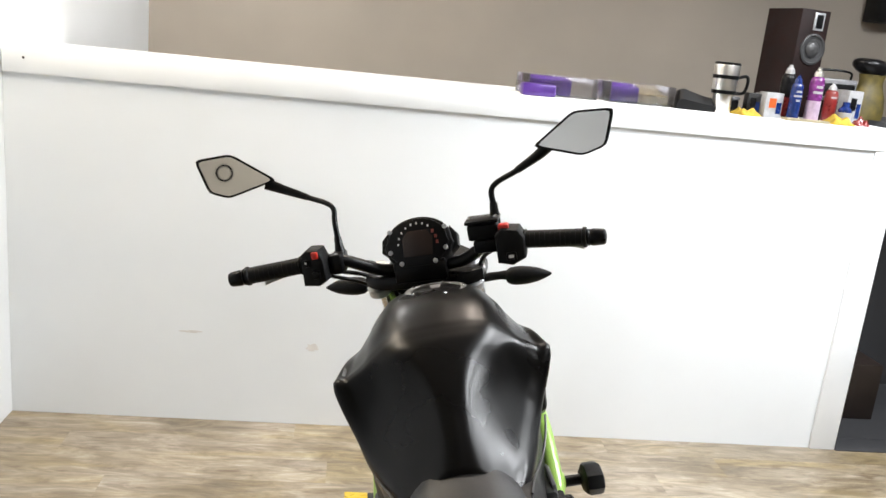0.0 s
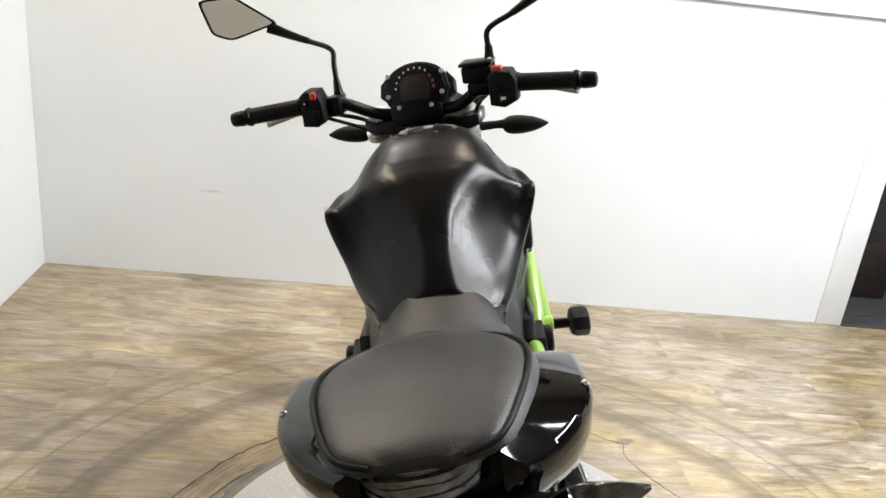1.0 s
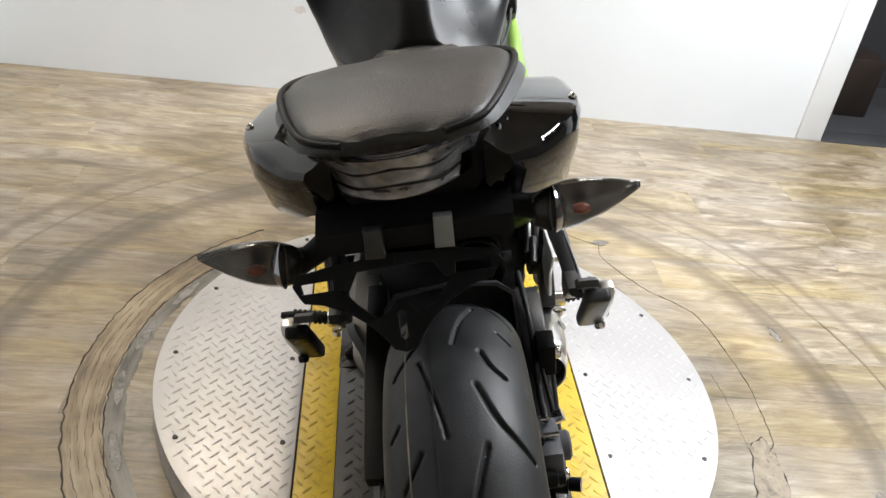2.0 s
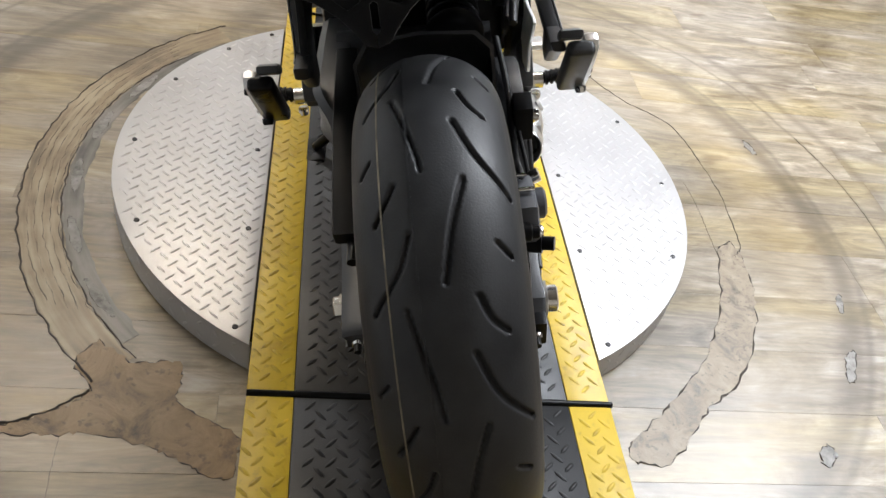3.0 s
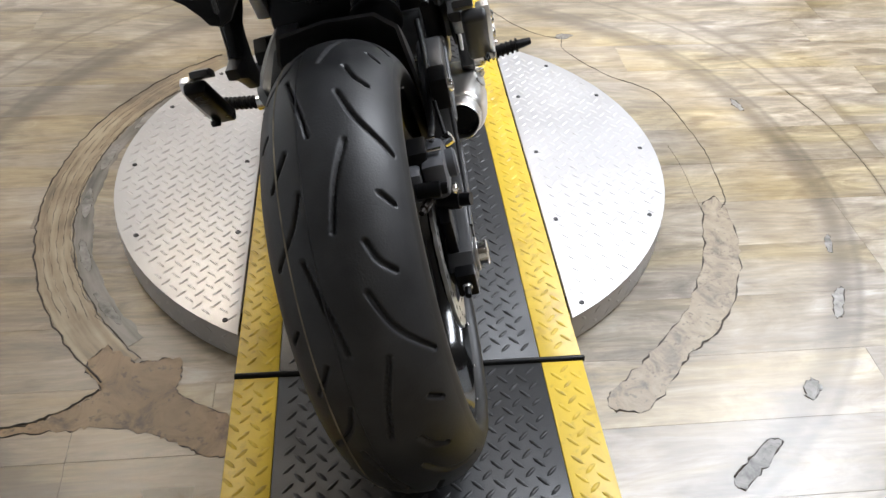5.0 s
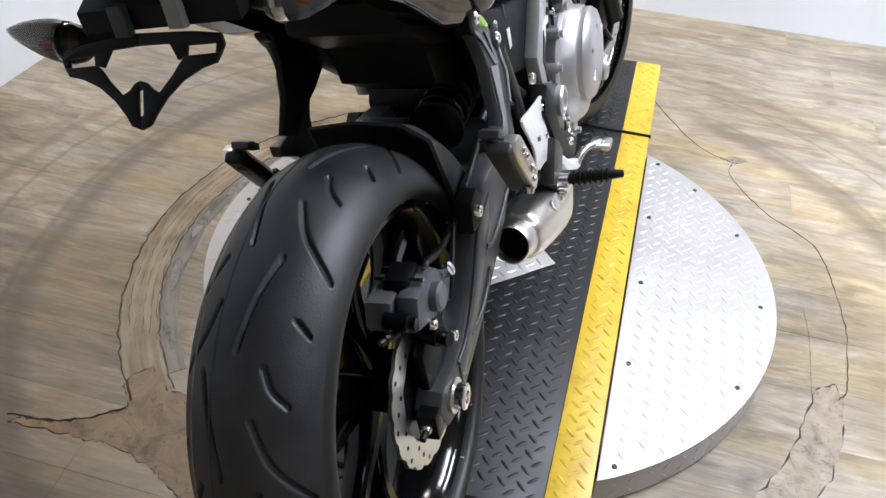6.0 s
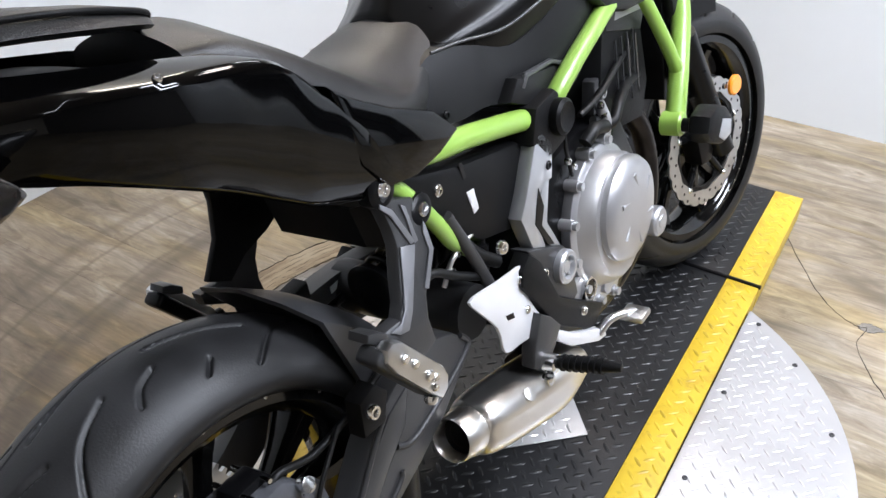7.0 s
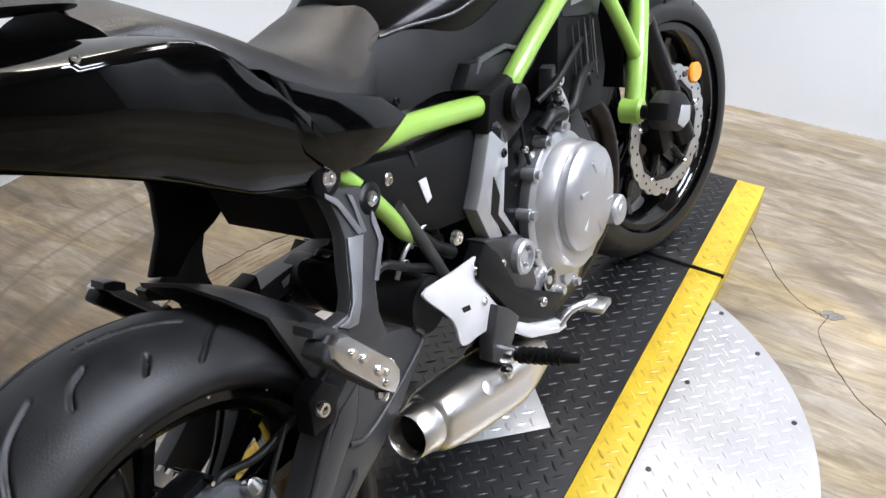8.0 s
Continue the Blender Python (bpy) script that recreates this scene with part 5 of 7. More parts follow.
# side panels under the tank
for s in (1, -1):
    rows = []
    prof = [(0.335, 0.700, 0.762, 0.108, 0.096), (0.40, 0.690, 0.785, 0.122, 0.098), (0.46, 0.688, 0.775, 0.130, 0.112), (0.53, 0.662, 0.752, 0.137, 0.124), (0.60, 0.642, 0.765, 0.145, 0.138),
            (0.66, 0.652, 0.80, 0.150, 0.148), (0.73, 0.70, 0.835, 0.150, 0.150), (0.80, 0.745, 0.85, 0.138, 0.135), (0.87, 0.80, 0.86, 0.112, 0.110), (0.92, 0.835, 0.865, 0.085, 0.085)]
    for y, z0, z1, x0, x1 in prof:
        zm = (z0 + z1) / 2
        rows.append([(s * (x0 - 0.03), y, z0), (s * x0, y, z0 + 0.004), (s * ((x0 + x1) / 2 + 0.007), y, zm), (s * (x1 + 0.002), y, z1 - 0.003), (s * (x1 - 0.03), y, z1 + 0.002)])
    sp = loft("side_panel", rows, PANEL, moto, "satin grey-black tank side panel", 4)
    slab("panel_step", [(0.475, 0.690), (0.50, 0.715), (0.60, 0.700), (0.64, 0.655), (0.60, 0.645), (0.53, 0.664)], s * 0.128, s * 0.153, PANEL, sp, "", 0.006)
    bolt(sp, (s * 0.122, 0.375, 0.712), (s, 0, 0), 0.006, 0.003, BLACKM)
    # tank wing in front of the knee
    slab("tank_shroud", [(0.71, 0.86), (0.76, 0.885), (0.84, 0.870), (0.93, 0.835), (1.03, 0.79), (1.02, 0.735), (0.90, 0.708), (0.80, 0.716), (0.74, 0.732), (0.70, 0.762), (0.70, 0.82)], s * 0.138, s * (0.178 if s > 0 else 0.160), PANEL, moto, "satin grey-black tank shroud", 0.012)
    # black battery cover below the seat rail
    cb = slab("side_cover", [(0.215, 0.700), (0.36, 0.657), (0.505, 0.628), (0.515, 0.600), (0.440, 0.520), (0.37, 0.54), (0.290, 0.600)], s * 0.105, s * 0.150, PLASTIC, moto, "black plastic side cover", 0.010)
    slab("cover_line", [(0.345, 0.663), (0.352, 0.661), (0.356, 0.640), (0.349, 0.640)], s * 0.150, s * 0.1508, PANEL, cb, "", 0)
    slab("cover_slot", [(0.350, 0.622), (0.366, 0.620), (0.370, 0.590), (0.358, 0.588)], s * 0.1500, s * 0.1515, WHITEP, cb, "pale slot in the cover", 0.0005)
    bolt(cb, (s * 0.150, 0.297, 0.650), (s, 0, 0), 0.008, 0.003, CHROME)

# seams round the side panels, silver cylinder top, fins and small fittings on the right of the engine
EDGE = paint("worn grey panel edge", (0.06, 0.06, 0.062), 0.3, vary=0.15, scale=30)
for s in (1, -1):
    tube("panel_seam", [(s * 0.100, 0.395, 0.783), (s * 0.112, 0.443, 0.782), (s * 0.134, 0.505, 0.778), (s * 0.150, 0.560, 0.790), (s * 0.158, 0.603, 0.802)], 0.0022, EDGE, moto, "thin grey edge of the side panel", 5, 8)
slab("panel_ridge", [(0.505, 0.700), (0.52, 0.716), (0.590, 0.712), (0.640, 0.690), (0.640, 0.684), (0.590, 0.705), (0.524, 0.708), (0.512, 0.697)], 0.147, 0.1545, EDGE, moto, "", 0.002)
slab("cylinder_top", [(0.800, 0.700), (0.905, 0.690), (0.91, 0.735), (0.83, 0.755)], 0.120, 0.1515, CAST, moto, "silver cylinder head edge", 0.005)
for k in range(4):
    tube("cooling_rib", [(0.150, 0.800 + 0.022 * k, 0.670), (0.1515, 0.795 + 0.022 * k, 0.575)], 0.0018, GREYM, moto, "", 1, 6)
for k, (yy, zz) in enumerate(((0.705, 0.600), (0.715, 0.580), (0.690, 0.570), (0.730, 0.565), (0.585, 0.560), (0.600, 0.545))):
    bolt(moto, (0.160, yy, zz), (1, 0, 0), 0.006, 0.008)
tube("throttle_cable", [(0.150, 0.66, 0.60), (0.156, 0.72, 0.612), (0.150, 0.80, 0.632), (0.14, 0.87, 0.640)], 0.0055, CABLE, moto, "black cable", 5, 8)
tube("wiring_loom", [(0.128, 0.30, 0.60), (0.140, 0.33, 0.565), (0.146, 0.355, 0.53), (0.15, 0.39, 0.50)], 0.0095, CABLE, moto, "black wiring loom", 5, 10)
for yy, zz in ((0.300, 0.535), (0.318, 0.550), (0.335, 0.560), (0.385, 0.548), (0.395, 0.560)):
    bolt(moto, (0.142, yy, zz), (1, 0, 0.2), 0.005, 0.007)
tube("brake_line", [(0.140, 0.285, 0.520), (0.144, 0.305, 0.548), (0.146, 0.34, 0.560), (0.142, 0.385, 0.562)], 0.0035, ALU, moto, "bright brake line fitting", 5, 8)

# seats
RS = [
    (0.490, 0.062, 0.806, 0.742), (0.478, 0.080, 0.818, 0.735), (0.436, 0.094, 0.826, 0.730), (0.385, 0.110, 0.815, 0.726), (0.330, 0.124, 0.802, 0.728), (0.275, 0.130, 0.806, 0.738),
    (0.215, 0.124, 0.846, 0.770), (0.160, 0.116, 0.884, 0.82), (0.110, 0.104, 0.912, 0.86), (0.06, 0.09, 0.918, 0.87),
]
rings = []
for y, w, zt, zb in RS:
    t = zt - zb
    rings.append([(0, y, zt), (w * 0.5, y, zt - 0.010), (w * 0.84, y, zt - 0.036 if y > 0.3 else zt - 0.02), (w * 0.97, y, zt - 0.6 * t), (w, y, zb + 0.1 * t), (w * 0.9, y, zb), (0, y, zb),
                  (-w * 0.9, y, zb), (-w, y, zb + 0.1 * t), (-w * 0.97, y, zt - 0.6 * t), (-w * 0.84, y, zt - 0.036 if y > 0.3 else zt - 0.02), (-w * 0.5, y, zt - 0.010)])
rings = [[(x, y + 0.45 * min(1, max(0, (y - 0.28) / 0.12)) * (z - 0.80), z) for x, y, z in r] for r in rings]
loft("rider_seat", rings, VINYL, moto, "black vinyl rider seat", 5, 3, 60)
PS = [(0.066, 0.036, 0.926, 0.910), (0.056, 0.066, 0.934, 0.913), (0.02, 0.094, 0.946, 0.921), (-0.03, 0.108, 0.960, 0.931), (-0.09, 0.105, 0.971, 0.942), (-0.15, 0.091, 0.975, 0.949), (-0.190, 0.077, 0.974, 0.952), (-0.206, 0.064, 0.971, 0.953), (-0.216, 0.040, 0.967, 0.954)]
rings = []
for y, w, zt, zb in PS:
    t = zt - zb
    rings.append([(0, y, zt), (w * 0.5, y, zt - 0.003), (w * 0.86, y, zt - 0.2 * t), (w, y, zt - 0.55 * t), (w, y, zb), (0, y, zb), (-w, y, zb), (-w, y, zt - 0.55 * t), (-w * 0.86, y, zt - 0.2 * t), (-w * 0.5, y, zt - 0.003)])
pseat = loft("passenger_seat", rings, VINYL, moto, "black vinyl passenger seat", 5, 3, 60)
edge = [(w * 1.005, y, zb + (zt - zb) * 0.62) for y, w, zt, zb in PS]
tube("piping", edge[::-1] + flip(edge), 0.0030, PLASTIC, pseat, "black seat piping", 5, 8)
for ob in (pseat, pseat.children[0]):
    ob.data.transform(Matrix.Translation((-0.004, 0, 0.93)) @ pose(0, 0, 0, 0, -3.5, 0) @ Matrix.Translation((0, 0, -0.93)))

# tail
for s in (1, -1):
    TAIL = [  # y, inner x, outer x, top z, shoulder z, bottom z
        (0.232, 0.124, 0.160, 0.706, 0.702, 0.690), (0.212, 0.120, 0.166, 0.734, 0.728, 0.688), (0.185, 0.114, 0.167, 0.788, 0.780, 0.694), (0.146, 0.108, 0.166, 0.832, 0.823, 0.708), (0.112, 0.106, 0.166, 0.868, 0.860, 0.722), (0.079, 0.106, 0.166, 0.887, 0.879, 0.742),
        (0.03, 0.108, 0.168, 0.899, 0.890, 0.774), (-0.03, 0.104, 0.168, 0.912, 0.899, 0.808), (-0.09, 0.092, 0.150, 0.925, 0.908, 0.838), (-0.14, 0.078, 0.118, 0.936, 0.911, 0.858), (-0.176, 0.064, 0.088, 0.936, 0.920, 0.892)]
    rings = []
    for y, xi, xo, zt, zs, zb in TAIL:
        rings.append([(s * xi, y, zt), (s * (xo - 0.010), y, zs + 0.004), (s * (xo - 0.003), y, zs), (s * xo, y, zs - 0.008), (s * (xo - 0.003), y, (zs + zb) / 2), (s * (xo - 0.014), y, zb + 0.006), (s * (xo - 0.020), y, zb), (s * xi, y, zb + 0.004)])
    tc = loft("tail_cover", rings, GLOSS, moto, "gloss black tail cover", 6, 1, 40)
    bolt(tc, (s * 0.160, -0.022, 0.899), (s * 0.7, 0, 0.7), 0.0045, 0.005)
    bolt(tc, (s * 0.076, -0.148, 0.932), (0, -0.5, 0.8), 0.005, 0.004)
    bolt(tc, (s * 0.084, -0.126, 0.928), (0, -0.4, 0.8), 0.005, 0.004)
rings = []
for y, w, zt, zb in ((0.30, 0.10, 0.74, 0.70), (0.20, 0.11, 0.80, 0.738), (0.05, 0.108, 0.88, 0.812), (-0.05, 0.098, 0.905, 0.850), (-0.11, 0.084, 0.915, 0.858), (-0.16, 0.064, 0.92, 0.874)):
    rings.append([(-w, y, zt), (w, y, zt), (w, y, (zt + zb) / 2), (w * 0.8, y, zb), (-w * 0.8, y, zb), (-w, y, (zt + zb) / 2)])
loft("undertray", rings, PLASTIC, moto, "matt black undertray", 3)
for s in (1, -1):
    slab("seat_side_panel", [(0.150, 0.832), (0.176, 0.812), (0.232, 0.780), (0.300, 0.750), (0.340, 0.712), (0.298, 0.698), (0.250, 0.692), (0.205, 0.700), (0.170, 0.740)], s * 0.100, s * 0.166, GLOSS, moto, "gloss black panel below the seat", 0.006)
# inner rear mudguard hanging between the rails
slab("inner_mudguard", [(0.14, 0.745), (0.30, 0.70), (0.33, 0.62), (0.22, 0.655), (0.14, 0.705)], -0.085, 0.085, PLASTIC, moto, "matt black inner mudguard", 0.008)
slab("tail_box", [(0.212, 0.705), (0.225, 0.640), (0.2355, 0.594), (0.335, 0.537), (0.375, 0.560), (0.375, 0.690)], -0.075, 0.075, PLASTIC, moto, "matt black box under the seat", 0.004)
# tail lamp: silvery bowl with a clear lens over it
LAMPM = Matrix.Translation((-0.010, 0, 0.93)) @ pose(0, 0, 0, 0, -3.5, 0) @ Matrix.Translation((0, 0, -0.93))
rings, bowl = [], []
for k in range(11):
    q = -1 + 0.2 * k
    a = abs(q)
    ring, inner = [], []
    for v, half, z, y in ((0.0, 0.074, 0.896, -0.190), (0.25, 0.066, 0.908, -0.198), (0.5, 0.063, 0.922, -0.206), (0.75, 0.078, 0.938, -0.214), (1.0, 0.092, 0.946, -0.218)):
        zz = z + 0.014 * a ** 3 * v + 0.006 * a * a * (1 - v)
        ring.append((half * q, y + 0.042 * a ** 2, zz))
        inner.append((half * q * 0.95, y + 0.042 * a ** 2 + 0.011, zz))
    rings.append(ring + [(p[0] * 0.97, p[1] + 0.028, p[2]) for p in ring[::-1]])
    bowl.append(inner + [(p[0] * 0.97, p[1] + 0.022, p[2]) for p in inner[::-1]])
tl = loft("tail_lamp", bowl, BOWL, moto, "grey tail lamp bowl", 2, m=LAMPM)
loft("lens", rings, CLEAR, tl, "clear tail lamp lens", 3, m=LAMPM).visible_shadow = False
for z, y0, wide_x in ((0.911, -0.190, 0.060), (0.930, -0.200, 0.058)):
    pts = [(wide_x * q, y0 + 0.042 * q * q + 0.001, z + 0.004 * math.cos(5 * q)) for q in (-0.9, -0.6, -0.3, 0, 0.3, 0.6, 0.9)]
    tube("bowl_divider", pts, [0.0010, 0.0024, 0.0016, 0.0028, 0.0018, 0.0024, 0.0010], GREYM, tl, "dark divider in the lamp bowl", 5, 8, LAMPM)

# plate holder and rear indicators
holder = loft("plate_holder", [[(-0.085, y, z + t - 0.004), (0.085, y, z + t + 0.004), (0.085, y, z + 0.004), (-0.085, y, z - 0.004)] for y, z, t in ((-0.06, 0.838, 0.030), (-0.12, 0.848, 0.032), (-0.165, 0.852, 0.028), (-0.188, 0.848, 0.020))], PLASTIC, moto, "matt black plate holder", 1)
TILTP = Matrix.Translation((-0.020, -0.200, 0.836)) @ pose(0, 0, 0, 0, -4, 0) @ pose(0, 0, 0, -34, 0, 0)
for s in (1, -1):
    slab("bracket_arm", [(0.0, -0.0735), (s * 0.010, -0.070), (s * 0.016, -0.061), (s * 0.028, -0.047), (s * 0.046, -0.033), (s * 0.066, -0.024), (s * 0.082, -0.0205), (s * 0.087, -0.0125), (s * 0.050, -0.0125), (s * 0.044, -0.018),
                         (s * 0.036, -0.028), (s * 0.021, -0.042), (s * 0.012, -0.038), (s * 0.006, -0.032), (0.0, -0.030), (0.0, -0.037), (s * 0.0032, -0.039), (s * 0.0032, -0.060), (0.0, -0.063)], 0, 0.0045, PLASTIC, holder, "", 0.0006, "y", TILTP)
    slab("bracket_rail", [(0.0, 0.012), (s * 0.060, 0.008), (s * 0.087, 0.004), (s * 0.0905, -0.005), (s * 0.087, -0.0124), (s * 0.082, -0.0124), (s * 0.083, -0.004), (s * 0.052, -0.0035), (s * 0.051, -0.0124), (s * 0.042, -0.0150), (s * 0.033, 0.0), (0.0, 0.001)], 0, 0.0045, PLASTIC, holder, "", 0.0006, "y", TILTP)
    cx = 0.025 if s > 0 else -0.035
    slab("reflector_clip", [(cx - 0.009, 0.846 + 0.003 * s), (cx + 0.008, 0.846 + 0.003 * s), (cx + 0.008, 0.876 + 0.004 * s), (cx - 0.008, 0.876 + 0.004 * s)], -0.198, -0.188, CLIPG if s > 0 else GREYM, holder, "grey clip", 0.002, "y")
for s in (1, -1):
    dz = 0.014 if s > 0 else -0.019
    tube("indicator_stalk", [(s * 0.06, -0.150, 0.860 + 0.3 * dz), (s * 0.10, -0.158, 0.846 + dz), (s * 0.122, -0.166, 0.847 + dz)], [0.013, 0.011, 0.017], PLASTIC, moto, "black rubber indicator stalk", 4, 12)
    body, lens = [], []
    for x, hy, hz, dy in ((0.104, 0.012, 0.013, 0), (0.114, 0.019, 0.019, 0), (0.132, 0.022, 0.022, 0), (0.152, 0.020, 0.019, 0.000), (0.172, 0.014, 0.013, 0.001), (0.186, 0.008, 0.007, 0.002), (0.195, 0.003, 0.003, 0.003)):
        ring = [(s * x, -0.172 + dy + hy * 0.8 * math.cos(a), 0.848 + dz + 0.018 * (x - 0.112) / 0.1 + hz * math.sin(a)) for a in np.linspace(0, 2 * np.pi, 12, endpoint=False)]
        lens.append(ring)
        body.append([(p[0] * 0.985, -0.172 + (p[1] + 0.172) * 0.86 + 0.004, 0.85 + dz + (p[2] - 0.85 - dz) * 0.86) for p in ring])
    ib = loft("indicator", lens, LENS, moto, "smoked clear rear indicator lens", 3)
    ib.visible_shadow = False
    loft("indicator_back", [[(p[0], max(p[1], -0.168), p[2]) for p in r] for r in body], SHELL, ib, "grey indicator shell", 2)
    lathe("bulb", [(0, 0.003), (0.006, 0.0045), (0.010, 0.0045), (0.014, 0.002)], (s * 0.136, -0.176, 0.851 + dz), (s, 0, 0), BULB, ib, "orange bulb", 14)
    lathe("reflector_bowl", [(0, 0.021), (0.005, 0.018), (0.010, 0.008)], (s * 0.120, -0.175, 0.850 + dz), (s, 0, 0), REFLECT, ib, "silver bowl", 18)

# ---- swingarm, hugger, shock ----
def settle(p):
    """Draws the rear end of the swingarm to the wheel's axle."""
    w = min(1, max(0, (0.26 - p[1]) / 0.24))
    w = w * w * (3 - 2 * w)
    return tuple(Vector(p) * (1 - w) + (REAR @ Vector(p)) * w)


def arm(s):
    path = [(-0.146, 0.308, 0.014), (-0.138, 0.309, 0.019), (-0.112, 0.311, 0.022), (-0.07, 0.314, 0.025), (0.0, 0.325, 0.028), (0.075, 0.350, 0.034), (0.125, 0.376, 0.038), (0.175, 0.400, 0.042), (0.225, 0.417, 0.045), (0.29, 0.420, 0.046), (0.36, 0.417, 0.047), (0.44, 0.405, 0.050)]
    rings = []
    for i, (y, z, w) in enumerate(path):
        a = path[max(i - 1, 0)]
        b = path[min(i + 1, len(path) - 1)]
        t = Vector((0, b[0] - a[0], b[1] - a[1])).normalized()
        n = Vector((0, -t.z, t.y))
        x0, x1 = (0.096, 0.128) if i < 8 else (0.10, 0.150)
        ring = []
        for u, q in ((x0, -1), (x0, 1), (x1 - 0.012, 1), (x1, 0.8), (x1 - 0.004, 0.55), (x1 - 0.004, -0.55), (x1, -0.8), (x1 - 0.012, -1)):
            p = Vector((s * u, y, z)) + n * (w * q)
            ring.append(tuple(p))
        rings.append(ring)
    return loft("swingarm", [[settle(p) for p in r] for r in rings], SWING, moto, "dark grey cast swingarm", 5, smooth=32)


def right_arm():
    """The broad cast beam on the disc side, with two raised ribs."""
    outline = [(-0.112, 0.286), (-0.118, 0.312), (-0.100, 0.330), (-0.050, 0.326), (0.0, 0.340), (0.046, 0.372), (0.086, 0.416), (0.122, 0.450), (0.168, 0.474), (0.232, 0.478), (0.272, 0.462), (0.302, 0.432),
               (0.290, 0.408), (0.228, 0.366), (0.168, 0.338), (0.104, 0.314), (0.042, 0.290), (-0.020, 0.272), (-0.074, 0.264), (-0.100, 0.270)]
    sa = slab("swingarm", outline, 0.112, 0.150, SWING, moto, "dark grey cast swingarm", 0.005)
    slab("arm_face", [(-0.040, 0.318), (0.0, 0.330), (0.050, 0.366), (0.092, 0.412), (0.130, 0.442), (0.170, 0.456), (0.150, 0.410), (0.110, 0.380), (0.060, 0.336), (0.010, 0.300), (-0.040, 0.290)], 0.150, 0.1525, SWING, sa, "", 0.002)
    tube("arm_rib", [(0.150, 0.130, 0.392), (0.151, 0.160, 0.380), (0.151, 0.230, 0.398), (0.151, 0.290, 0.424), (0.150, 0.296, 0.436), (0.150, 0.284, 0.450)], 0.0042, GREYM, sa, "raised rib", 4, 8)
    tube("arm_rib", [(0.150, 0.020, 0.322), (0.151, 0.070, 0.322), (0.151, 0.120, 0.344), (0.150, 0.128, 0.356)], 0.0040, GREYM, sa, "raised rib", 4, 8)
    tube("arm_rib", [(0.150, -0.040, 0.324), (0.151, 0.002, 0.336), (0.151, 0.050, 0.371), (0.151, 0.090, 0.415), (0.150, 0.124, 0.446)], 0.0036, GREYM, sa, "raised rib", 4, 8)
    slab("guard_mount", [(0.084, 0.444), (0.090, 0.488), (0.118, 0.496), (0.136, 0.474), (0.120, 0.440)], 0.128, 0.154, PLASTIC, sa, "black hugger mount", 0.003)
    bolt(sa, (0.154, 0.102, 0.470), (1, 0, 0), 0.010, 0.008)
    lathe("axle_washer", [(0, 0.024), (0.004, 0.024), (0.005, 0.020)], (0.150, -0.072, 0.298), (1, 0, 0), ALU, sa, "", 28)
    lathe("axle_nut", [(0, 0.018), (0.012, 0.018), (0.014, 0.015), (0.014, 0.009), (0.006, 0.008)], (0.155, -0.072, 0.298), (1, 0, 0), CHROME, sa, "bright axle nut", 24)
    slab("chain_adjuster", [(-0.132, 0.278), (-0.104, 0.276), (-0.104, 0.318), (-0.132, 0.316)], 0.120, 0.148, BLACKM, sa, "", 0.003)
    bolt(sa, (0.134, -0.132, 0.298), (0, -1, 0), 0.0075, 0.008, CHROME)
    tube("adjuster_bolt", [(0.134, -0.134, 0.298), (0.134, -0.152, 0.297)], 0.0045, BLACKM, sa, "", 1, 10)


right_arm()
sa = arm(-1)
lathe("axle_nut", [(0, 0.018), (0.003, 0.018), (0.003, 0.0145), (0.011, 0.0145), (0.013, 0.012), (0.013, 0.006), (0.007, 0.006)], (-0.128, -0.090, 0.315), (-1, 0, 0), CHROME, sa, "bright axle nut", 6)
slab("chain_adjuster", [(-0.134, 0.299), (-0.06, 0.300), (-0.06, 0.328), (-0.134, 0.324)], -0.115, -0.1295, BLACKM, sa, "", 0.003)
bolt(sa, (-0.110, -0.146, 0.308), (0, -1, 0), 0.0075, 0.008, CHROME)
tube("adjuster_bolt", [(-0.110, -0.148, 0.308), (-0.110, -0.164, 0.307)], 0.0045, BLACKM, sa, "", 1, 10)
for ob in sa.children:
    for v in ob.data.vertices:
        v.co = settle(v.co)
tube("cross_tube", [(-0.12, 0.36, 0.43), (0.12, 0.36, 0.43)], 0.04, GREYM, moto, "swingarm cross tube", 1, 16)
# hugger round the front of the rear tyre
rings = []
for i in range(10):
    wide = 0.094
    outer = [(-1.0, -0.050, 10), (-0.98, -0.012, 5), (-0.72, 0.008, 0), (0, 0.014, 0), (0.72, 0.008, 0), (0.96, -0.010, 3), (1.02, -0.075, 12)]
    inner = [(x * 0.95, d - 0.004, k) for x, d, k in outer[::-1]]
    ring = []
    for x, d, k in outer + inner:
        a = radians(2 + (62 - 2.6 * k - 2) * i / 9)
        ring.append((RA[0] + wide * x, RA[1] + (0.328 + d) * math.cos(a), RA[2] + (0.328 + d) * math.sin(a)))
    rings.append(ring)
hug = loft("hugger", rings, HUGGERM, moto, "matt black rear hugger", 2)
bolt(hug, (RA[0] + 0.093, RA[1] + 0.30 * math.cos(0.45), RA[2] + 0.30 * math.sin(0.45)), (1, 0, 0), 0.007, 0.005)
for ob in [hug] + list(hug.children):
    ob.data.transform(REAR)
# shock lying along the right
sx = 0.060
lathe("shock_body", [(0, 0.024), (0.05, 0.024), (0.05, 0.020), (0.24, 0.020), (0.24, 0.026), (0.27, 0.026)], (sx, 0.255, 0.522), (0.0, 1, 0.10), BLACKM, moto, "black rear shock", 28)
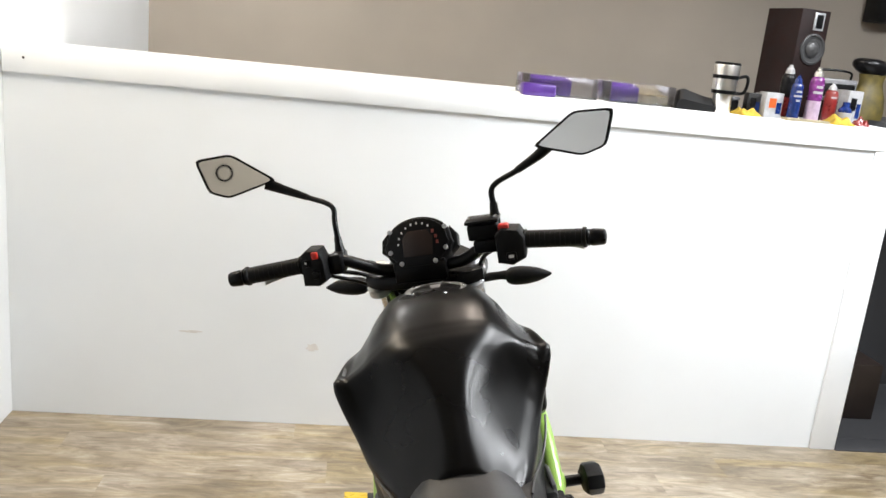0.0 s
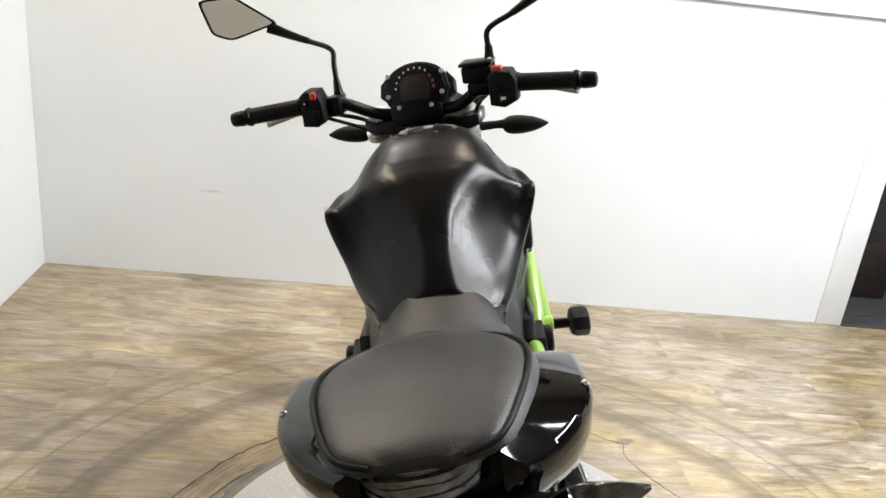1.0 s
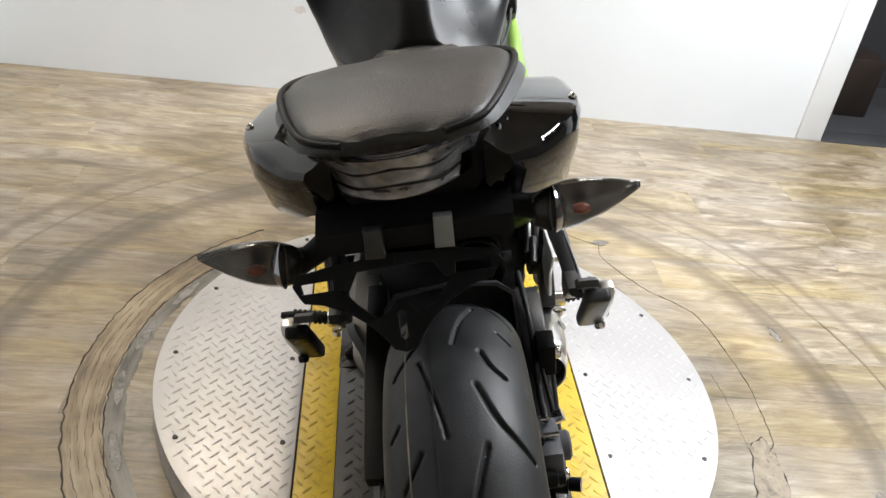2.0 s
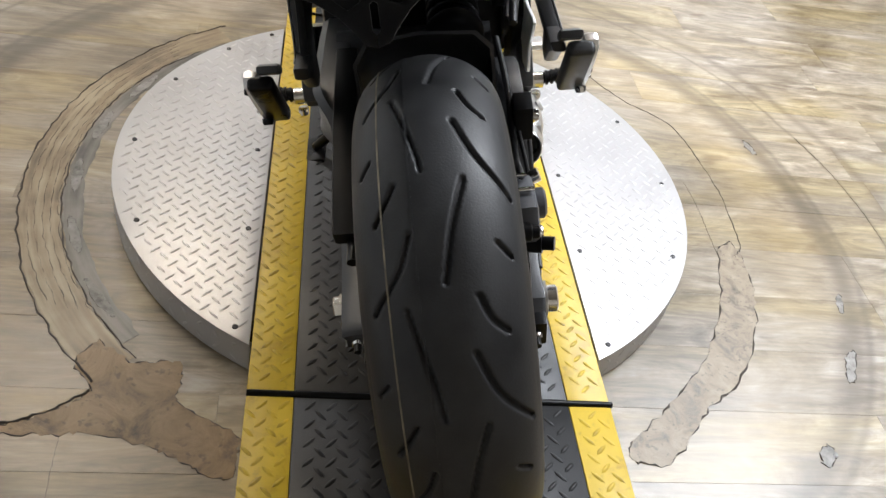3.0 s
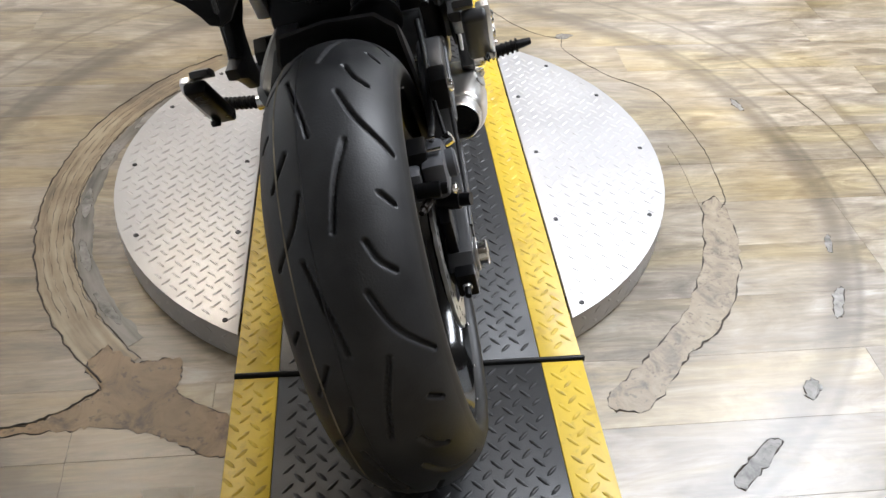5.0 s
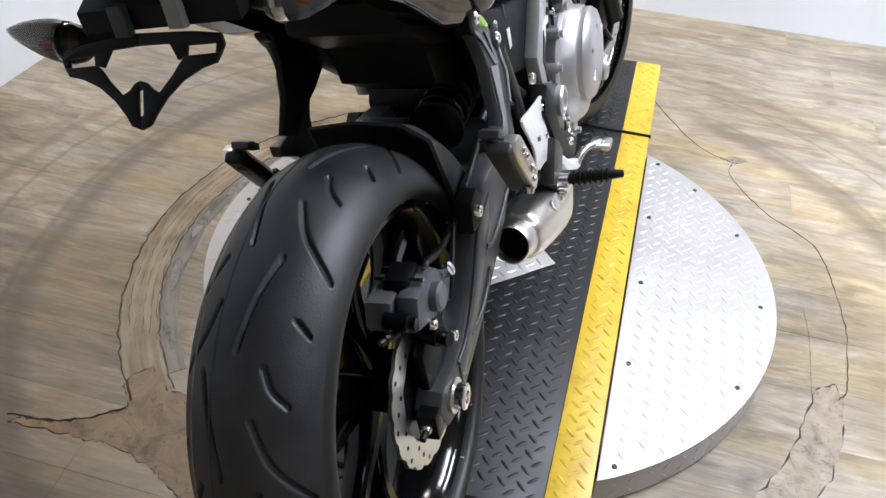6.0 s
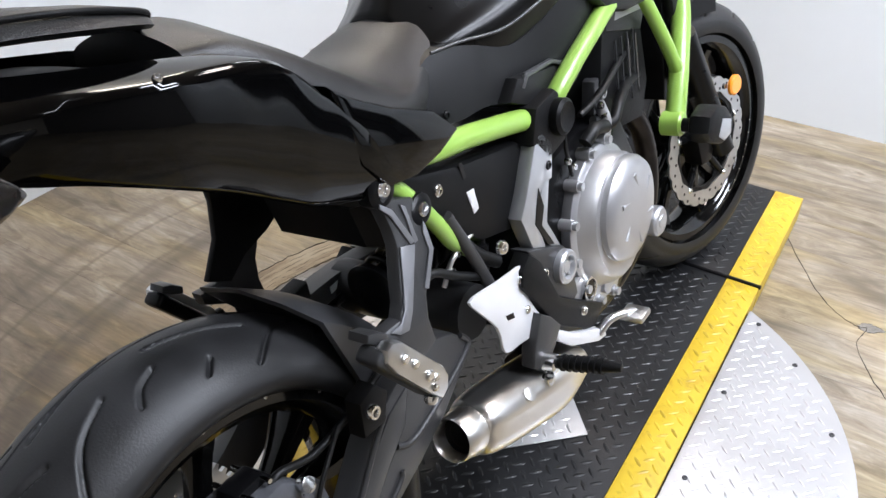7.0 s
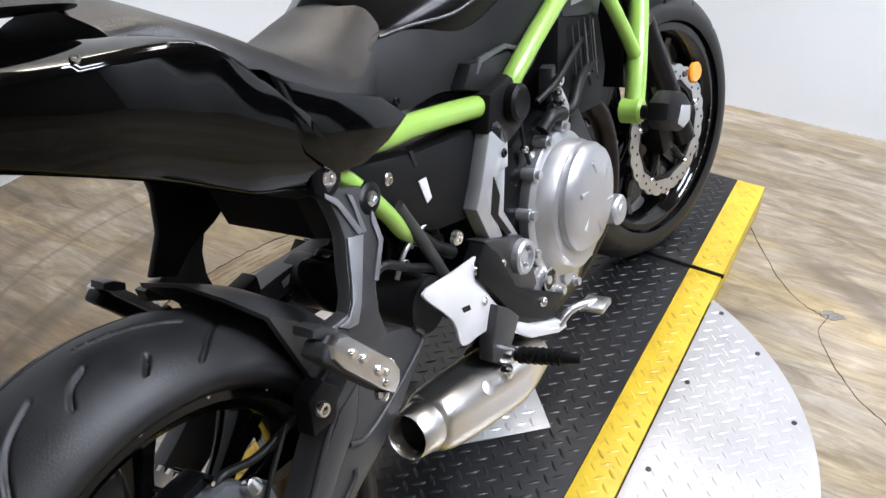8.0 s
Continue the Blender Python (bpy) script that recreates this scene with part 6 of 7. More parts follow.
coil = [(sx + 0.034 * math.cos(t), 0.262 + 0.0036 * t / (2 * math.pi) * 7, 0.524 + 0.034 * math.sin(t) + 0.0004 * t) for t in np.linspace(0, 2 * math.pi * 8, 120)]
tube("shock_spring", coil, 0.0052, BLACKM, moto, "black coil spring", 1, 8)
lathe("shock_cap", [(0, 0.040), (0.010, 0.042), (0.014, 0.036), (0.014, 0.02)], (sx, 0.252, 0.522), (0, -1, -0.1), BLACKM, moto, "black spring collar", 30)
bolt(moto, (0.080, 0.280, 0.509), (1, 0, 0), 0.010, 0.010)
# chain run and left side bits
tube("chain", [(-0.088, RA[1], RA[2] + 0.096), (-0.088, 0.2, 0.43), (-0.088, 0.48, 0.44)], 0.007, BLACKM, moto, "black drive chain", 4, 8)
tube("chain", [(-0.088, RA[1], RA[2] - 0.096), (-0.088, 0.2, 0.30), (-0.088, 0.48, 0.36)], 0.007, BLACKM, moto, "black drive chain", 4, 8)
slab("chain_guard", [(-0.06, 0.425), (0.10, 0.480), (0.26, 0.50), (0.26, 0.475), (0.10, 0.45), (-0.05, 0.40)], -0.112, -0.080, PLASTIC, moto, "black chain guard", 0.004)
slab("sticker", [(0.312, 0.444), (0.340, 0.448), (0.340, 0.458), (0.312, 0.455)], -0.0998, -0.0985, MARK, sa, "pale warning label", 0)

# rear caliper
cal = slab("rear_caliper", [(-0.150, 0.408), (-0.140, 0.450), (-0.075, 0.458), (-0.050, 0.442), (-0.048, 0.408), (-0.09, 0.396)], 0.096, 0.128, CALIPER, moto, "blue-grey rear brake caliper", 0.008)
slab("caliper_bridge", [(-0.155, 0.412), (-0.148, 0.446), (-0.09, 0.455), (-0.07, 0.440), (-0.075, 0.412)], 0.058, 0.0955, CALIPER, cal, "blue-grey caliper half", 0.006)
lathe("piston_bore", [(0, 0.019), (0.012, 0.019), (0.015, 0.015), (0.015, 0.008)], (0.126, -0.095, 0.428), (1, 0, 0), CALIPER, cal, "round piston boss", 24)
lathe("caliper_boot", [(0, 0.011), (0.030, 0.011), (0.032, 0.008), (0.04, 0.008)], (0.085, -0.150, 0.425), (1, 0, -0.1), BLACKM, cal, "", 14)
bracket = slab("caliper_bracket", [(-0.13, 0.36), (-0.10, 0.385), (-0.055, 0.385), (-0.04, 0.345), (-0.06, 0.285), (-0.10, 0.275), (-0.125, 0.30)], 0.100, 0.116, BLACKM, moto, "black caliper bracket", 0.004)
lathe("slide_pin", [(0, 0.013), (0.03, 0.013), (0.03, 0.009), (0.045, 0.009)], (0.105, -0.100, 0.378), (1, -0.3, 0), BLACKM, cal, "rubber slide pin boot", 16)
slab("caliper_ear", [(-0.060, 0.402), (-0.045, 0.430), (-0.020, 0.424), (-0.012, 0.398), (-0.030, 0.384)], 0.100, 0.124, CALIPER, cal, "", 0.005)
for k in range(3):
    lathe("boot_ring", [(0, 0.0125), (0.003, 0.0145), (0.006, 0.0125)], (0.112 + 0.008 * k, -0.100 - 0.002 * k, 0.378), (1, -0.3, 0), BLACKM, cal, "", 16)
slab("pad_cover", [(-0.128, 0.440), (-0.120, 0.462), (-0.082, 0.468), (-0.068, 0.455), (-0.075, 0.440)], 0.074, 0.108, BLACKM, cal, "", 0.005)
tube("pad_pin", [(0.062, -0.112, 0.4585), (0.126, -0.112, 0.4585)], 0.0032, CHROME, cal, "bright pad pin", 1, 8)
tube("pad_pin", [(0.062, -0.085, 0.4635), (0.120, -0.085, 0.4635)], 0.0028, CHROME, cal, "bright pad pin", 1, 8)
lathe("banjo_bolt", [(0, 0.009), (0.012, 0.009), (0.013, 0.005)], (0.128, -0.052, 0.440), (1, 0, 0.4), CHROME, cal, "", 14)
lathe("bleed_screw", [(0, 0.006), (0.02, 0.006), (0.022, 0.004), (0.03, 0.004)], (0.098, -0.150, 0.408), (-0.4, -1, 0), HEADER, cal, "copper bleed screw", 10)
bolt(cal, (0.128, -0.115, 0.400), (1, 0, 0), 0.008, 0.006)
bolt(cal, (0.128, -0.06, 0.350), (1, 0, 0), 0.009, 0.008)
bolt(cal, (0.118, -0.105, 0.290), (1, 0, 0), 0.009, 0.008)
tube("brake_hose", [(0.126, -0.045, 0.448), (0.124, -0.02, 0.470), (0.124, 0.03, 0.455), (0.126, 0.09, 0.462), (0.126, 0.17, 0.482), (0.120, 0.26, 0.50)], 0.0048, CABLE, moto, "black rear brake hose", 6, 8)
turn = REAR @ Matrix.Translation((0.0, RA[1] + 0.006, RA[2] + 0.012)) @ pose(0, 0, 0, -10, 0, 0) @ Matrix.Translation((0, -RA[1], -RA[2]))
for ob in [cal, bracket] + list(cal.children):
    ob.data.transform(turn)
tube("sensor_wire", [(0.140, 0.0, 0.40), (0.140, 0.02, 0.43), (0.132, 0.07, 0.468)], 0.003, CABLE, moto, "black sensor wire", 5, 8)

# ---- exhaust ----
ex0, ex1 = Vector((0.157, 0.242, 0.322)), Vector((0.160, 0.49, 0.246))
axis = (ex1 - ex0).normalized()
rings = []
for d, ry, rz, mat_d in ((0.0, 0.034, 0.034, 0), (0.010, 0.042, 0.042, 0), (0.05, 0.048, 0.047, 0), (0.14, 0.052, 0.050, 0), (0.20, 0.050, 0.050, 0), (0.25, 0.040, 0.043, 0), (0.29, 0.030, 0.032, 0)):
    c = ex0 + axis * (d + 0.015)
    side = Vector((1, 0, 0))
    up = side.cross(axis).normalized()
    ring = []
    for a in np.linspace(0, 2 * np.pi, 28, endpoint=False):
        ca, sa_ = math.cos(a), math.sin(a)
        q = 0.86 + 0.14 * abs(math.sin(2 * a))
        ring.append(tuple(c + side * (ry * ca * q) + up * (rz * sa_ * q)))
    rings.append(ring)
muf = loft("muffler", rings, STEEL, moto, "brushed stainless steel stub muffler", 4)
lathe("outlet_ring", [(-0.016, 0.0310), (-0.018, 0.0295), (-0.016, 0.0280), (0.030, 0.0265), (0.030, 0.0300), (0.016, 0.0350), (0.002, 0.0320)], tuple(ex0 + axis * -0.008), tuple(axis), STEEL, muf, "brushed outlet ring", 40, True)
lathe("outlet_bore", [(0.0, 0.0262), (0.020, 0.0250), (0.022, 0.001)], tuple(ex0 + axis * -0.004), tuple(axis), BLACKM, muf, "sooty black bore", 28)
lathe("inner_pipe", [(0.0, 0.0185), (0.0, 0.0165), (0.018, 0.0160), (0.018, 0.0185)], tuple(ex0 + axis * -0.004), tuple(axis), HEADER, muf, "dark inner pipe", 28, True)
lathe("muffler_screw", [(0, 0.010), (0.003, 0.010), (0.004, 0.005)], tuple(ex0 + axis * 0.11 + Vector((0.040, 0.0, 0.030))), (0.8, 0, 0.6), STEEL, muf, "", 16)

# ---- foot controls, right and left ----
HX = (0.724, -0.348, 1.036)  # the hangers splay along this line of sight
for s in (1, -1):
    fr = slab("footrest_hanger", [(0.498, 0.640), (0.512, 0.638), (0.536, 0.612), (0.524, 0.562), (0.502, 0.566), (0.482, 0.552), (0.472, 0.523), (0.490, 0.452), (0.458, 0.468), (0.431, 0.543), (0.453, 0.570)], s * 0.148, s * 0.172, SILVERP, moto, "silver footrest hanger", 0.004)
    slab("hanger_strut", [(0.523, 0.566), (0.502, 0.504), (0.534, 0.445), (0.508, 0.448), (0.476, 0.511), (0.503, 0.568)], s * 0.150, s * 0.168, SILVERP, fr, "silver strut", 0.003)
    # the gap is not cut: a black inset gives its darkness
    slab("hanger_slot", [(0.4818, 0.5669), (0.4899, 0.5354), (0.4780, 0.5119), (0.5050, 0.468), (0.489, 0.4745), (0.4616, 0.5211)], s * 0.168, s * 0.1730, BLACKM, fr, "black inset standing in for an open slot", 0)
    bolt(fr, (s * 0.170, 0.516, 0.586), (s, 0, 0), 0.007, 0.004, BLACKM)
    lp = slab("footrest_plate", [(0.415, 0.504), (0.441, 0.478), (0.478, 0.397), (0.530, 0.358), (0.606, 0.306), (0.572, 0.284), (0.543, 0.296), (0.459, 0.359), (0.440, 0.387), (0.408, 0.437), (0.387, 0.466), (0.392, 0.488)], s * 0.162, s * 0.188, PLASTIC, moto, "black footrest plate", 0.004)
    slab("upper_plate", [(0.422, 0.502), (0.441, 0.477), (0.477, 0.398), (0.529, 0.357), (0.544, 0.362), (0.540, 0.393), (0.538, 0.427), (0.519, 0.458), (0.466, 0.483)], s * 0.150, s * 0.180, GREYM, lp, "dark grey upper plate", 0.003)
    lathe("pivot_ring", [(0, 0.026), (0.010, 0.026), (0.013, 0.023), (0.013, 0.018), (0.004, 0.016), (0.004, 0.010), (0.009, 0.009)], (s * 0.180, 0.505, 0.432), (s, 0, 0), SILVERP, lp, "ringed silver pivot boss", 30)
    for i in range(5):
        a = radians(72 * i)
        tube("ring_spoke", [(s * 0.186, 0.505 + 0.009 * math.cos(a), 0.432 + 0.009 * math.sin(a)), (s * 0.188, 0.505 + 0.018 * math.cos(a), 0.432 + 0.018 * math.sin(a))], 0.0022, SILVERP, lp, "", 1, 6)
    bolt(lp, (s * 0.180, 0.455, 0.449), (s, 0, 0), 0.007, 0.005)
    bolt(lp, (s * 0.188, 0.536, 0.336), (s, 0, 0), 0.008, 0.006)
    if s < 0:
        for ob in [lp] + list(lp.children):
            ob.data.transform(Matrix.Translation((0, 0.02, -0.060)))
    slab("peg_mount", [(0.440, 0.388), (0.462, 0.360), (0.438, 0.337), (0.420, 0.325), (0.404, 0.313), (0.378, 0.340), (0.385, 0.366), (0.404, 0.398), (0.413, 0.410)], s * 0.170, s * 0.194, GREYM, moto, "dark grey peg mount", 0.004)
    if s > 0:
        heel = slab("heel_guard", [tuple(p[:2]) for p in spline([(0.410, 0.490, 0), (0.400, 0.470, 0), (0.402, 0.450, 0), (0.417, 0.418, 0), (0.430, 0.393, 0), (0.421, 0.373, 0), (0.372, 0.384, 0), (0.348, 0.388, 0), (0.332, 0.400, 0), (0.326, 0.440, 0), (0.281, 0.502, 0), (0.286, 0.511, 0), (0.300, 0.510, 0), (0.346, 0.501, 0)], 3, True)], s * 0.176, s * 0.181, WHITEP, moto, "pale silver heel guard plate", 0.0015)
        bolt(heel, (s * 0.181, 0.392, 0.476), (s, 0, 0), 0.007, 0.004)
        bolt(heel, (s * 0.181, 0.398, 0.424), (s, 0, 0), 0.006, 0.004)
        slab("logo_block", [(0.347, 0.446), (0.365, 0.440), (0.367, 0.431), (0.350, 0.437)], s * 0.181, s * 0.1815, BLACKM, heel, "dark printed block", 0)
    peg = tube("rider_peg", [(s * 0.205, 0.410, 0.333), (s * 0.245, 0.418, 0.335), (s * 0.280, 0.424, 0.336), (s * 0.300, 0.428, 0.336)], [0.0095, 0.0105, 0.0085, 0.0060], PLASTIC, moto, "black rubber rider footpeg", 3, 12)
    for i in range(7):
        lathe("peg_rib", [(0, 0.0125), (0.004, 0.0125)], (s * (0.218 + 0.009 * i), 0.4126 + 0.0018 * i, 0.3337 + 0.0003 * i), (s, 0, 0), PLASTIC, peg, "", 12)
    lathe("peg_clevis", [(0, 0.014), (0.022, 0.014), (0.024, 0.010)], (s * 0.190, 0.406, 0.334), (s, 0, 0), CHROME, moto, "bright peg clevis", 16)
    bolt(moto, (s * 0.200, 0.398, 0.315), (0, 0, -1), 0.009, 0.012)
    # passenger hanger: forked plate down to a folding peg
    ph = slab("passenger_hanger", [(0.179, 0.716), (0.187, 0.722), (0.203, 0.717), (0.214, 0.702), (0.215, 0.680), (0.226, 0.676), (0.244, 0.669), (0.257, 0.652), (0.254, 0.626), (0.259, 0.594), (0.243, 0.566), (0.231, 0.545), (0.226, 0.515), (0.231, 0.480), (0.205, 0.472), (0.165, 0.510), (0.130, 0.530), (0.128, 0.548), (0.158, 0.545), (0.177, 0.544), (0.186, 0.559), (0.192, 0.591), (0.201, 0.625), (0.199, 0.648), (0.193, 0.672), (0.182, 0.692)], s * 0.135, s * 0.156, GREYM, moto, "dark grey passenger footrest hanger", 0.005)
    lathe("rubber_mount", [(0, 0.022), (0.018, 0.022), (0.020, 0.018), (0.020, 0.012)], (s * 0.138, 0.198, 0.700), (s, 0, 0), BLACKM, ph, "black rubber bush", 24)
    bolt(ph, (s * 0.156, 0.198, 0.700), (s, 0, 0), 0.010, 0.006)
    lathe("rubber_mount", [(0, 0.019), (0.018, 0.019), (0.020, 0.015), (0.020, 0.010)], (s * 0.138, 0.254, 0.648), (s, 0, 0), BLACKM, ph, "black rubber bush", 24)
    bolt(ph, (s * 0.156, 0.254, 0.648), (s, 0, 0), 0.009, 0.006)
    slab("hanger_face", [(0.203, 0.626), (0.228, 0.617), (0.215, 0.585), (0.198, 0.544), (0.185, 0.525), (0.169, 0.529), (0.156, 0.540), (0.174, 0.541), (0.185, 0.553), (0.192, 0.577), (0.199, 0.608)], s * 0.156, s * 0.1585, HANGERM, ph, "satin grey front face", 0.001)
    slab("hanger_edge", [(0.187, 0.688), (0.204, 0.673), (0.229, 0.620), (0.220, 0.620), (0.199, 0.667), (0.186, 0.682)], s * 0.156, s * 0.159, HANGERM, ph, "satin grey raised edge", 0.001)
    slab("hanger_edge", [(0.218, 0.672), (0.226, 0.666), (0.234, 0.618), (0.226, 0.618), (0.223, 0.650)], s * 0.156, s * 0.159, HANGERM, ph, "satin grey raised edge", 0.001)
    slab("hanger_edge", [(0.249, 0.637), (0.252, 0.630), (0.257, 0.595), (0.233, 0.553), (0.226, 0.558), (0.249, 0.597), (0.245, 0.623)], s * 0.156, s * 0.159, HANGERM, ph, "satin grey raised edge", 0.001)
    for ob in [ph] + list(ph.children) if s > 0 else []:
        for v in ob.data.vertices:
            w = min(1, max(0, (0.690 - v.co.z) / 0.16))
            v.co += (Vector((s * HX[0], HX[1], HX[2])) - v.co) * (0.040 * w / (HX[0] - 0.156))
    PEGM = Matrix.Translation((0.208, 0.112, 0.541) if s > 0 else (-0.194, 0.138, 0.506)) @ pose(0, 0, 0, -53, 0, 0)
    pp = part("passenger_peg", box_bm((-0.017, -0.060, -0.016), (0.017, 0.064, 0.004), 0.006, 3), GREYM if s > 0 else BLACKM, moto, "folded passenger footpeg")
    pp.data.transform(PEGM)
    face = [(-0.060, 0.002), (-0.056, 0.012), (-0.044, 0.018), (0.045, 0.019), (0.060, 0.014), (0.068, 0.002), (0.066, -0.012), (0.040, -0.014), (-0.030, -0.013), (-0.052, -0.009)]
    q = slab("peg_face", [(u, v) for u, v in face], s * 0.004, s * 0.022, ALU, pp, "bright cast aluminium tread", 0.004, "x", PEGM)
    for yy, zz, r in ((-0.030, 0.004, 0.0055), (-0.010, 0.005, 0.0055), (0.022, 0.002, 0.0065), (0.034, 0.004, 0.0050), (0.040, -0.006, 0.0045)):
        lathe("tread_knob", [(0, r), (0.002, r), (0.004, r * 0.7)], tuple(PEGM @ Vector((s * 0.022, yy, zz))), (s, 0, 0), CHROME, pp, "", 14)
    slab("peg_clevis", [(-0.072, 0.010), (-0.060, 0.018), (-0.042, 0.022), (-0.036, 0.014), (-0.052, 0.006), (-0.068, 0.002)], s * -0.026, s * 0.002, GREYM, pp, "grey clevis", 0.003, "x", PEGM)
    bolt(pp, tuple(PEGM @ Vector((s * 0.004, 0.058, 0.012))), tuple(PEGM.to_3x3() @ Vector((0, 0.4, 1))), 0.008, 0.009, CHROME if s > 0 else BLACKM)
    bolt(pp, tuple(PEGM @ Vector((s * 0.014, 0.052, -0.014))), tuple(PEGM.to_3x3() @ Vector((0, 0.4, -1))), 0.008, 0.009, CHROME if s > 0 else BLACKM)
slab("hanger_web", [(0.186, 0.712), (0.240, 0.690), (0.292, 0.662), (0.310, 0.596), (0.262, 0.573), (0.215, 0.560), (0.180, 0.537), (0.146, 0.556), (0.178, 0.602), (0.190, 0.652)], -0.134, -0.146, PLASTIC, moto, "black plate behind the left passenger hanger", 0.003)
# brake pedal and master cylinder on the right
slab("pedal_link", [(0.446, 0.362), (0.501, 0.318), (0.593, 0.268), (0.595, 0.250), (0.566, 0.258), (0.489, 0.302), (0.451, 0.337)], 0.176, 0.194, WHITEP, moto, "pale pedal arm", 0.004)
tube("brake_pedal", [(0.188, 0.575, 0.268), (0.200, 0.595, 0.282), (0.212, 0.615, 0.284), (0.222, 0.640, 0.276)], [0.009, 0.007, 0.006, 0.008], ALU, moto, "bright brake pedal", 5, 10)
box("pedal_pad", (0.205, 0.618, 0.268), (0.246, 0.655, 0.280), ALU, moto, "bright pedal pad", 0.004)
lathe("master_cylinder", [(0, 0.012), (0.035, 0.012), (0.037, 0.008), (0.05, 0.007)], (0.135, 0.372, 0.495), (0, 0.2, 1), BLACKM, moto, "black rear master cylinder", 18)
bolt(moto, (0.172, 0.372, 0.535), (1, 0, 0), 0.010, 0.008)
tube("brake_hose", [(0.150, 0.350, 0.50), (0.150, 0.30, 0.53), (0.145, 0.26, 0.555), (0.14, 0.215, 0.545)], 0.006, CABLE, moto, "black brake hose", 5, 8)
tube("frame_stay", [(0.152, 0.300, 0.615), (0.155, 0.332, 0.546), (0.155, 0.362, 0.476)], 0.0085, SWING, moto, "black stay rod", 4, 10)
# side stand
tube("side_stand", [(-0.13, 0.60, 0.24), (-0.17, 0.62, 0.13), (-0.235, 0.64, 0.058)], [0.014, 0.012, 0.010], BLACKM, moto, "black side stand", 4, 12)
box("stand_foot", (-0.265, 0.60, 0.046), (-0.215, 0.68, 0.056), BLACKM, moto, "black stand foot", 0.003, Matrix.Identity(4))

# ---- cockpit ----
tube("handlebar", [(-0.30, 0.855, 1.046), (-0.22, 0.870, 1.052), (-0.155, 0.895, 1.045), (-0.09, 0.935, 1.005), (-0.04, 0.945, 0.998), (0.04, 0.945, 0.998), (0.09, 0.935, 1.005), (0.155, 0.895, 1.045), (0.22, 0.870, 1.052), (0.30, 0.855, 1.046)], 0.0125, BLACKM, moto, "black tubular handlebar", 6, 14, BARS)
box("bar_clamp", (-0.055, 0.918, 0.972), (0.055, 0.972, 1.018), BLACKM, moto, "black bar clamp", 0.006, BARS)
for s in (1, -1):
    gp = lathe("grip", [(0, 0.0185), (0.004, 0.0195), (0.005, 0.0168), (0.055, 0.0165), (0.110, 0.0168), (0.112, 0.0195), (0.118, 0.0190)], (s * 0.225, 0.868, 1.050), (s, -0.13 , -0.05), PLASTIC, moto, "black rubber grip", 26, m=BARS)
    for i in range(10):
        lathe("grip_rib", [(0, 0.0173), (0.003, 0.0173)], (s * (0.235 + 0.0095 * i), 0.868 - 0.13 * (0.010 + 0.0095 * i), 1.050 - 0.05 * (0.01 + 0.0095 * i)), (s, -0.13, -0.05), PLASTIC, gp, "", 18, m=BARS)
    lathe("bar_end", [(0, 0.0145), (0.003, 0.017), (0.006, 0.0145), (0.010, 0.0165), (0.030, 0.0150), (0.034, 0.0125), (0.036, 0.006)], (s * 0.343, 0.852, 1.044), (s, -0.13, -0.05), BLACKM, moto, "black bar end weight", 24, m=BARS)
    lever = tube("lever", [(s * 0.170, 0.925, 1.035), (s * 0.22, 0.945, 1.030), (s * 0.28, 0.935, 1.020), (s * 0.335, 0.915, 1.012)], [0.008, 0.006, 0.005, 0.008], ALU if s > 0 else SILVERP, moto, "silver hand lever", 5, 10, BARS)
# left switch block
sw = slab("switch_block", [(-0.222, 1.012), (-0.218, 1.075), (-0.205, 1.084), (-0.180, 1.082), (-0.172, 1.060), (-0.172, 1.018), (-0.190, 1.008)], 0.842, 0.892, PLASTIC, moto, "black left switch block", 0.006, "y", BARS)
box("switch", (-0.193, 0.838, 1.066), (-0.180, 0.846, 1.080), REDP, sw, "red switch", 0.002, BARS)
box("switch", (-0.213, 0.837, 1.052), (-0.200, 0.845, 1.066), BLACKM, sw, "", 0.002, BARS)
box("switch", (-0.197, 0.836, 1.026), (-0.182, 0.845, 1.042), BLACKM, sw, "", 0.002, BARS)
box("switch_mark", (-0.208, 0.8365, 1.0585), (-0.204, 0.8372, 1.0625), MARK, sw, "", 0, BARS)
box("clutch_perch", (-0.172, 0.872, 1.020), (-0.145, 0.925, 1.062), BLACKM, moto, "black clutch lever perch", 0.006, BARS)
# right switch block and brake fluid reservoir
sw = slab("switch_block", [(0.172, 1.015), (0.172, 1.070), (0.186, 1.082), (0.218, 1.078), (0.228, 1.060), (0.226, 1.020), (0.20, 1.008)], 0.838, 0.892, PLASTIC, moto, "black right switch block", 0.008, "y", BARS)
box("switch", (0.180, 0.848, 1.078), (0.200, 0.868, 1.088), REDP, sw, "red kill switch", 0.003, BARS)
box("switch", (0.190, 0.833, 1.022), (0.210, 0.841, 1.036), BLACKM, sw, "", 0.002, BARS)
box("switch_mark", (0.195, 0.8322, 1.026), (0.205, 0.8332, 1.032), MARK, sw, "pale start mark", 0, BARS)
res = part("fluid_reservoir", box_bm((0.118, 0.862, 1.058), (0.178, 0.912, 1.090), 0.006, 3), PLASTIC, moto, "black brake fluid reservoir")
res.data.transform(BARS)
lid = part("reservoir_lid", box_bm((0.115, 0.859, 1.0905), (0.181, 0.915, 1.098), 0.003, 2), BLACKM, res, "black reservoir lid")
lid.data.transform(BARS)
box("master_body", (0.125, 0.868, 1.030), (0.175, 0.905, 1.0575), BLACKM, moto, "black front master cylinder", 0.006, BARS)
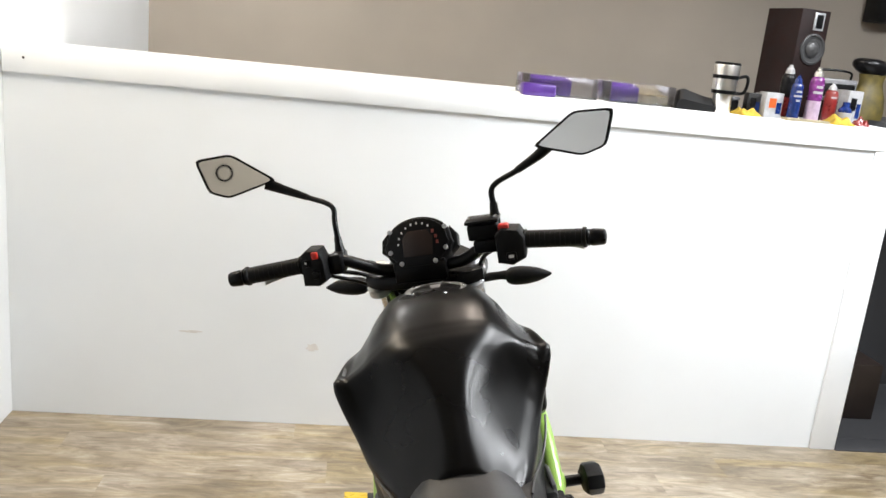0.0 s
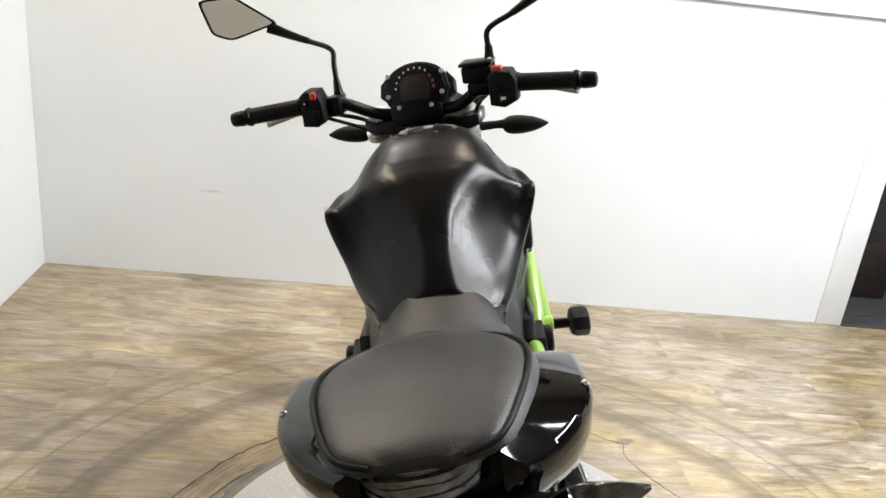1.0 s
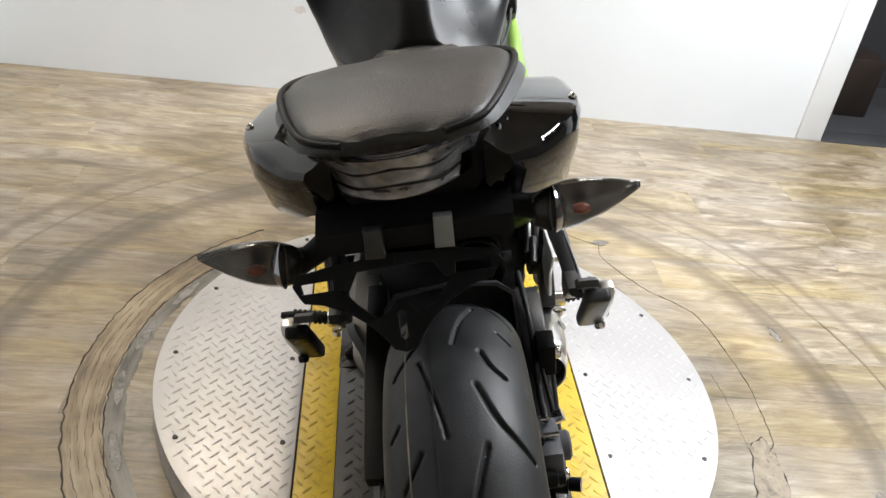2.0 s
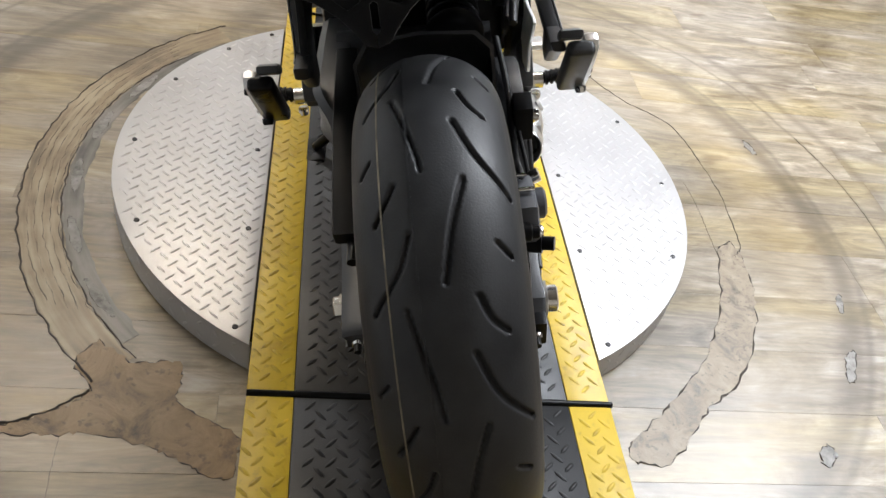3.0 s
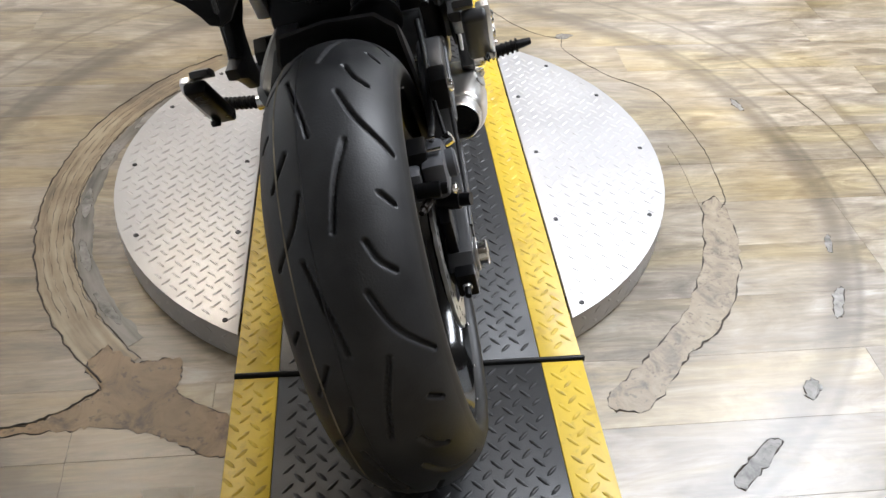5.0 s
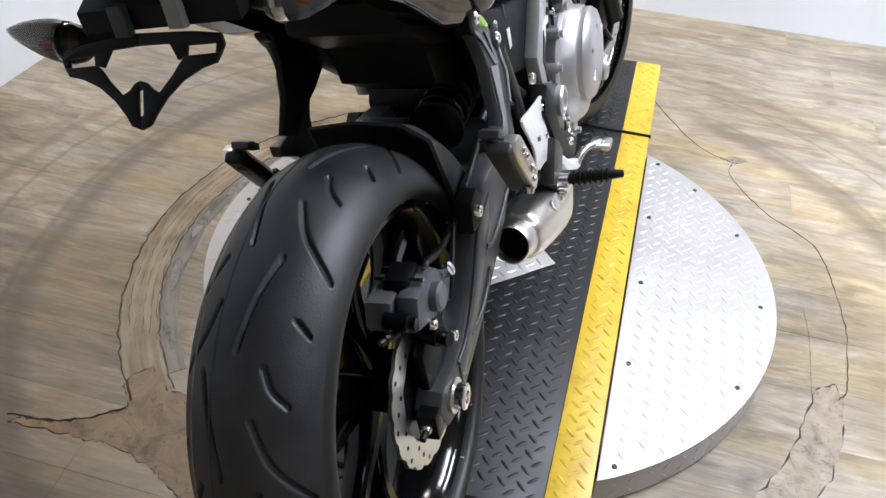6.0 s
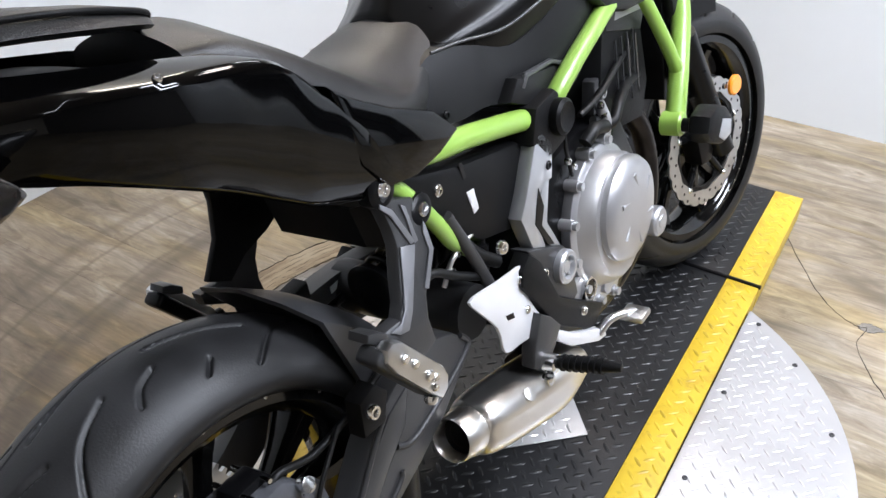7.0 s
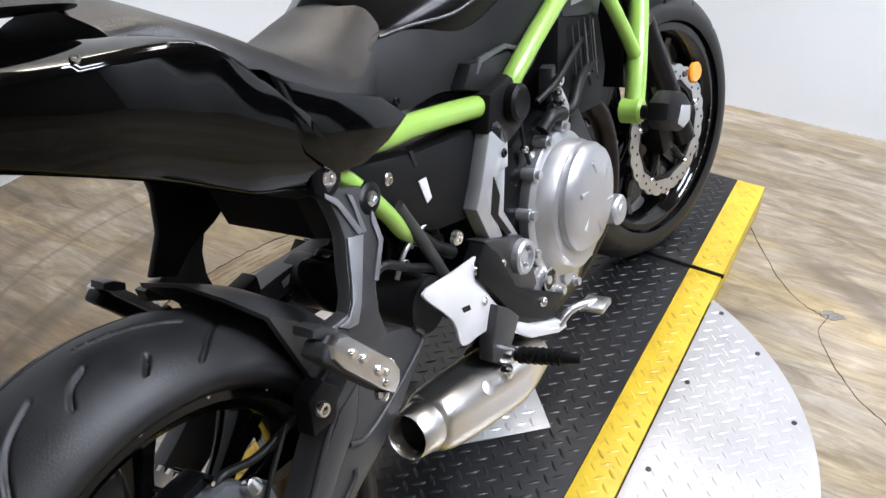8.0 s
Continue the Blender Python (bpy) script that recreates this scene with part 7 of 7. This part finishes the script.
for s in (1, -1):
    bolt(res, (0.148 + s * 0.026, 0.887, 1.098), (0, 0, 1), 0.004, 0.003, m=BARS)


def mirror(s, pts, stem, inward):
    """A five-sided mirror head on a cranked stem; pts is the glass outline."""
    p = [Vector(q) for q in pts]
    c = sum(p, Vector()) / len(p)
    n = (p[1] - p[0]).cross(p[3] - p[0]).normalized()
    if n.y > 0:
        n = -n
    p = [v - n * (v - c).dot(n) for v in p]  # flat glass
    soft = []
    for i in range(len(p)):
        a, b, e = p[i - 1], p[i], p[(i + 1) % len(p)]
        u, v = b + (a - b).normalized() * 0.011, b + (e - b).normalized() * 0.011
        soft += [u, (u + v) * 0.22 + b * 0.56, v]
    p = soft

    def ring(scale, d):
        out = []
        q = spline([tuple(v) for v in p], 1, True)
        for i in range(len(q)):
            a, b, e = Vector(q[i - 1]), Vector(q[i]), Vector(q[(i + 1) % len(q)])
            for v in (b.lerp(a, 0.12), b.lerp(a, 0.03), b.lerp(e, 0.03), b.lerp(e, 0.12)):
                out.append(tuple(c + (v - c) * scale + n * d))
        return out
    body = loft("mirror_housing", [ring(0.55, -0.030), ring(0.86, -0.024), ring(1.0, -0.010), ring(1.035, 0.0), ring(1.03, 0.003), ring(0.935, 0.003), ring(0.93, -0.001)], PLASTIC, moto, "black mirror housing", 1)
    loft("mirror_glass", [ring(0.932, -0.0006), ring(0.930, 0.0012)], MIRROR, body, "mirror glass", 1)
    st = tube("mirror_stem", stem, [0.0062, 0.0058, 0.0055, 0.0058, 0.0065], BLACKM, moto, "black cranked mirror stem", 6, 12)
    lathe("stem_nut", [(0, 0.011), (0.030, 0.010), (0.040, 0.0085), (0.055, 0.0075)], stem[0], tuple(Vector(stem[1]) - Vector(stem[0])), BLACKM, st, "black rubber boot", 16)
    tube("mirror_joint", [stem[-2], stem[-1], inward], [0.007, 0.010, 0.013], BLACKM, st, "black mirror joint", 3, 12)


mirror(-1, [(-0.457, 1.030, 1.262), (-0.385, 1.036, 1.265), (-0.303, 1.050, 1.200), (-0.402, 1.034, 1.176), (-0.440, 1.030, 1.192)],
       [(-0.180, 0.935, 1.030), (-0.186, 0.970, 1.105), (-0.190, 0.995, 1.138), (-0.24, 1.03, 1.157), (-0.292, 1.055, 1.176)], (-0.325, 1.060, 1.192))
mirror(1, [(0.350, 0.760, 1.293), (0.286, 0.795, 1.292), (0.222, 0.845, 1.232), (0.296, 0.786, 1.212), (0.336, 0.768, 1.228)],
       [(0.132, 0.860, 1.075), (0.133, 0.870, 1.120), (0.136, 0.880, 1.158), (0.185, 0.872, 1.185), (0.226, 0.862, 1.210)], (0.245, 0.858, 1.226))

# instrument pod
DASH = STEER @ Matrix.Translation((0, 0.940, 1.052)) @ pose(0, 0, 0, 62, -2.6, 0)
def arch(w, h, n=18):
    pts = [(-w * 0.86, -h * 0.55), (-w * 0.55, -h), (w * 0.55, -h), (w * 0.86, -h * 0.55), (w, -h * 0.1)]
    for i in range(n + 1):
        a = math.pi * i / n
        pts.append((w * 0.93 * math.cos(a), h * 0.12 + h * 0.88 * math.sin(a)))
    pts.append((-w, -h * 0.1))
    return pts


pod = slab("instrument_pod", arch(0.074, 0.056), -0.045, -0.004, PLASTIC, moto, "black instrument pod", 0.008, "z", DASH)
slab("pod_rim", arch(0.066, 0.050), -0.004, 0.002, BLACKM, pod, "black pod rim", 0.003, "z", DASH)
slab("display", [(-0.030, -0.030), (0.030, -0.030), (0.032, 0.008), (0.020, 0.024), (-0.020, 0.024), (-0.032, 0.008)], 0.002, 0.0032, SCREEN, pod, "dark display", 0.0006, "z", DASH)
for i in range(11):
    a = radians(178 - 17.5 * i)
    if i < 8:
        box("dial_mark", (0.041 * math.cos(a) - 0.0014, -0.004 + 0.043 * math.sin(a) - 0.0022, 0.002), (0.041 * math.cos(a) + 0.0014, -0.004 + 0.043 * math.sin(a) + 0.0022, 0.0027), MARK, pod, "pale dial mark", 0, DASH)
    else:
        box("dial_mark", (0.041 * math.cos(a) - 0.0028, -0.006 + 0.041 * math.sin(a) - 0.0036, 0.002), (0.041 * math.cos(a) + 0.0028, -0.006 + 0.041 * math.sin(a) + 0.0036, 0.0027), REDDIM, pod, "dull red dial mark", 0, DASH)
for x, y in ((-0.058, 0.026), (0.058, 0.026), (-0.035, -0.043), (0.035, -0.043), (-0.058, -0.018), (0.058, -0.018)):
    bolt(pod, tuple(DASH @ Vector((x, y, 0.001))), tuple((DASH.to_3x3() @ Vector((0, 0, 1)))), 0.0050, 0.004, SILVERP)
for s in (1, -1):
    slab("pod_wing", [(s * 0.060, -0.03), (s * 0.081, -0.012), (s * 0.080, 0.014), (s * 0.064, 0.032)], -0.04, -0.012, PLASTIC, pod, "", 0.004, "z", DASH)
for s in (1, -1):
    fc = lathe("fork_top", [(0, 0.024), (0.016, 0.024), (0.018, 0.021), (0.018, 0.013), (0.026, 0.012), (0.027, 0.006)], (s * 0.100, 0.962, 0.944), (0, -0.38, 0.92), SILVERP, moto, "silver fork top cap", 26, m=STEER)
    bolt(fc, (s * 0.100, 0.952, 0.968), (0, -0.38, 0.92), 0.007, 0.005, m=STEER)
    tube("brake_line" if s > 0 else "clutch_line", [(s * 0.14, 0.93, 1.02), (s * 0.125, 0.985, 1.01), (s * 0.10, 1.02, 0.98), (s * 0.07, 1.04, 0.93)], 0.0045, CABLE, moto, "black cable", 5, 8, BARS)
# headlight seen from behind, indicators
rings = []
for y, w, z0, z1 in ((1.02, 0.075, 0.86, 1.00), (1.08, 0.095, 0.82, 1.01), (1.14, 0.085, 0.83, 0.98), (1.18, 0.05, 0.86, 0.94)):
    rings.append([(-w, y, z0 + 0.03), (-w * 0.7, y, z0), (w * 0.7, y, z0), (w, y, z0 + 0.03), (w * 0.9, y, z1 - 0.02), (w * 0.5, y, z1), (-w * 0.5, y, z1), (-w * 0.9, y, z1 - 0.02)])
loft("headlight", rings, PLASTIC, moto, "black headlight cowl", 3, m=STEER)
for s in (1, -1):
    tube("indicator_stalk", [(s * 0.085, 1.060, 0.928), (s * 0.14, 1.068, 0.930), (s * 0.165, 1.068, 0.930)], [0.011, 0.009, 0.012], PLASTIC, moto, "black indicator stalk", 3, 12, STEER)
    rings = []
    for x, hy, hz in ((0.158, 0.012, 0.013), (0.170, 0.018, 0.020), (0.195, 0.019, 0.021), (0.225, 0.014, 0.016), (0.245, 0.008, 0.008), (0.256, 0.002, 0.002)):
        rings.append([(s * x, 1.066 + hy * math.cos(a), 0.928 + hz * math.sin(a)) for a in np.linspace(0, 2 * np.pi, 12, endpoint=False)])
    loft("indicator", rings, PLASTIC, moto, "dark front indicator", 3, m=STEER)
    lathe("fork_clamp", [(0, 0.023), (0.012, 0.023), (0.015, 0.020), (0.015, 0.013), (0.022, 0.012), (0.022, 0.006)], (s * 0.104, 0.982, 0.968), (0, -0.2, 1), ALU, moto, "silver fork top", 26, m=STEER)
# cables at the steering head
for pts, r in (([(-0.17, 0.905, 1.02), (-0.12, 0.96, 0.985), (-0.06, 1.00, 0.92), (-0.03, 0.98, 0.86)], 0.0045), ([(0.16, 0.90, 1.03), (0.12, 0.97, 0.99), (0.08, 1.02, 0.90), (0.06, 1.03, 0.80)], 0.0045),
               ([(-0.19, 0.90, 1.015), (-0.14, 0.99, 0.96), (-0.09, 1.02, 0.90), (-0.07, 0.99, 0.84)], 0.004), ([(0.13, 0.89, 1.04), (0.09, 0.985, 1.0), (0.02, 1.02, 0.95), (-0.04, 1.0, 0.88)], 0.004)):
    tube("control_cable", pts, r, CABLE, moto, "black control cable", 6, 8, BARS)

# ---- things on the half wall ----
SH = WTOP
PURPLE = paint("purple plastic", (0.065, 0.024, 0.19), 0.35, vary=0.25, scale=20)
PURPLEP = paint("pink-purple can print", (0.11, 0.018, 0.115), 0.25, vary=0.4, scale=70)
BLUEP = paint("blue can print", (0.006, 0.018, 0.095), 0.25, vary=0.4, scale=70)
REDC = paint("red can print", (0.13, 0.010, 0.009), 0.3, vary=0.4, scale=70)
ORANGEC = paint("orange print", (0.42, 0.075, 0.012), 0.4, vary=0.2, scale=60)
PAPER = paint("pale print", (0.26, 0.26, 0.265), 0.5, vary=0.18, scale=40)
PINKP = paint("pale pink print", (0.34, 0.26, 0.34), 0.35, vary=0.25, scale=60)
YCLOTH = paint("yellow cloth", (0.36, 0.235, 0.02), 0.85, vary=0.35, scale=40, grain=0.5, grain_scale=300)
SPKW = paint("dark red-brown speaker veneer", (0.0075, 0.0022, 0.0018), 0.6, vary=0.4, scale=20, spec=0.2)
CLEARBOX = glass_mat("clear plastic box", (0.80, 0.80, 0.84), 0.15)
OLIVE = paint("olive plastic", (0.06, 0.045, 0.006), 0.6, vary=0.5, scale=30)
RADIOM = paint("dull radio grey", (0.10, 0.10, 0.105), 0.4, vary=0.3, scale=40)
TANP = paint("tan plastic", (0.24, 0.205, 0.13), 0.5, vary=0.3, scale=30)


def on_shelf(name, label, category, x, y, turn=0.0, group=""):
    ob = tagged(new(name), label, category, group)
    ob.matrix_world = pose(x, y, SH, 0, 0, turn)
    return ob


def can(x, y, h, r, mat, cap, label, low=None, bars=2, turn=0):
    """A spray can: rolled base, shoulder, valve cup, cap; low is the colour of the lower half of its print."""
    ob = on_shelf("spray_can", label, "spray can", x, y, turn, "spray cans on the half wall")
    lathe("can_body", [(0.0, r * 0.94), (0.004, r), (h * 0.74, r), (h * 0.80, r * 0.86), (h * 0.83, r * 0.62)], (0, 0, 0), (0, 0, 1), mat, ob, "", 28)
    lathe("base_rim", [(0, r * 0.98), (0.002, r * 1.03), (0.005, r * 1.01)], (0, 0, 0), (0, 0, 1), STEEL, ob, "steel rolled rim", 28)
    lathe("can_cap", [(0, r * 0.66), (h * 0.02, r * 0.66), (h * 0.09, r * 0.56), (h * 0.12, r * 0.3), (h * 0.165, r * 0.26)], (0, 0, h * 0.831), (0, 0, 1), cap, ob, "can cap and nozzle", 20)
    if low:
        lathe("can_band", [(0, r * 1.006), (h * 0.36, r * 1.006), (h * 0.36, r), (0, r)], (0, 0, 0.006), (0, 0, 1), low, ob, "paler lower print", 28, True)
    for k in range(bars):
        w = (0.5, 0.8, 0.35)[k % 3]
        z = h * (0.62 - 0.10 * k)
        pts = [(r * 1.01 * math.sin(a), -r * 1.01 * math.cos(a)) for a in np.linspace(-w, w, 7)]
        inner = [(q * 0.985, v * 0.985) for q, v in pts[::-1]]
        slab("print_bar", pts + inner, z, z + h * 0.045, PAPER, ob, "pale printed bar", 0, "z")
    return ob


# clear boxes with purple cases in them
for x, w, label in ((0.41, 0.27, "clear plastic tray holding a purple case"), (0.72, 0.26, "clear plastic tray holding purple and tan cases")):
    tr = on_shelf("plastic_tray", label, "tray", x, BY + 0.22, 3, "trays on the half wall")
    for lo, hi in (((-w / 2, -0.10, 0.0), (w / 2, 0.10, 0.004)), ((-w / 2, -0.10, 0.004), (w / 2, -0.097, 0.075)), ((-w / 2, 0.097, 0.004), (w / 2, 0.10, 0.075)),
                   ((-w / 2, -0.097, 0.004), (-w / 2 + 0.003, 0.097, 0.075)), ((w / 2 - 0.003, -0.097, 0.004), (w / 2, 0.097, 0.075))):
        box("tray_side", lo, hi, CLEARBOX, tr, "", 0.0008)
    box("case", (-w / 2 + 0.01, -0.09, 0.0045), (-0.01 if x > 0.6 else w / 2 - 0.10, 0.085, 0.062), PURPLE, tr, "purple plastic case", 0.008)
    if x > 0.6:
        box("case", (0.0, -0.09, 0.0045), (w / 2 - 0.02, 0.08, 0.040), TANP, tr, "tan plastic case", 0.006)
box_p = tagged(box("plastic_case", (0.245, BY + 0.03, SH), (0.37, BY + 0.10, SH + 0.045), PURPLE, None, "", 0.008), "purple plastic case on the half wall", "case")
dark = on_shelf("tool_pouch", "black tool pouch lying on the half wall", "pouch", 0.935, BY + 0.14, -8)
loft("pouch_body", [[(x, y, z) for y, z in ((-0.05, 0.0), (-0.055, h * 0.5), (-0.03, h), (0.03, h * 0.9), (0.055, h * 0.4), (0.05, 0.0))] for x, h in ((-0.075, 0.03), (-0.06, 0.075), (-0.02, 0.068), (0.03, 0.055), (0.06, 0.05), (0.075, 0.03))], PLASTIC, dark, "", 3)
# steel tumbler
cup = on_shelf("tumbler", "brushed steel travel tumbler with a black band handle", "tumbler", 1.03, BY + 0.10, -20)
lathe("cup_body", [(0, 0.034), (0.004, 0.036), (0.06, 0.036), (0.085, 0.044), (0.176, 0.0485), (0.180, 0.0475)], (0, 0, 0), (0, 0, 1), STEEL, cup, "", 36)
lathe("cup_lid", [(0, 0.048), (0.005, 0.049), (0.009, 0.045), (0.010, 0.01)], (0, 0, 0.180), (0, 0, 1), BLACKM, cup, "dark lid", 36)
for z in (0.072, 0.128):
    lathe("band", [(0, 0.0445 if z < 0.1 else 0.0480), (0.014, 0.0465 if z < 0.1 else 0.0492), (0.014, 0.044), (0, 0.040)], (0, 0, z), (0, 0, 1), BLACKM, cup, "black band", 32, True)
tube("handle", [(0.046, 0, 0.136), (0.076, 0, 0.143), (0.082, 0, 0.115), (0.072, 0, 0.082), (0.043, 0, 0.078)], 0.006, BLACKM, cup, "black handle", 5, 10)
# spray cans and boxes
can(1.300, BY + 0.06, 0.168, 0.0225, BLUEP, BLUEP, "deep blue spray can with a blue cap", None, 3)
can(1.375, BY + 0.06, 0.205, 0.0265, PURPLEP, STEEL, "violet spray can with a pale pink lower half", PINKP, 2)
can(1.500, BY + 0.16, 0.150, 0.025, REDC, PAPER, "red spray can with a white cap", None, 1)
can(1.318, BY + 0.17, 0.205, 0.027, BLACKM, PAPER, "black spray can with a white cap and red band", REDC, 0)
for x, y, w, d, h, mat, label, turn in ((1.225, BY + 0.10, 0.075, 0.05, 0.095, PAPER, "small white box with orange and blue print", 8), (1.165, BY + 0.13, 0.05, 0.05, 0.085, TREADT, "small dark bottle box", -5), (1.60, BY + 0.20, 0.07, 0.07, 0.13, PAPER, "white cardboard box with dark print", 12)):
    bx = on_shelf("carton", label, "box", x, y, turn, "small boxes on the half wall")
    box("carton_body", (-w / 2, -d / 2, 0), (w / 2, d / 2, h), mat, bx, "", 0.002)
    box("print_block", (-w * 0.30, -d / 2 - 0.0012, h * 0.40), (w * 0.10, -d / 2 - 0.0002, h * 0.78), ORANGEC if w == 0.075 else BLACKM, bx, "printed block", 0)
    box("print_block", (w * 0.14, -d / 2 - 0.0012, h * 0.18), (w * 0.42, -d / 2 - 0.0002, h * 0.62), BLUEP, bx, "printed block", 0)
jar = on_shelf("bottle", "small blue bottle with a white label", "bottle", 1.545, BY + 0.12)
lathe("bottle_body", [(0, 0.024), (0.006, 0.026), (0.055, 0.026), (0.068, 0.014), (0.085, 0.013)], (0, 0, 0), (0, 0, 1), BLUEP, jar, "", 24)
lathe("bottle_label", [(0, 0.0264), (0.03, 0.0264), (0.03, 0.026), (0, 0.026)], (0, 0, 0.015), (0, 0, 1), PAPER, jar, "white label", 24, True)


def cloth(x, y, w, d, h, seed, label, mat):
    """A crumpled cloth: a sheet thrown into folds."""
    ob_v, ob_f = [], []
    n = 18
    rnd = random.Random(seed)
    ph = [rnd.uniform(0, 6) for _ in range(6)]
    for i in range(n + 1):
        for j in range(n + 1):
            u, v = i / n - 0.5, j / n - 0.5
            fade = max(0.0, 1 - (2 * max(abs(u), abs(v))) ** 3)
            z = h * fade * (0.55 + 0.45 * math.sin(9 * u + 4 * v + ph[0]) * math.cos(7 * v - 3 * u + ph[1])) + 0.004
            ob_v.append((u * w * (1 + 0.1 * math.sin(6 * v + ph[2])), v * d * (1 + 0.12 * math.sin(5 * u + ph[3])), z))
    for i in range(n):
        for j in range(n):
            a = i * (n + 1) + j
            ob_f.append((a, a + 1, a + n + 2, a + n + 1))
    top = len(ob_v)
    ob_v += [(a, b, 0.0005) for a, b, c in ob_v]
    ob_f += [tuple(top + k for k in q[::-1]) for q in ob_f]
    rim = [i * (n + 1) for i in range(n + 1)] + [n * (n + 1) + j for j in range(1, n + 1)] + [i * (n + 1) + n for i in range(n - 1, -1, -1)] + list(range(n - 1, 0, -1))
    for k in range(len(rim)):
        a, b = rim[k], rim[(k + 1) % len(rim)]
        ob_f.append((a, b, top + b, top + a))
    ob = tagged(mesh_ob("cloth", ob_v, ob_f, mat, None, "", 60), label, "cloth", "cloths on the half wall")
    ob.matrix_world = pose(x, y, SH, 0, 0, seed * 37)
    return ob


cloth(1.50, BY + 0.07, 0.15, 0.09, 0.035, 2, "crumpled yellow cleaning cloth", YCLOTH)
cloth(1.13, BY + 0.10, 0.09, 0.08, 0.03, 3, "crumpled yellow cleaning cloth", YCLOTH)
cloth(1.60, BY + 0.09, 0.06, 0.05, 0.035, 4, "crumpled red cleaning cloth", REDC)
card = tagged(box("notepad", (1.25, BY - 0.004, SH + 0.0002), (1.42, BY + 0.05, SH + 0.010), TANP, None, "", 0.002), "pale yellow notepad on the half wall", "notepad")
# speaker on its foot
spk = on_shelf("loudspeaker", "dark red-brown wooden loudspeaker with a dark round woofer", "loudspeaker", 1.435, BY + 0.42, 14)
box("cabinet", (-0.070, -0.10, 0.0), (0.076, 0.10, 0.43), SPKW, spk, "", 0.004)
lathe("woofer", [(0, 0.062), (0.006, 0.062), (0.008, 0.055), (0.002, 0.050), (-0.002, 0.028), (0.006, 0.022), (0.010, 0.008)], (0.012, -0.1005, 0.275), (0, -1, 0), GREYM, spk, "dark grey woofer", 40)
lathe("dust_cap", [(0, 0.034), (0.008, 0.028), (0.013, 0.016), (0.015, 0.004)], (0.012, -0.103, 0.275), (0, -1, 0), GREYM, spk, "dark dust cap", 30)
box("tweeter_plate", (-0.005, -0.1050, 0.350), (0.046, -0.1002, 0.420), SILVERP, spk, "silver tweeter plate", 0.002)
box("tweeter", (0.004, -0.1080, 0.358), (0.037, -0.1051, 0.412), BLACKM, spk, "black tweeter", 0.002)
# radio and other things to the right
radio = on_shelf("radio", "dull grey and black portable radio", "radio", 1.60, BY + 0.34, -6)
box("radio_body", (-0.08, -0.05, 0), (0.08, 0.05, 0.17), RADIOM, radio, "", 0.008)
box("radio_face", (-0.07, -0.0525, 0.06), (0.07, -0.0502, 0.15), BLACKM, radio, "black front", 0.002)
for i in range(2):
    lathe("radio_knob", [(0, 0.02), (0.010, 0.019), (0.011, 0.012)], (-0.035 + 0.07 * i, -0.0505, 0.032), (0, -1, 0), BLACKM, radio, "black knob", 20)
tube("radio_handle", [(-0.07, 0, 0.168), (-0.06, 0, 0.20), (0.06, 0, 0.20), (0.07, 0, 0.168)], 0.005, BLACKM, radio, "black handle", 4, 10)
hat = on_shelf("bag", "olive plastic bag with a dark scoop on top", "bag", 1.74, BY + 0.30)
loft("bag_body", [[(r * math.cos(a), r * 0.7 * math.sin(a), z) for a in np.linspace(0, 2 * np.pi, 16, endpoint=False)] for z, r in ((0.0, 0.06), (0.03, 0.075), (0.10, 0.07), (0.16, 0.05), (0.20, 0.055))], OLIVE, hat, "", 3)
loft("scoop", [[(r * math.cos(a) + dx, r * 0.8 * math.sin(a), z) for a in np.linspace(0, 2 * np.pi, 16, endpoint=False)] for z, r, dx in ((0.2005, 0.05, 0), (0.225, 0.075, -0.01), (0.25, 0.07, -0.02), (0.262, 0.04, -0.03))], BLACKM, hat, "dark scoop", 3)

# darker clutter behind the cans
for x, y, w, d, h, turn in ((1.26, BY + 0.20, 0.07, 0.06, 0.075, 14), (1.36, BY + 0.22, 0.06, 0.05, 0.10, -9), (1.535, BY + 0.24, 0.08, 0.06, 0.085, 5), (1.10, BY + 0.22, 0.09, 0.06, 0.05, -12)):
    tin = on_shelf("tin", "small dark tin with a worn lid on the half wall", "tin", x, y, turn, "dark tins on the half wall")
    box("tin_body", (-w / 2, -d / 2, 0), (w / 2, d / 2, h), BLACKM, tin, "", 0.006)
    box("tin_lid", (-w / 2 - 0.002, -d / 2 - 0.002, h + 0.0002), (w / 2 + 0.002, d / 2 + 0.002, h + 0.012), RADIOM, tin, "dull grey lid", 0.003)

# black loudspeaker on the back wall
wsp = tagged(new("wall_speaker"), "black loudspeaker mounted on the beige back wall", "loudspeaker")
wsp.location = (2.78, 4.3, 1.79)
box("cabinet", (-0.13, -0.20, -0.005), (0.13, -0.03, 0.30), PLASTIC, wsp, "", 0.01)
box("bracket", (-0.03, -0.0305, 0.10), (0.03, -0.0005, 0.18), BLACKM, wsp, "black wall bracket", 0.003)

# round fitting low on the cream wall, seen in the mirror
vent = tagged(new("wall_vent"), "round cream wall vent with a dark rim", "wall vent")
vent.location = (-0.92, FY, 0.525)
lathe("rim", [(0, 0.064), (0.010, 0.064), (0.014, 0.060), (0.014, 0.053), (0.004, 0.051)], (0, 0.0005, 0), (0, 1, 0), BLACKM, vent, "dark rim", 32, True)
lathe("cover", [(0, 0.050), (0.008, 0.047), (0.012, 0.034), (0.013, 0.008)], (0, 0.001, 0), (0, 1, 0), CREAM, vent, "domed cream cover", 32)
